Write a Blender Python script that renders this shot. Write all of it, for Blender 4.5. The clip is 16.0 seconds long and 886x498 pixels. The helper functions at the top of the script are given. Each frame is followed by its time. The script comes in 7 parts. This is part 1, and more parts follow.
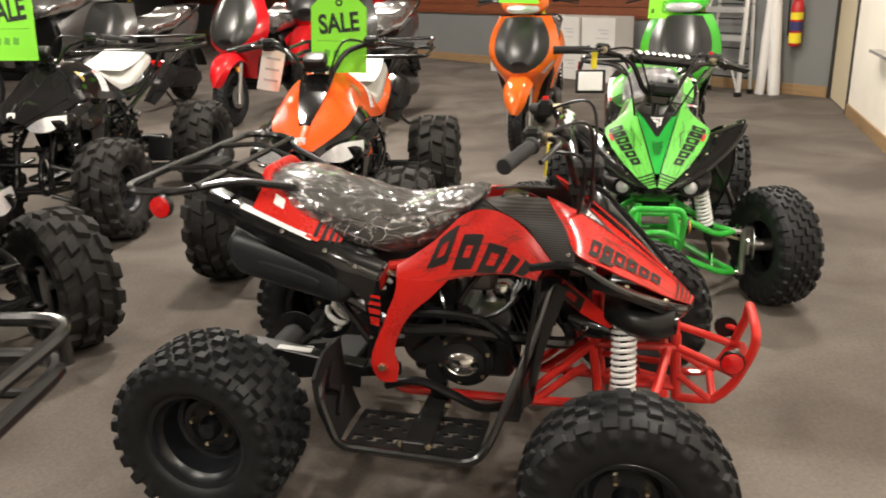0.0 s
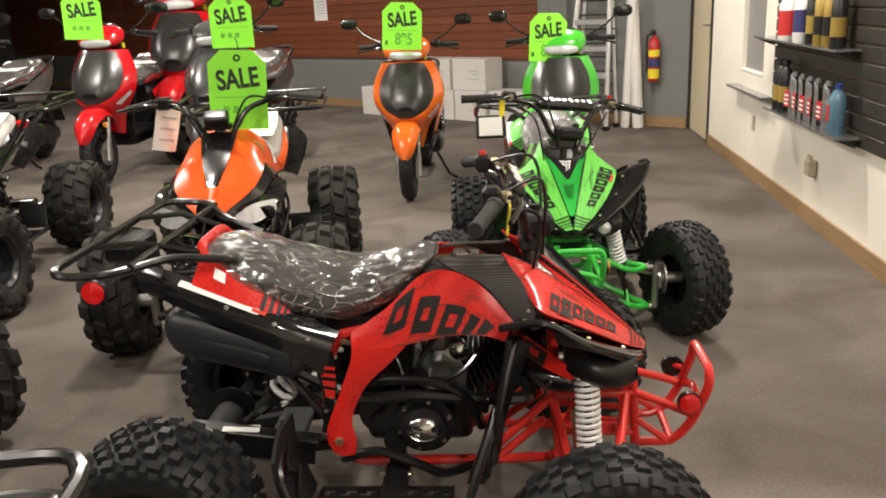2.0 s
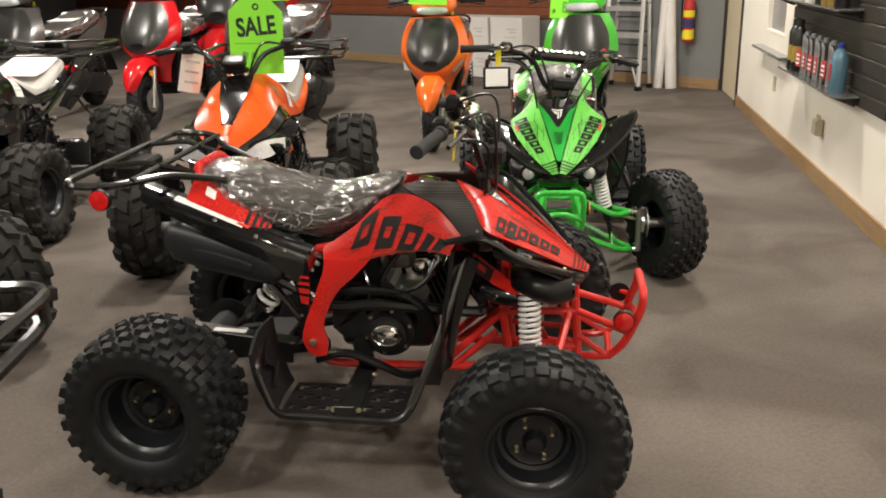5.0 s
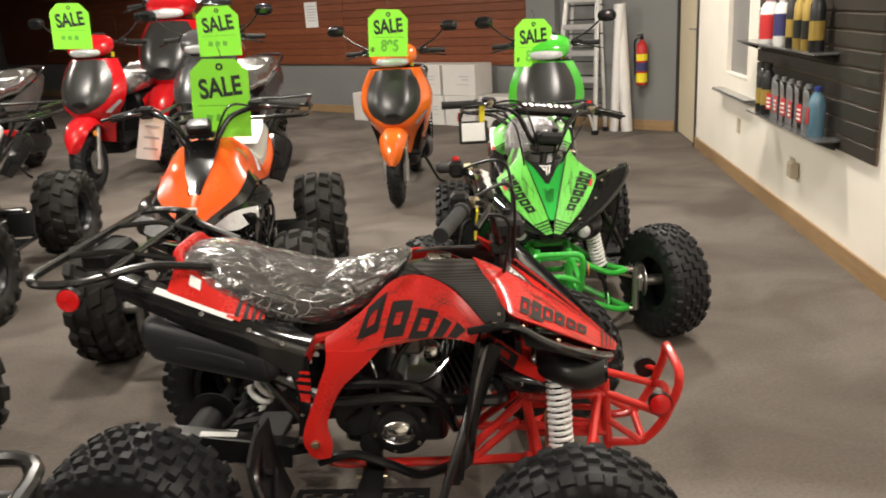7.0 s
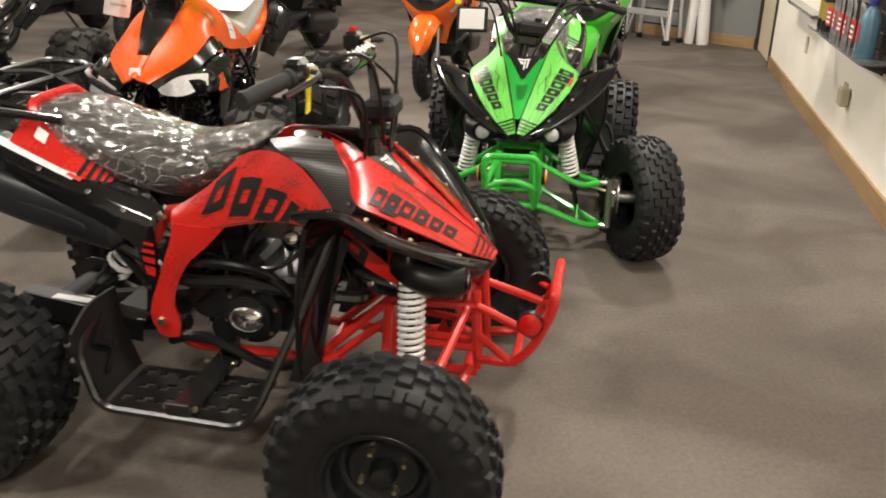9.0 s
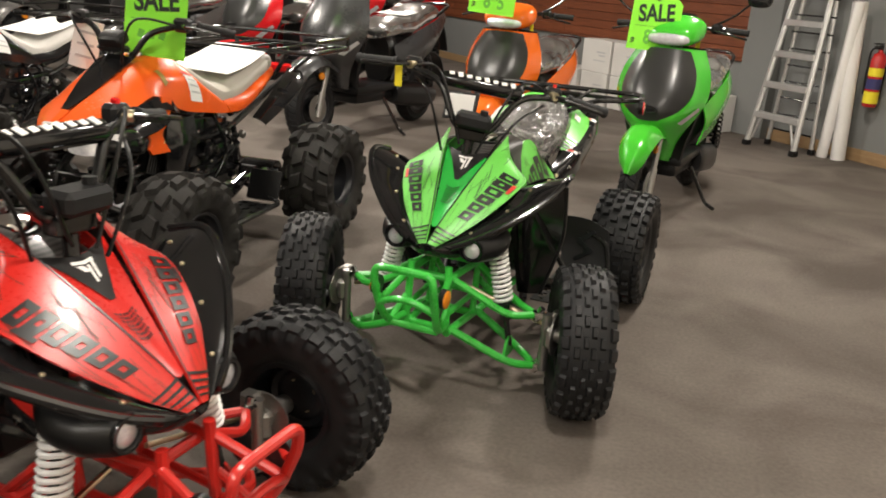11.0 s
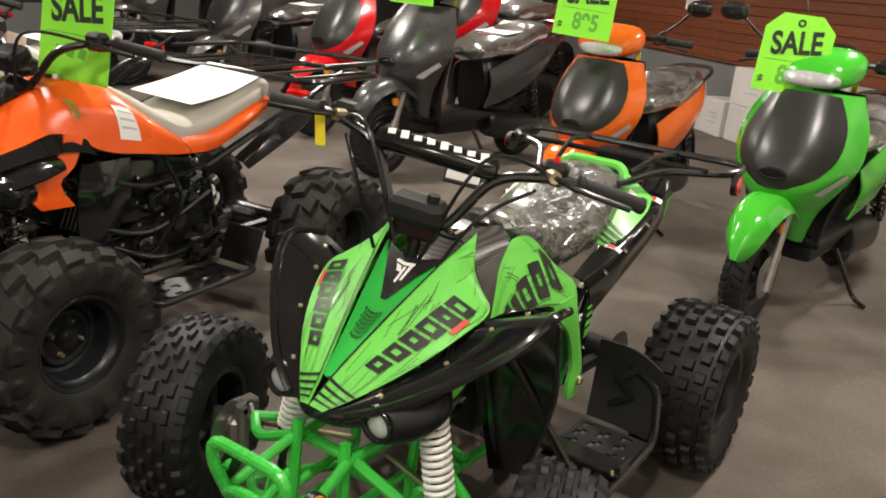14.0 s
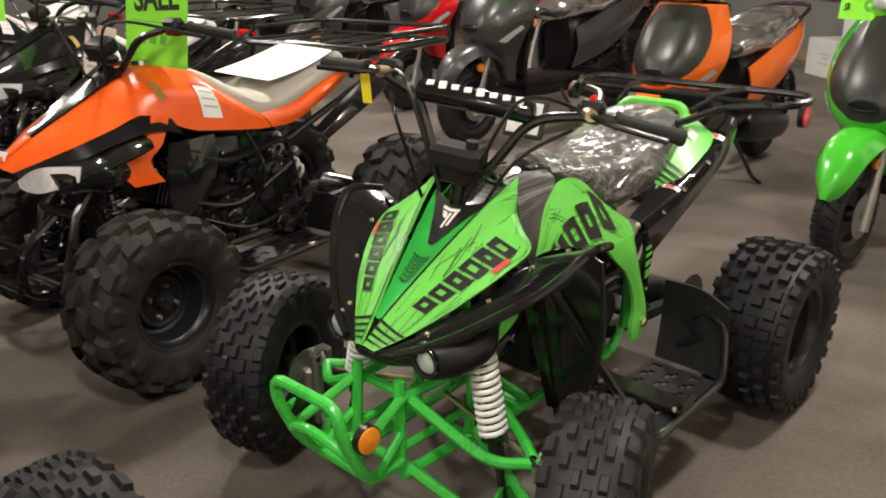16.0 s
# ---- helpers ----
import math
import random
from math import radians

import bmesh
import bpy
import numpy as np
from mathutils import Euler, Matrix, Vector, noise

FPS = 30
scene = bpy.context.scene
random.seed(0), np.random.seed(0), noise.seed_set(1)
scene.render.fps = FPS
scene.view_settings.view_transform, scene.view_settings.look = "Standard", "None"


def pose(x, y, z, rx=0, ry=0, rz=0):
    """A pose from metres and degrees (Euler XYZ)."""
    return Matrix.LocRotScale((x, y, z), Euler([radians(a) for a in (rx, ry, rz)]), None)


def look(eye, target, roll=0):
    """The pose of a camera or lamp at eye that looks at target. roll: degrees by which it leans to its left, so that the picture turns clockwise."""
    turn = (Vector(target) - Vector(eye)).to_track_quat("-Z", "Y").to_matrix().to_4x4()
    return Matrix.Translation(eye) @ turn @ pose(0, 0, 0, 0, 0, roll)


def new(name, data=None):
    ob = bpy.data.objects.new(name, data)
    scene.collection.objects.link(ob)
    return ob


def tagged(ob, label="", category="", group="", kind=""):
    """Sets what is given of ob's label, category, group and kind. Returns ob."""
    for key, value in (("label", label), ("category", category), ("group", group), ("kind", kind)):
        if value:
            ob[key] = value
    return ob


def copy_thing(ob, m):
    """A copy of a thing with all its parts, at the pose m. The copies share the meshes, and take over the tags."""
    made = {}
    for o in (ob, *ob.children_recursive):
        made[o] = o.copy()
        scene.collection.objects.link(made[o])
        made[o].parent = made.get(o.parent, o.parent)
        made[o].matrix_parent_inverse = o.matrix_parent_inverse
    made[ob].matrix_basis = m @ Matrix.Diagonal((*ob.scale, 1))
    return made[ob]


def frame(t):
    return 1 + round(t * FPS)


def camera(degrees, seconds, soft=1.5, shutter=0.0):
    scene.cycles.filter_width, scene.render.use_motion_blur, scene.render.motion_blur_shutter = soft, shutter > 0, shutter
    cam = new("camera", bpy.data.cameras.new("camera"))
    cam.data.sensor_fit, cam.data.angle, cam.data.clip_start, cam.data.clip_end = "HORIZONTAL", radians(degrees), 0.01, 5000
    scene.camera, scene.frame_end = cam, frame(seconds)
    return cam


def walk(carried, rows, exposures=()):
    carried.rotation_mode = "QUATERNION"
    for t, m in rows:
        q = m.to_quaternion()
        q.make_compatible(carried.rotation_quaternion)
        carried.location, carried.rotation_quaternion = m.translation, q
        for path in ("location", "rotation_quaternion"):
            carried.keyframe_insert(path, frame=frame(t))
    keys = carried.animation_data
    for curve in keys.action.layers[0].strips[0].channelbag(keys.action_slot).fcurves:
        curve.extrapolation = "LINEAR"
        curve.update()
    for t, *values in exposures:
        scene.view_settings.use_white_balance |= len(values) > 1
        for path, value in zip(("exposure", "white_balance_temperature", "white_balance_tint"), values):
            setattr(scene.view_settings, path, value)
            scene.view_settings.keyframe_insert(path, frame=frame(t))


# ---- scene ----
cam = camera(57.0, 16.0, soft=1.8, shutter=0.4)
PATH = [
    (0, (0.259, 0.138, 1.412), (0.107, 2.02, 0.752), -2.1),
    (0.5, (0.312, 0.147, 1.407), (0.23, 2.032, 0.743), -3.7),
    (1, (0.259, 0.154, 1.419), (0.274, 2.048, 0.778), -4.0),
    (1.5, (0.108, 0.17, 1.453), (0.223, 2.08, 0.873), -4.5),
    (2, (0.034, 0.21, 1.468), (0.21, 2.113, 0.881), -3.0),
    (2.5, (0.02, 0.225, 1.463), (0.138, 2.119, 0.829), -3.2),
    (3, (0.025, 0.19, 1.463), (0.172, 2.077, 0.818), -2.5),
    (3.2, (0.03, 0.188, 1.467), (0.184, 2.072, 0.814), -1.9),
    (5.3, (0.282, -0.117, 1.432), (0.292, 1.769, 0.766), -2.4),
    (5.5, (0.278, -0.104, 1.433), (0.269, 1.791, 0.794), -2.4),
    (6, (0.23, -0.045, 1.432), (0.21, 1.861, 0.825), -2.6),
    (6.5, (0.145, 0.05, 1.462), (0.198, 1.966, 0.889), -4.4),
    (7, (0.097, 0.171, 1.474), (0.281, 2.077, 0.898), -3.5),
    (7.5, (0.099, 0.223, 1.475), (0.345, 2.098, 0.822), -1.0),
    (8, (0.247, 0.259, 1.396), (0.418, 2.097, 0.626), -1.7),
    (8.5, (0.503, 0.272, 1.38), (0.482, 2.114, 0.601), -0.5),
    (9, (0.691, 0.344, 1.345), (0.634, 2.182, 0.559), 0.3),
    (9.5, (0.874, 0.544, 1.367), (0.784, 2.381, 0.581), 3.9),
    (10, (1.108, 0.704, 1.357), (0.824, 2.564, 0.679), 2.9),
    (10.2, (1.248, 0.771, 1.339), (0.839, 2.622, 0.702), 2.4),
    (12.3, (1.695, 1.55, 1.332), (1.142, 3.365, 0.7), 5.4),
    (12.5, (1.746, 1.668, 1.327), (1.11, 3.458, 0.701), 5.2),
    (13, (1.835, 1.845, 1.318), (1.05, 3.576, 0.693), 3.4),
    (13.5, (1.774, 2.055, 1.337), (0.959, 3.77, 0.709), 4.5),
    (14, (1.714, 2.2, 1.348), (0.877, 3.905, 0.721), 5.0),
    (14.5, (1.769, 2.252, 1.35), (0.758, 3.864, 0.734), 3.7),
    (15, (1.88, 2.27, 1.31), (0.719, 3.768, 0.672), 2.9),
    (15.5, (1.894, 2.328, 1.293), (0.729, 3.794, 0.591), -1.5),
    (16, (1.892, 2.211, 1.314), (0.823, 3.751, 0.618), -0.9),
]
walk(cam, [(t, look(eye, target, roll)) for t, eye, target, roll in PATH], exposures=[(0.0, 0.22), (0.9, 0.24), (2.5, 0.02), (6.0, 0.05), (7.5, 0.10), (9.0, 0.12), (10.2, 0.0), (12.5, -0.16), (14.5, -0.11), (16.0, -0.11)])


# ---------------------------------------------------------------- light
world = bpy.data.worlds.new("world")
scene.world = world
world.use_nodes = True
wn = world.node_tree.nodes
wn["Background"].inputs[0].default_value = (1.0, 0.93, 0.84, 1)
wn["Background"].inputs[1].default_value = 0.05


# ---------------------------------------------------------------- materials
def material(name, colour, rough=0.5, metal=0.0, vary=0.12, scale=6.0, fine=120.0, bump=0.1, depth=0.001,
             coat=0.0, alpha_mix=0.0, emit=None, spec=0.5, stretch=None, random_tone=0.0):
    """A surface whose tone and gloss vary at two scales, with a fine relief."""
    m = bpy.data.materials.new(name)
    m.use_nodes = True
    nt = m.node_tree
    n, ln = nt.nodes, nt.links
    b = n["Principled BSDF"]
    tc = n.new("ShaderNodeTexCoord")
    mp = n.new("ShaderNodeMapping")
    ln.new(tc.outputs["Object"], mp.inputs["Vector"])
    if stretch:
        mp.inputs["Scale"].default_value = stretch
    big, small = n.new("ShaderNodeTexNoise"), n.new("ShaderNodeTexNoise")
    big.inputs["Scale"].default_value, big.inputs["Detail"].default_value = scale, 4
    small.inputs["Scale"].default_value, small.inputs["Detail"].default_value = fine, 2
    ln.new(mp.outputs[0], big.inputs["Vector"]); ln.new(mp.outputs[0], small.inputs["Vector"])
    mix = n.new("ShaderNodeMath"); mix.operation = "MULTIPLY_ADD"
    ln.new(big.outputs[0], mix.inputs[0]); mix.inputs[1].default_value = 0.65
    sm = n.new("ShaderNodeMath"); sm.operation = "MULTIPLY"; sm.inputs[1].default_value = 0.35
    ln.new(small.outputs[0], sm.inputs[0]); ln.new(sm.outputs[0], mix.inputs[2])
    ramp = n.new("ShaderNodeValToRGB")
    lo, hi = [max(0, c * (1 - vary)) for c in colour], [min(1, c * (1 + vary)) for c in colour]
    ramp.color_ramp.elements[0].position, ramp.color_ramp.elements[1].position = 0.3, 0.7
    ramp.color_ramp.elements[0].color, ramp.color_ramp.elements[1].color = (*lo, 1), (*hi, 1)
    ln.new(mix.outputs[0], ramp.inputs[0])
    out = ramp.outputs[0]
    if random_tone:
        oi = n.new("ShaderNodeObjectInfo")
        hs = n.new("ShaderNodeHueSaturation")
        mr = n.new("ShaderNodeMapRange")
        mr.inputs[3].default_value, mr.inputs[4].default_value = 1 - random_tone, 1 + random_tone
        ln.new(oi.outputs["Random"], mr.inputs[0]); ln.new(mr.outputs[0], hs.inputs["Value"])
        ln.new(out, hs.inputs["Color"]); out = hs.outputs[0]
    ln.new(out, b.inputs["Base Color"])
    rr = n.new("ShaderNodeMapRange")
    rr.inputs[3].default_value, rr.inputs[4].default_value = max(0.02, rough * 0.8), min(1, rough * 1.2)
    ln.new(mix.outputs[0], rr.inputs[0]); ln.new(rr.outputs[0], b.inputs["Roughness"])
    b.inputs["Metallic"].default_value = metal
    b.inputs["Specular IOR Level"].default_value = spec
    b.inputs["Coat Weight"].default_value = coat
    b.inputs["Coat Roughness"].default_value = 0.06
    if bump:
        bp = n.new("ShaderNodeBump")
        bp.inputs["Strength"].default_value, bp.inputs["Distance"].default_value = bump, depth
        ln.new(small.outputs[0], bp.inputs["Height"]); ln.new(bp.outputs[0], b.inputs["Normal"])
    if emit:
        b.inputs["Emission Color"].default_value = (*emit[:3], 1)
        b.inputs["Emission Strength"].default_value = emit[3]
    return m


def film_material(name, tint=(0.92, 0.90, 0.87), gloss=0.30, scale=11.0, painted_white=0.27, relief=0.022):
    """Crumpled clear plastic film: see-through, with sharp wrinkled shine and painted white glints along creases."""
    m = bpy.data.materials.new(name)
    m.use_nodes = True
    nt = m.node_tree
    n, ln = nt.nodes, nt.links
    n.remove(n["Principled BSDF"])
    tr, gl, mx = n.new("ShaderNodeBsdfTransparent"), n.new("ShaderNodeBsdfGlossy"), n.new("ShaderNodeMixShader")
    tr.inputs[0].default_value = (*tint, 1)
    gl.inputs["Roughness"].default_value = 0.16
    tc, mp, vo, no = n.new("ShaderNodeTexCoord"), n.new("ShaderNodeMapping"), n.new("ShaderNodeTexNoise"), n.new("ShaderNodeTexNoise")
    mp.inputs["Scale"].default_value = (0.55, 1, 1)
    mp.inputs["Rotation"].default_value = (0.2, 0.1, 0.5)
    ln.new(tc.outputs["Object"], mp.inputs["Vector"])
    vo.noise_type = "RIDGED_MULTIFRACTAL"
    vo.inputs["Scale"].default_value, vo.inputs["Detail"].default_value, vo.inputs["Distortion"].default_value = scale * 2.0, 4, 1.2
    no.inputs["Scale"].default_value, no.inputs["Distortion"].default_value = scale * 1.3, 1.5
    ln.new(mp.outputs[0], no.inputs["Vector"]); ln.new(mp.outputs[0], vo.inputs["Vector"])
    bp = n.new("ShaderNodeBump")
    bp.inputs["Strength"].default_value, bp.inputs["Distance"].default_value = 1.0, relief
    ln.new(vo.outputs[0], bp.inputs["Height"]); ln.new(bp.outputs[0], gl.inputs["Normal"])
    lw = n.new("ShaderNodeFresnel"); lw.inputs[0].default_value = 1.5
    ln.new(bp.outputs[0], lw.inputs["Normal"])
    mr = n.new("ShaderNodeMapRange")
    mr.inputs[3].default_value, mr.inputs[4].default_value = gloss, 0.95
    ln.new(lw.outputs[0], mr.inputs[0]); ln.new(mr.outputs[0], mx.inputs[0])
    ln.new(tr.outputs[0], mx.inputs[1]); ln.new(gl.outputs[0], mx.inputs[2])
    # white crease lines mixed in as colour, standing for bright streaks of shine
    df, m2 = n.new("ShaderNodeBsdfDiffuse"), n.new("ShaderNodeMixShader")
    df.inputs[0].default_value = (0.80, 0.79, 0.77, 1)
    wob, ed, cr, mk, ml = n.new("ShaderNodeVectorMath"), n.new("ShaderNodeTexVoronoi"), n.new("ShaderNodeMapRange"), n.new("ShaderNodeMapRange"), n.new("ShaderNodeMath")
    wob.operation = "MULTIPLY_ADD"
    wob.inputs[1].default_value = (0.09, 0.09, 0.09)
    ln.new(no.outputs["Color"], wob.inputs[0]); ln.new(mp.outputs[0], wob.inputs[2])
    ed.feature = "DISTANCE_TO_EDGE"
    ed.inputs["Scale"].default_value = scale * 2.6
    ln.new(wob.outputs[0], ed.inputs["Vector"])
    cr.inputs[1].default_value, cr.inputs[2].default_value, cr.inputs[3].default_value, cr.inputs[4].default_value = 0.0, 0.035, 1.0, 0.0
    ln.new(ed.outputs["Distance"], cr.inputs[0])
    mk.inputs[1].default_value, mk.inputs[2].default_value, mk.inputs[3].default_value, mk.inputs[4].default_value = 0.42, 0.62, 0.02, painted_white * 2.0
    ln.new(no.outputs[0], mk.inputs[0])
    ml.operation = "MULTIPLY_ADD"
    ln.new(cr.outputs[0], ml.inputs[0]); ln.new(mk.outputs[0], ml.inputs[1]); ml.inputs[2].default_value = painted_white * 0.16
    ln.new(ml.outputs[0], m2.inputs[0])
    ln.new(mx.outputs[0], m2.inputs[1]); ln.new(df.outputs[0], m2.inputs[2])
    ln.new(m2.outputs[0], n["Material Output"].inputs[0])
    return m


def carpet_material():
    m = material("carpet", (0.146, 0.129, 0.115), 0.95, vary=0.13, scale=1.3, fine=260, bump=0.6, depth=0.003, spec=0.1)
    n, ln = m.node_tree.nodes, m.node_tree.links
    b = n["Principled BSDF"]
    src = b.inputs["Base Color"].links[0].from_socket
    st = n.new("ShaderNodeTexNoise")
    st.inputs["Scale"].default_value, st.inputs["Detail"].default_value, st.inputs["Distortion"].default_value = 1.5, 7, 0.8
    tc = n.new("ShaderNodeTexCoord")
    ln.new(tc.outputs["Object"], st.inputs["Vector"])
    r = n.new("ShaderNodeValToRGB")
    r.color_ramp.elements[0].position, r.color_ramp.elements[1].position = 0.36, 0.62
    r.color_ramp.elements[0].color, r.color_ramp.elements[1].color = (0.74, 0.71, 0.69, 1), (1.13, 1.12, 1.10, 1)
    ln.new(st.outputs[0], r.inputs[0])
    fb = n.new("ShaderNodeTexNoise")
    fb.inputs["Scale"].default_value, fb.inputs["Detail"].default_value = 70, 3
    ln.new(tc.outputs["Object"], fb.inputs["Vector"])
    r2 = n.new("ShaderNodeValToRGB")
    r2.color_ramp.elements[0].position, r2.color_ramp.elements[1].position = 0.3, 0.7
    r2.color_ramp.elements[0].color, r2.color_ramp.elements[1].color = (0.72, 0.71, 0.70, 1), (1.22, 1.2, 1.2, 1)
    ln.new(fb.outputs[0], r2.inputs[0])
    mx = n.new("ShaderNodeMix"); mx.data_type, mx.blend_type = "RGBA", "MULTIPLY"
    mx.inputs[0].default_value = 1
    ln.new(src, mx.inputs[6]); ln.new(r.outputs[0], mx.inputs[7])
    m2 = n.new("ShaderNodeMix"); m2.data_type, m2.blend_type = "RGBA", "MULTIPLY"
    m2.inputs[0].default_value = 0.45
    ln.new(mx.outputs[2], m2.inputs[6]); ln.new(r2.outputs[0], m2.inputs[7])
    ln.new(m2.outputs[2], b.inputs["Base Color"])
    return m


def carbon_material():
    """Fine woven stripes, dark grey on black, under a clear coat."""
    m = material("carbon_weave", (0.03, 0.03, 0.03), 0.3, coat=0.5, vary=0.2)
    n, ln = m.node_tree.nodes, m.node_tree.links
    w = n.new("ShaderNodeTexWave")
    w.bands_direction = "Z"
    w.inputs["Scale"].default_value = 55
    tc = n.new("ShaderNodeTexCoord")
    ln.new(tc.outputs["Object"], w.inputs["Vector"])
    r = n.new("ShaderNodeValToRGB")
    r.color_ramp.elements[0].color, r.color_ramp.elements[1].color = (0.012, 0.012, 0.012, 1), (0.075, 0.07, 0.066, 1)
    ln.new(w.outputs[0], r.inputs[0]); ln.new(r.outputs[0], n["Principled BSDF"].inputs["Base Color"])
    return m


CARPET = carpet_material()
CARBON = carbon_material()
FILM = film_material("clear_film", gloss=0.20, painted_white=0.40)
FILM_SOFT = film_material("clear_film_taut", gloss=0.12, scale=5.0, painted_white=0.16, relief=0.008)
RUBBER = material("tyre_rubber", (0.0095, 0.0100, 0.0108), 0.54, vary=0.35, scale=9, fine=90, bump=0.3, depth=0.002, spec=0.36)
RUBBER_DUSTY = material("dusty_tyre_rubber", (0.019, 0.0175, 0.0155), 0.70, vary=0.6, scale=13, fine=90, bump=0.35, depth=0.002, spec=0.3)
BLACK_GLOSS = material("black_gloss_plastic", (0.008, 0.008, 0.0085), 0.12, coat=0.3, vary=0.2, bump=0.03)
BLACK_MATT = material("black_moulded_plastic", (0.008, 0.008, 0.0083), 0.34, vary=0.25, fine=300, bump=0.2, spec=0.4)
BLACK_STEEL = material("black_painted_steel", (0.012, 0.0118, 0.0115), 0.22, coat=0.2, vary=0.25, bump=0.08)
RIM_BLACK = material("black_wheel_paint", (0.009, 0.010, 0.012), 0.33, vary=0.25, bump=0.05)
CHROME = material("chrome", (0.75, 0.74, 0.72), 0.12, 1.0, vary=0.08, bump=0.02)
ALLOY = material("cast_alloy", (0.36, 0.35, 0.33), 0.38, 0.9, vary=0.2, fine=160, bump=0.2)
ENGINE_BLACK = material("black_engine_casting", (0.015, 0.015, 0.016), 0.3, 0.3, vary=0.3, fine=140, bump=0.25)
BRASS = material("zinc_plated_bolt", (0.72, 0.62, 0.42), 0.3, 1.0, vary=0.1)
SPRING_WHITE = material("white_spring_paint", (0.86, 0.86, 0.85), 0.35, vary=0.06)
RED = material("red_plastic", (0.60, 0.020, 0.014), 0.28, coat=0.18, vary=0.08, bump=0.03)
RED_STEEL = material("red_painted_steel", (0.60, 0.025, 0.018), 0.3, coat=0.25, vary=0.1, bump=0.05)
RED_BODY = material("red_scooter_paint", (0.52, 0.008, 0.012), 0.16, coat=0.5, vary=0.06, bump=0.0)
GREEN = material("lime_green_plastic", (0.155, 0.64, 0.085), 0.36, coat=0.12, vary=0.07, bump=0.03)
GREEN_DEEP = material("grass_green_plastic", (0.03, 0.44, 0.06), 0.24, coat=0.3, vary=0.07, bump=0.03)
GREEN_STEEL = material("green_painted_steel", (0.05, 0.52, 0.06), 0.28, coat=0.25, vary=0.1, bump=0.05)
GREEN_BODY = material("green_scooter_paint", (0.06, 0.50, 0.03), 0.16, coat=0.5, vary=0.06, bump=0.0)
ORANGE = material("orange_plastic", (0.84, 0.108, 0.010), 0.26, coat=0.25, vary=0.07, bump=0.03)
ORANGE_BODY = material("orange_scooter_paint", (0.76, 0.14, 0.012), 0.16, coat=0.5, vary=0.06, bump=0.0)
GREY_BODY = material("graphite_scooter_paint", (0.05, 0.05, 0.052), 0.28, 0.2, coat=0.4, vary=0.1, bump=0.0)
DARK_PANEL = material("dark_grey_shield_plastic", (0.026, 0.026, 0.025), 0.3, vary=0.15, fine=300, bump=0.1)
SEAT_BLACK = material("black_vinyl", (0.012, 0.012, 0.012), 0.5, vary=0.2, fine=220, bump=0.35)
SEAT_GREY = material("grey_vinyl", (0.46, 0.43, 0.385), 0.5, vary=0.1, fine=220, bump=0.3)
SEAT_WHITE = material("pale_grey_vinyl", (0.55, 0.53, 0.50), 0.5, vary=0.1, fine=220, bump=0.3)
GRIP = material("grip_rubber", (0.012, 0.012, 0.012), 0.75, vary=0.2, fine=200, bump=0.5, depth=0.003)
DECAL_BLACK = material("black_decal", (0.014, 0.013, 0.013), 0.3, vary=0.1, bump=0)
MUFFLER_BLACK = material("blue_black_silencer_paint", (0.013, 0.0145, 0.017), 0.42, vary=0.25, scale=4, fine=120, bump=0.08)
FOOT_BLACK = material("rough_black_plastic", (0.0085, 0.0085, 0.0088), 0.6, vary=0.3, fine=200, bump=0.4, depth=0.002, spec=0.3)
SCRATCH = material("thin_line_print", (0.03, 0.035, 0.02), 0.4, vary=0.3, bump=0)
DECAL_WHITE = material("white_decal", (0.80, 0.79, 0.77), 0.4, vary=0.05, bump=0)
DECAL_RED = material("red_decal", (0.65, 0.05, 0.03), 0.35, vary=0.05, bump=0)
PAPER = material("white_paper", (0.82, 0.81, 0.79), 0.8, vary=0.03, scale=3, bump=0.05)
INK = material("grey_ink", (0.48, 0.48, 0.49), 0.8, vary=0.1, bump=0)
NEON = material("neon_green_card", (0.30, 0.92, 0.05), 0.7, vary=0.04, scale=4, bump=0.03)
NEON_INK = material("black_marker_ink", (0.02, 0.03, 0.02), 0.7, vary=0.1, bump=0)
NEON_FAINT = material("pencil_ink", (0.14, 0.50, 0.05), 0.7, vary=0.1, bump=0)
YELLOW = material("yellow_plastic_tag", (0.85, 0.70, 0.03), 0.5, vary=0.05)
LENS = material("clear_lamp_lens", (0.78, 0.80, 0.83), 0.10, 0.5, vary=0.18, scale=60, fine=140, bump=0.35, depth=0.004, coat=1.0)
LENS_AMBER = material("amber_lens", (0.80, 0.27, 0.02), 0.15, vary=0.1, scale=40, coat=0.8, bump=0.1)
LENS_RED = material("red_reflector", (0.62, 0.012, 0.012), 0.14, vary=0.12, scale=60, coat=0.8, bump=0.2)
WALL_GREY = material("grey_wall_paint", (0.20, 0.205, 0.20), 0.7, vary=0.06, scale=2, fine=150, bump=0.15)
WALL_CREAM = material("cream_wall_paint", (0.86, 0.81, 0.72), 0.7, vary=0.05, scale=3, fine=150, bump=0.2)
CEILING_MAT = material("ceiling_board", (0.55, 0.53, 0.50), 0.9, vary=0.05, scale=3, fine=90, bump=0.2)
PLANK = material("red_brown_wood_plank", (0.20, 0.06, 0.025), 0.42, vary=0.32, scale=4, fine=30, bump=0.15, stretch=(1.2, 1.2, 14), random_tone=0.12)
TRIM_WOOD = material("tan_wood_trim", (0.33, 0.21, 0.105), 0.5, vary=0.2, scale=5, fine=40, bump=0.1, stretch=(1, 1, 8))
DOOR_CREAM = material("cream_door_paint", (0.62, 0.54, 0.38), 0.5, vary=0.05, scale=2, bump=0.05)
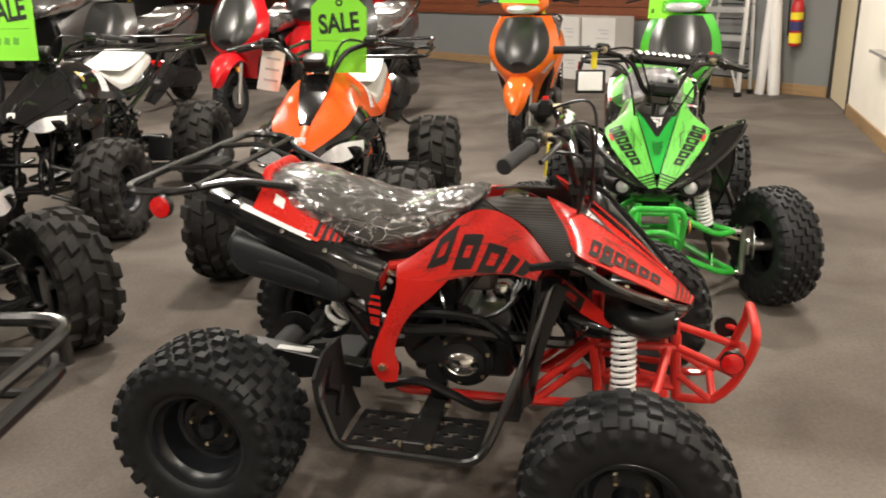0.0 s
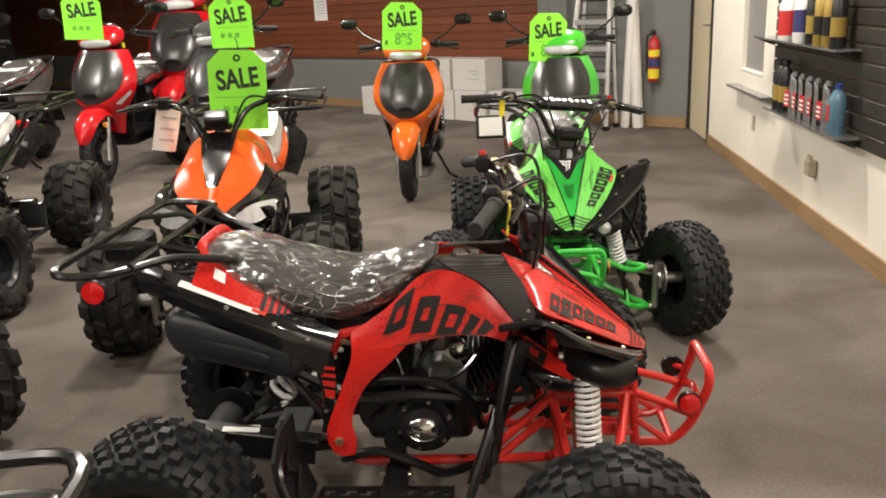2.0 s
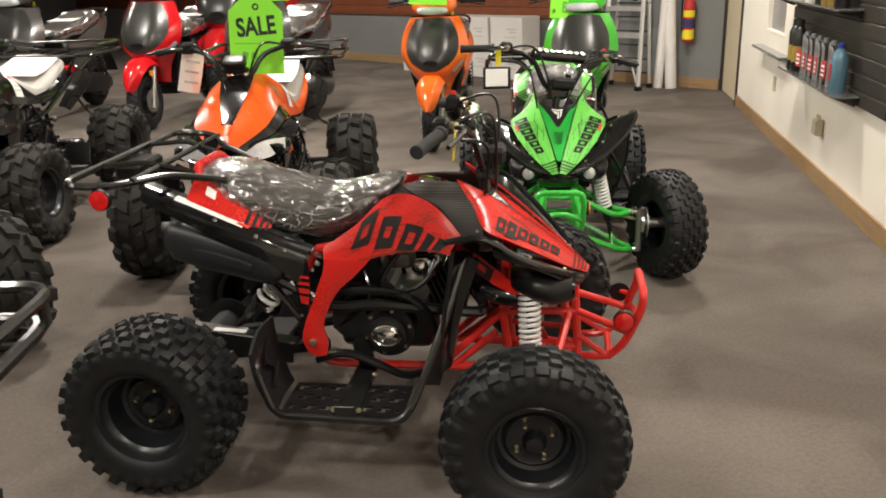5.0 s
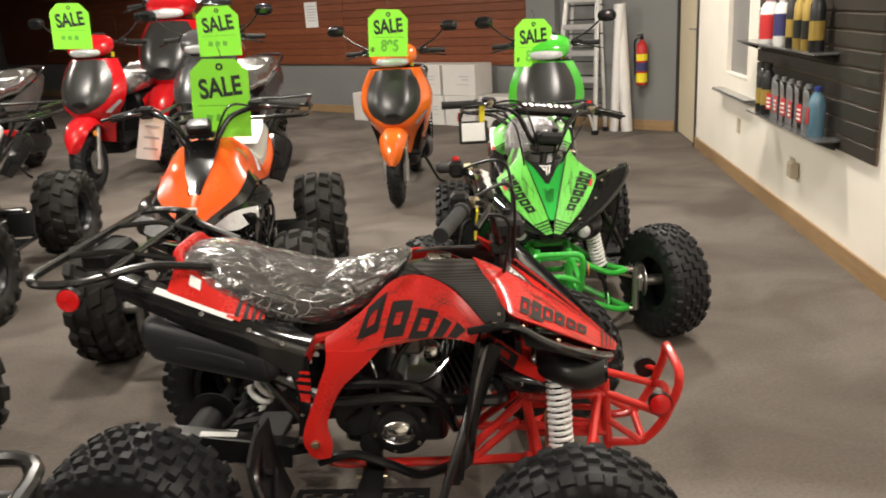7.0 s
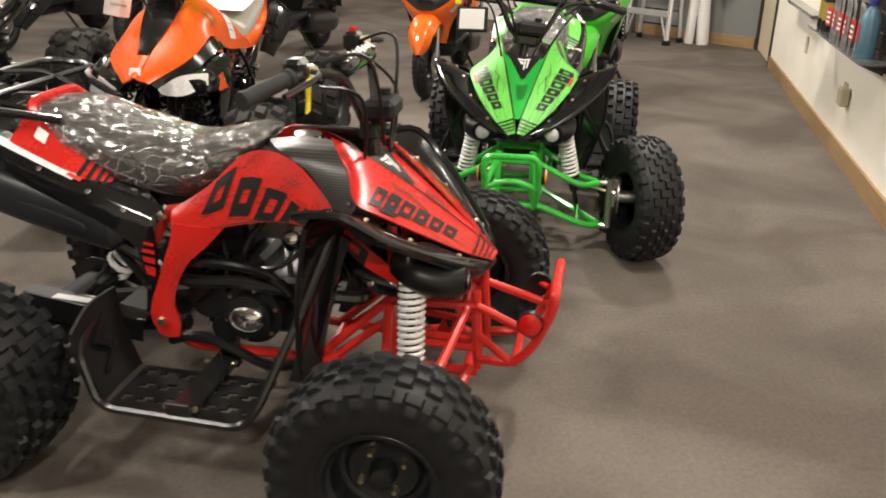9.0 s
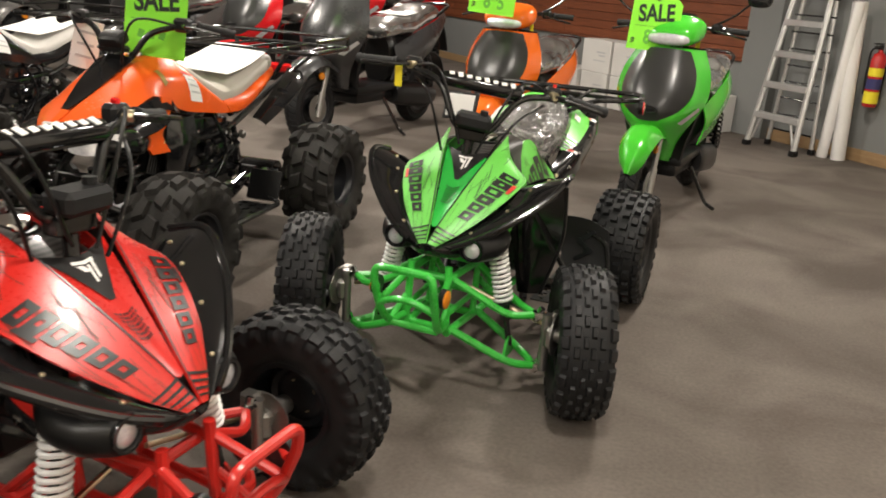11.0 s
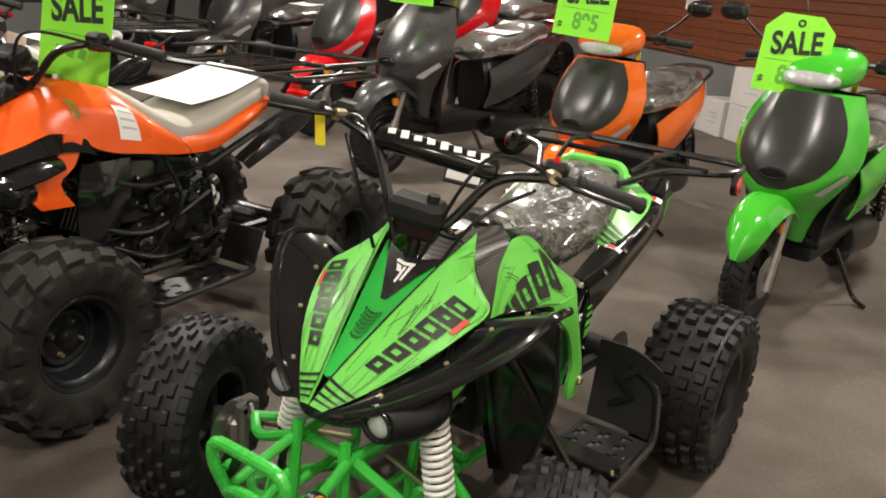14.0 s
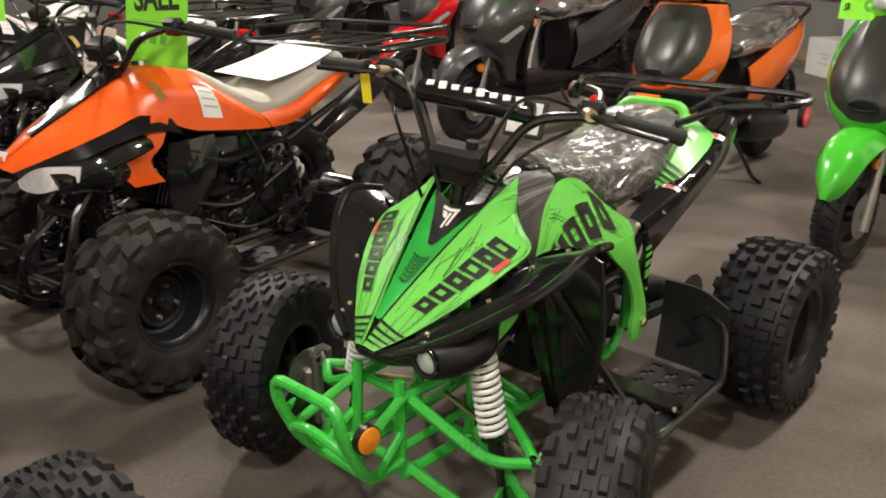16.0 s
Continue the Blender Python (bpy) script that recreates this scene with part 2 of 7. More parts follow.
SLAT_BLACK = material("black_slat_board", (0.028, 0.024, 0.02), 0.45, vary=0.25, scale=6, fine=60, bump=0.1, random_tone=0.15)
SLAT_EDGE = material("brown_groove_edge", (0.12, 0.085, 0.055), 0.6, vary=0.2)
CARD_WHITE = material("white_cardboard", (0.66, 0.64, 0.61), 0.75, vary=0.06, scale=4, fine=90, bump=0.1)
CARD_SEAM = material("box_tape", (0.50, 0.47, 0.42), 0.5, vary=0.06)
ALU = material("ladder_aluminium", (0.70, 0.70, 0.69), 0.35, 0.75, vary=0.1, scale=12, bump=0.05)
FOAM = material("white_foam_sheet", (0.80, 0.78, 0.76), 0.8, vary=0.05, scale=4, fine=60, bump=0.2)
EXT_RED = material("extinguisher_red", (0.50, 0.02, 0.02), 0.25, coat=0.4, vary=0.05)
BOTTLE_GREY = material("silver_bottle_plastic", (0.30, 0.31, 0.32), 0.3, 0.3, vary=0.08)
BOTTLE_BLUE = material("blue_fluid_bottle", (0.10, 0.20, 0.27), 0.2, vary=0.1, coat=0.5)
BOTTLE_BLUE_CAP = material("blue_cap", (0.03, 0.05, 0.25), 0.4)
BOTTLE_WHITE = material("white_bottle_plastic", (0.75, 0.74, 0.71), 0.4, vary=0.05)
BOTTLE_BLACK = material("black_bottle_plastic", (0.02, 0.02, 0.02), 0.3, vary=0.1)
GOLD = material("gold_bottle_plastic", (0.42, 0.29, 0.07), 0.35, 0.3, vary=0.1)
LABEL_RED = material("red_label", (0.55, 0.03, 0.03), 0.45, vary=0.05)
LABEL_BLUE = material("dark_blue_label", (0.04, 0.04, 0.14), 0.45, vary=0.05)
SHELF_GLASS = material("smoked_shelf", (0.10, 0.10, 0.10), 0.15, vary=0.1, coat=0.5)
WIN_GREY = material("frosted_grey_panel", (0.26, 0.25, 0.24), 0.35, vary=0.08, scale=3)
PLATE = material("ivory_plate", (0.48, 0.42, 0.30), 0.45, vary=0.05)
DIFFUSER = material("lamp_diffuser", (0.9, 0.9, 0.88), 0.5, emit=(1.0, 0.90, 0.76, 40.0))
SILVER_BODY = material("silver_motorcycle_paint", (0.13, 0.125, 0.12), 0.25, 0.5, coat=0.4, vary=0.1)
BLUE_BODY = material("blue_plastic", (0.02, 0.03, 0.20), 0.3, coat=0.3)


# ---------------------------------------------------------------- mesh helpers
class Geo:
    """Vertices and faces that grow piece by piece."""

    def __init__(self):
        self.v, self.f = [], []

    def add(self, verts, faces, m=None):
        k = len(self.v)
        self.v += [tuple(m @ Vector(p)) if m is not None else tuple(p) for p in verts]
        self.f += [tuple(i + k for i in f) for f in faces]
        return self

    def join(self, *others, m=None):
        for o in others:
            self.add(o.v, o.f, m)
        return self


def flip_y(g):
    o = Geo()
    o.v = [(x, -y, z) for x, y, z in g.v]
    o.f = [tuple(reversed(f)) for f in g.f]
    return o


def put_mesh(name, g, mat, smooth=35):
    me = bpy.data.meshes.new(name)
    me.from_pydata(g.v, [], g.f)
    me.validate()
    if smooth:
        me.shade_smooth()
        me.set_sharp_from_angle(angle=radians(smooth))
    me.materials.append(mat)
    return me


def part(name, g, mat, parent, label="", smooth=35, m=None):
    """One mesh object under a thing or a part."""
    ob = new(name, g if isinstance(g, bpy.types.Mesh) else put_mesh(name, g, mat, smooth))
    ob.parent = parent
    if m is not None:
        ob.matrix_basis = m
    if label:
        ob["label"] = label
    return ob


def thing(name, m, label, category, group="", kind=""):
    ob = new(name)
    ob.empty_display_size = 0.1
    ob.matrix_basis = m
    return tagged(ob, label, category, group, kind)


def solid(name, g, mat, label, category, group="", kind="", m=None, smooth=35):
    ob = new(name, put_mesh(name, g, mat, smooth))
    if m is not None:
        ob.matrix_basis = m
    return tagged(ob, label, category, group, kind)


def spline(pts, n=6, closed=False):
    """Points along a smooth curve through pts."""
    P = [np.array(p, float) for p in pts]
    out, k = [], len(P)
    for i in range(k if closed else k - 1):
        a, b, c, d = (P[(i + j) % k] if closed else P[min(max(i + j, 0), k - 1)] for j in (-1, 0, 1, 2))
        for s in range(n):
            t = s / n
            out.append(0.5 * (2 * b + (c - a) * t + (2 * a - 5 * b + 4 * c - d) * t * t + (3 * b - a - 3 * c + d) * t ** 3))
    if not closed:
        out.append(P[-1])
    return out


def rounded(pts, r=0.03, n=4, closed=False):
    """A polyline whose corners are bent to a radius of about r."""
    P = [np.array(p, float) for p in pts]
    out, k = [], len(P)
    for i in range(k):
        if not closed and i in (0, k - 1):
            out.append(P[i]); continue
        a, b, c = P[i - 1], P[i], P[(i + 1) % k]
        la, lc = np.linalg.norm(a - b), np.linalg.norm(c - b)
        u, w = b + (a - b) * min(r / la, 0.45), b + (c - b) * min(r / lc, 0.45)
        for s in range(n + 1):
            t = s / n
            out.append((1 - t) ** 2 * u + 2 * t * (1 - t) * b + t * t * w)
    return out


def tube(path, r, seg=8, closed=False, cap=True):
    g = Geo()
    P = [Vector(p) for p in path]
    k = len(P)
    rad = r if isinstance(r, (list, tuple)) else [r] * k
    ref = None
    for i in range(k):
        d = (P[(i + 1) % k] - P[i - 1]) if closed else (P[min(i + 1, k - 1)] - P[max(i - 1, 0)])
        d.normalize()
        if ref is None:
            ref = d.orthogonal().normalized()
        ref = (ref - d * ref.dot(d)).normalized()
        s = d.cross(ref)
        for j in range(seg):
            a = 2 * math.pi * j / seg
            g.v.append(tuple(P[i] + (ref * math.cos(a) + s * math.sin(a)) * rad[i]))
    for i in range(k if closed else k - 1):
        for j in range(seg):
            a, b = i * seg + j, i * seg + (j + 1) % seg
            c, d = ((i + 1) % k) * seg + (j + 1) % seg, ((i + 1) % k) * seg + j
            g.f.append((a, b, c, d))
    if cap and not closed:
        g.f.append(tuple(reversed(range(seg))))
        g.f.append(tuple(range((k - 1) * seg, k * seg)))
    return g


def rod(a, b, r, seg=10):
    return tube([a, b], r, seg)


def revolve(profile, seg=32, axis="y", arc=2 * math.pi):
    """profile: (along the axis, radius) pairs, from one end to the other."""
    g = Geo()
    k = len(profile)
    for i in range(seg):
        a = arc * i / seg
        for h, r in profile:
            p = (r * math.cos(a), h, r * math.sin(a)) if axis == "y" else ((r * math.cos(a), r * math.sin(a), h) if axis == "z" else (h, r * math.cos(a), r * math.sin(a)))
            g.v.append(p)
    flip = axis == "y"
    for i in range(seg):
        j = (i + 1) % seg
        for q in range(k - 1):
            f = (i * k + q, j * k + q, j * k + q + 1, i * k + q + 1)
            g.f.append(f[::-1] if flip else f)
    return g


def rbox(sx, sy, sz, bev=0.005, c=(0, 0, 0), m=None, seg=1):
    bm = bmesh.new()
    bmesh.ops.create_cube(bm, size=1)
    bmesh.ops.scale(bm, vec=(sx, sy, sz), verts=bm.verts)
    if bev:
        bmesh.ops.bevel(bm, geom=bm.edges[:], offset=min(bev, 0.45 * min(sx, sy, sz)), segments=seg, affect="EDGES", profile=0.6)
    bmesh.ops.translate(bm, vec=c, verts=bm.verts)
    bm.verts.index_update()
    g = Geo().add([v.co[:] for v in bm.verts], [[v.index for v in f.verts] for f in bm.faces], m)
    bm.free()
    return g


def slab(outline, thick, m=None):
    """A flat plate: an outline in x, z, with its thickness along y."""
    g = Geo()
    k = len(outline)
    g.v = [(x, -thick / 2, z) for x, z in outline] + [(x, thick / 2, z) for x, z in outline]
    g.f = [tuple(range(k)), tuple(reversed(range(k, 2 * k)))] + [(i, i + k, (i + 1) % k + k, (i + 1) % k) for i in range(k)]
    return Geo().join(g, m=m) if m is not None else g


def loft(secs, seg=20, n=4, power=2.6, y0=0.0):
    """A rounded body. secs: (x, z, half width, half height, tilt in degrees)."""
    S = spline([s if len(s) == 5 else (*s, 0) for s in secs], n)
    g = Geo()
    for x, z, w, h, tilt in S:
        ct, st = math.cos(radians(tilt)), math.sin(radians(tilt))
        for j in range(seg):
            a = 2 * math.pi * j / seg
            c, s = math.cos(a), math.sin(a)
            yy = max(w, 0.001) * math.copysign(abs(c) ** (2 / power), c)
            zz = max(h, 0.001) * math.copysign(abs(s) ** (2 / power), s)
            g.v.append((x - zz * st, y0 + yy, z + zz * ct))
    k = len(S)
    for i in range(k - 1):
        for j in range(seg):
            a, b = i * seg + j, i * seg + (j + 1) % seg
            g.f.append((a, b, b + seg, a + seg))
    g.f.append(tuple(reversed(range(seg))))
    g.f.append(tuple(range((k - 1) * seg, k * seg)))
    return g


def pierced(x0, x1, y0, y1, z, nx, ny, thick=0.006):
    """A flat plate with rows of slanted openings."""
    def open_cell(i, j):
        return 0 < i < nx - 1 and 0 < j < ny - 1 and j % 4 in (1, 2) and (i + (j % 4 - 1) + 2 * (j // 4)) % 4 in (1, 2) and not nx // 2 - 3 < i < nx // 2 + 2
    g, w = Geo(), ny + 1
    for k in (0, 1):
        g.v += [(x0 + (x1 - x0) * i / nx, y0 + (y1 - y0) * j / ny, z - thick * k) for i in range(nx + 1) for j in range(w)]
    N = (nx + 1) * w
    cells = {(i, j) for i in range(nx) for j in range(ny) if not open_cell(i, j)}
    flip = (y1 - y0) < 0
    for i, j in cells:
        f = (i * w + j, (i + 1) * w + j, (i + 1) * w + j + 1, i * w + j + 1)
        faces = [f, tuple(q + N for q in reversed(f))]
        for (di, dj), (a, b) in (((0, -1), (0, 1)), ((1, 0), (1, 2)), ((0, 1), (2, 3)), ((-1, 0), (3, 0))):
            if (i + di, j + dj) not in cells:
                faces.append((f[a], f[a] + N, f[b] + N, f[b]))
        g.f += [q[::-1] if flip else q for q in faces]
    return g


class Panel:
    """A bent sheet through a small grid of points, rows along u and columns along v."""

    def __init__(self, rows):
        self.P = np.array(rows, float)

    def at(self, u, v):
        def curve(pts, t):
            k = len(pts) - 1
            x = min(max(t, 0), 1) * k
            i = min(int(x), k - 1)
            t = x - i
            a, b, c, d = (pts[min(max(i + j, 0), k)] for j in (-1, 0, 1, 2))
            return 0.5 * (2 * b + (c - a) * t + (2 * a - 5 * b + 4 * c - d) * t * t + (3 * b - a - 3 * c + d) * t ** 3)
        return curve([curve(r, v) for r in self.P], u)

    def normal(self, u, v, e=0.01):
        du = self.at(min(u + e, 1), v) - self.at(max(u - e, 0), v)
        dv = self.at(u, min(v + e, 1)) - self.at(u, max(v - e, 0))
        n = np.cross(du, dv)
        return n / (np.linalg.norm(n) + 1e-9)

    def geo(self, nu=10, nv=10, thick=0.004, out=1):
        g = Geo()
        N = (nu + 1) * (nv + 1)
        top, low = [], []
        for i in range(nu + 1):
            for j in range(nv + 1):
                p, n = self.at(i / nu, j / nv), self.normal(i / nu, j / nv) * out
                top.append(tuple(p)); low.append(tuple(p - n * thick))
        g.v = top + low
        w = nv + 1
        for i in range(nu):
            for j in range(nv):
                f = (i * w + j, (i + 1) * w + j, (i + 1) * w + j + 1, i * w + j + 1)
                if out < 0:
                    f = f[::-1]
                g.f.append(f); g.f.append(tuple(q + N for q in reversed(f)))
        rim = [j for j in range(w)] + [i * w + nv for i in range(1, nu + 1)] + [nu * w + j for j in range(nv - 1, -1, -1)] + [i * w for i in range(nu - 1, 0, -1)]
        for a, b in zip(rim, rim[1:] + rim[:1]):
            f = (a, b, b + N, a + N)
            g.f.append(f if out > 0 else f[::-1])
        return g

    def patch(self, corners, lift=0.003, out=1, n=4):
        """A thin decal on the sheet between four (u, v) corners."""
        g = Geo()
        a, b, c, d = [np.array(q, float) for q in corners]
        for i in range(n + 1):
            for j in range(n + 1):
                s, t = i / n, j / n
                q = (a * (1 - s) + b * s) * (1 - t) + (d * (1 - s) + c * s) * t
                g.v.append(tuple(self.at(*q) + self.normal(*q) * out * lift))
        w = n + 1
        for i in range(n):
            for j in range(n):
                g.f.append((i * w + j, (i + 1) * w + j, (i + 1) * w + j + 1, i * w + j + 1))
        return g

    def ring(self, corners, rim=0.3, lift=0.003, out=1):
        """A slanted block with an open middle, printed on the sheet between four (u, v) corners."""
        q = [np.array(p, float) for p in corners]
        mid = sum(q) / 4
        inner = [mid + (p - mid) * (1 - 2 * rim) for p in q]
        g = Geo()
        for i in range(4):
            j = (i + 1) % 4
            g.join(self.patch([q[i], q[j], inner[j], inner[i]], lift, out, 2))
        return g


def helix(p0, p1, r, turns, wire):
    a, b = Vector(p0), Vector(p1)
    d = (b - a)
    ax = d.normalized()
    s = ax.orthogonal().normalized()
    t = ax.cross(s)
    n = int(turns * 10)
    pts = [a + d * (i / n) + (s * math.cos(2 * math.pi * turns * i / n) + t * math.sin(2 * math.pi * turns * i / n)) * r for i in range(n + 1)]
    return tube(pts, wire, 6)


def bolt(p, axis, r=0.009, h=0.007):
    a = Vector(axis).normalized()
    p = Vector(p)
    return tube([p, p + a * h * 0.7, p + a * h], [r, r, r * 0.75], 6)


def lettering(text, size, mat, name="lettering"):
    cu = bpy.data.curves.new(name, "FONT")
    cu.body, cu.size, cu.extrude, cu.align_x, cu.align_y = text, size, 0.0006, "CENTER", "CENTER"
    cu.offset = size * 0.03
    ob = bpy.data.objects.new(name, cu)
    scene.collection.objects.link(ob)
    bpy.context.view_layer.update()
    me = bpy.data.meshes.new_from_object(ob.evaluated_get(bpy.context.evaluated_depsgraph_get()))
    bpy.data.objects.remove(ob)
    me.materials.clear()
    me.materials.append(mat)
    return me


# ---------------------------------------------------------------- the room
RW0, RWD = Vector((2.529, 3.573, 0)), Vector((0.192, 0.981, 0)).normalized()   # foot of the right wall, and its run
BW0, BWD = Vector((3.525, 8.66, 0)), Vector((-0.682, 0.731, 0)).normalized()   # foot of the back wall, and its run
RWN = Vector((-RWD.y, RWD.x, 0))                                              # into the room
BWN = Vector((-BWD.y, BWD.x, 0))
if BWN.dot(Vector((0, -1, 0))) < 0:
    BWN = -BWN
HIGH = 2.9


def frame_of(origin, run, inward):
    """A pose whose x runs along a wall, y points into the room, z up."""
    m = Matrix.Identity(4)
    m.col[0][:3], m.col[1][:3], m.col[2][:3], m.col[3][:3] = run, inward, (0, 0, 1), origin
    return m


RWALL = frame_of(RW0, RWD, RWN)
BWALL = frame_of(BW0, BWD, BWN)


def wall_piece(x0, x1, z0, z1, thick=0.12, y=0.0):
    return rbox(x1 - x0, thick, z1 - z0, 0, ((x0 + x1) / 2, y - thick / 2, (z0 + z1) / 2))


floor = solid("floor", rbox(24, 30, 0.1, 0, (-3, 9, -0.05)), CARPET, "worn taupe short-pile carpet with darker stains", "floor", kind="structure", smooth=0)
ceiling = solid("ceiling", rbox(24, 30, 0.1, 0, (-3, 9, HIGH + 0.05)), CEILING_MAT, "off-white ceiling boards", "ceiling", kind="structure", smooth=0)

# right wall: a door opening at its far end and a frosted panel opening beside it
DOOR0, DOOR1, DOORH = 4.22, 5.16, 2.06
g = Geo()
g.join(wall_piece(-8, 2.52, 0, HIGH), wall_piece(2.52, 3.16, 0, 0.79), wall_piece(2.52, 3.16, 1.75, HIGH),
       wall_piece(3.16, DOOR0, 0, HIGH), wall_piece(DOOR0, DOOR1, DOORH, HIGH), wall_piece(DOOR1, 5.6, 0, HIGH))
wall_right = solid("wall_east", g, WALL_CREAM, "cream painted wall, scuffed near the floor", "wall", kind="structure", m=RWALL, smooth=0)
back = Geo().join(wall_piece(-0.3, 18, 0, HIGH))
wall_back = solid("wall_north", back, WALL_GREY, "grey painted wall below wooden planking", "wall", kind="structure", m=BWALL, smooth=0)
solid("wall_west", rbox(0.12, 30, HIGH, 0, (-8, 9, HIGH / 2)), WALL_GREY, "plain grey wall", "wall", kind="structure", smooth=0)
solid("wall_south", rbox(24, 0.12, HIGH, 0, (-3, -3.2, HIGH / 2)), WALL_CREAM, "plain cream wall", "wall", kind="structure", smooth=0)
pillar = solid("pillar", rbox(0.40, 0.10, HIGH, 0.004, (1.66, 0.05, HIGH / 2)), WALL_GREY, "grey painted wall pillar", "pillar", kind="structure", m=BWALL)

base_r = Geo().join(wall_piece(-8, DOOR0 - 0.03, 0, 0.105, 0.016, 0.017))
solid("baseboard", base_r, TRIM_WOOD, "tan wooden skirting board", "baseboard", kind="structure", m=RWALL)
base_b = Geo().join(wall_piece(0.02, 1.45, 0, 0.11, 0.016, 0.017), wall_piece(1.88, 18, 0, 0.11, 0.016, 0.017))
solid("baseboard", base_b, TRIM_WOOD, "tan wooden skirting board", "baseboard", kind="structure", m=BWALL)

# wooden planking on the back wall
planking = thing("planking", BWALL, "reddish-brown horizontal wooden wall planks", "panelling", kind="structure")
ph = 0.098
plank_me = put_mesh("plank", rbox(3.2, 0.02, ph, 0.004), PLANK, 35)
for i in range(22):
    for j in range(5):
        x0 = 1.87 + 3.204 * j - (0 if j == 0 else (i % 3) * 0.0)
        part("plank", plank_me, PLANK, planking, m=pose(x0 + 1.6, 0.014, 0.735 + ph / 2 + i * (ph + 0.004)))
cap = part("ledge", rbox(16, 0.035, 0.03, 0.005, (1.87 + 8, 0.02, 0.718)), PLANK, planking)

# door in the right wall
door = thing("door_1", RWALL @ pose(DOOR0, -0.03, 0), "closed cream flush door with a steel lever handle", "door", kind="structure")
dw = DOOR1 - DOOR0
part("leaf", rbox(dw - 0.05, 0.04, DOORH - 0.02, 0.003, (dw / 2, 0.0, DOORH / 2)), DOOR_CREAM, door)
part("door_frame", Geo().join(rbox(0.018, 0.10, DOORH, 0.003, (0.0, 0.0, DOORH / 2)), rbox(0.018, 0.10, DOORH, 0.003, (dw, 0.0, DOORH / 2)), rbox(dw, 0.10, 0.03, 0.003, (dw / 2, 0, DOORH + 0.01))), SLAT_BLACK, door, "dark door frame")
hd = part("door_handle", Geo().join(rbox(0.035, 0.012, 0.12, 0.004, (0.09, 0.027, 1.08)), tube(rounded([(0.09, 0.03, 1.10), (0.09, 0.07, 1.10), (0.21, 0.07, 1.10)], 0.02), 0.009)), ALLOY, door, "steel lever handle")
part("keyhole", rod((0.09, 0.024, 1.00), (0.09, 0.036, 1.00), 0.014), ALLOY, door)

# frosted panel and ledge
win = thing("window_1", RWALL @ pose(2.52, 0, 0.79), "frosted grey panel set in the cream wall", "window", kind="structure")
part("pane", rbox(0.63, 0.012, 0.95, 0, (0.32, -0.04, 0.48)), WIN_GREY, win)
part("window_frame", Geo().join(rbox(0.02, 0.05, 0.96, 0.003, (0.01, -0.02, 0.48)), rbox(0.02, 0.05, 0.96, 0.003, (0.63, -0.02, 0.48)), rbox(0.62, 0.05, 0.02, 0.003, (0.32, -0.02, 0.01)), rbox(0.62, 0.05, 0.02, 0.003, (0.32, -0.02, 0.95))), WALL_CREAM, win)
part("window_sill", rbox(0.98, 0.09, 0.022, 0.004, (0.24, 0.045, -0.125)), SHELF_GLASS, win, "narrow grey ledge")

# black slat board with its shelves
SB0, SB1, SBZ, SBT = 0.22, 2.2, 0.6, 2.2
board = thing("slat_board", RWALL, "black slotted display board on the wall", "slatwall", kind="structure")
part("backing", rbox(SB1 - SB0, 0.012, SBT - SBZ, 0, ((SB0 + SB1) / 2, 0.0075, (SBZ + SBT) / 2)), SLAT_EDGE, board)
sh = 0.089
slat_me = put_mesh("slat", rbox(SB1 - SB0, 0.016, sh - 0.012, 0.003), SLAT_BLACK, 35)
for i in range(18):
    part("slat", slat_me, SLAT_BLACK, board, m=pose((SB0 + SB1) / 2, 0.0225, SBZ + sh / 2 + i * sh))


def wall_shelf(x0, x1, z, depth, label):
    s = thing("shelf", RWALL @ pose((x0 + x1) / 2, 0.032, z), label, "shelf")
    w = x1 - x0
    part("board", rbox(w, depth, 0.012, 0.003, (0, depth / 2, 0)), SHELF_GLASS, s)
    for x in (-w / 2 + 0.06, w / 2 - 0.06):
        part("bracket", slab([(0, 0), (0, -0.06), (depth * 0.9, -0.012), (depth * 0.9, -0.006), (0, -0.006)], 0.006, pose(x, 0, 0, 0, 0, 90)), SLAT_BLACK, s)
    return s


wall_shelf(0.62, 1.95, 0.655, 0.13, "smoked shelf on a black slat board, holding oil bottles")
wall_shelf(0.72, 2.25, 1.10, 0.13, "smoked shelf on a black slat board, holding jugs")


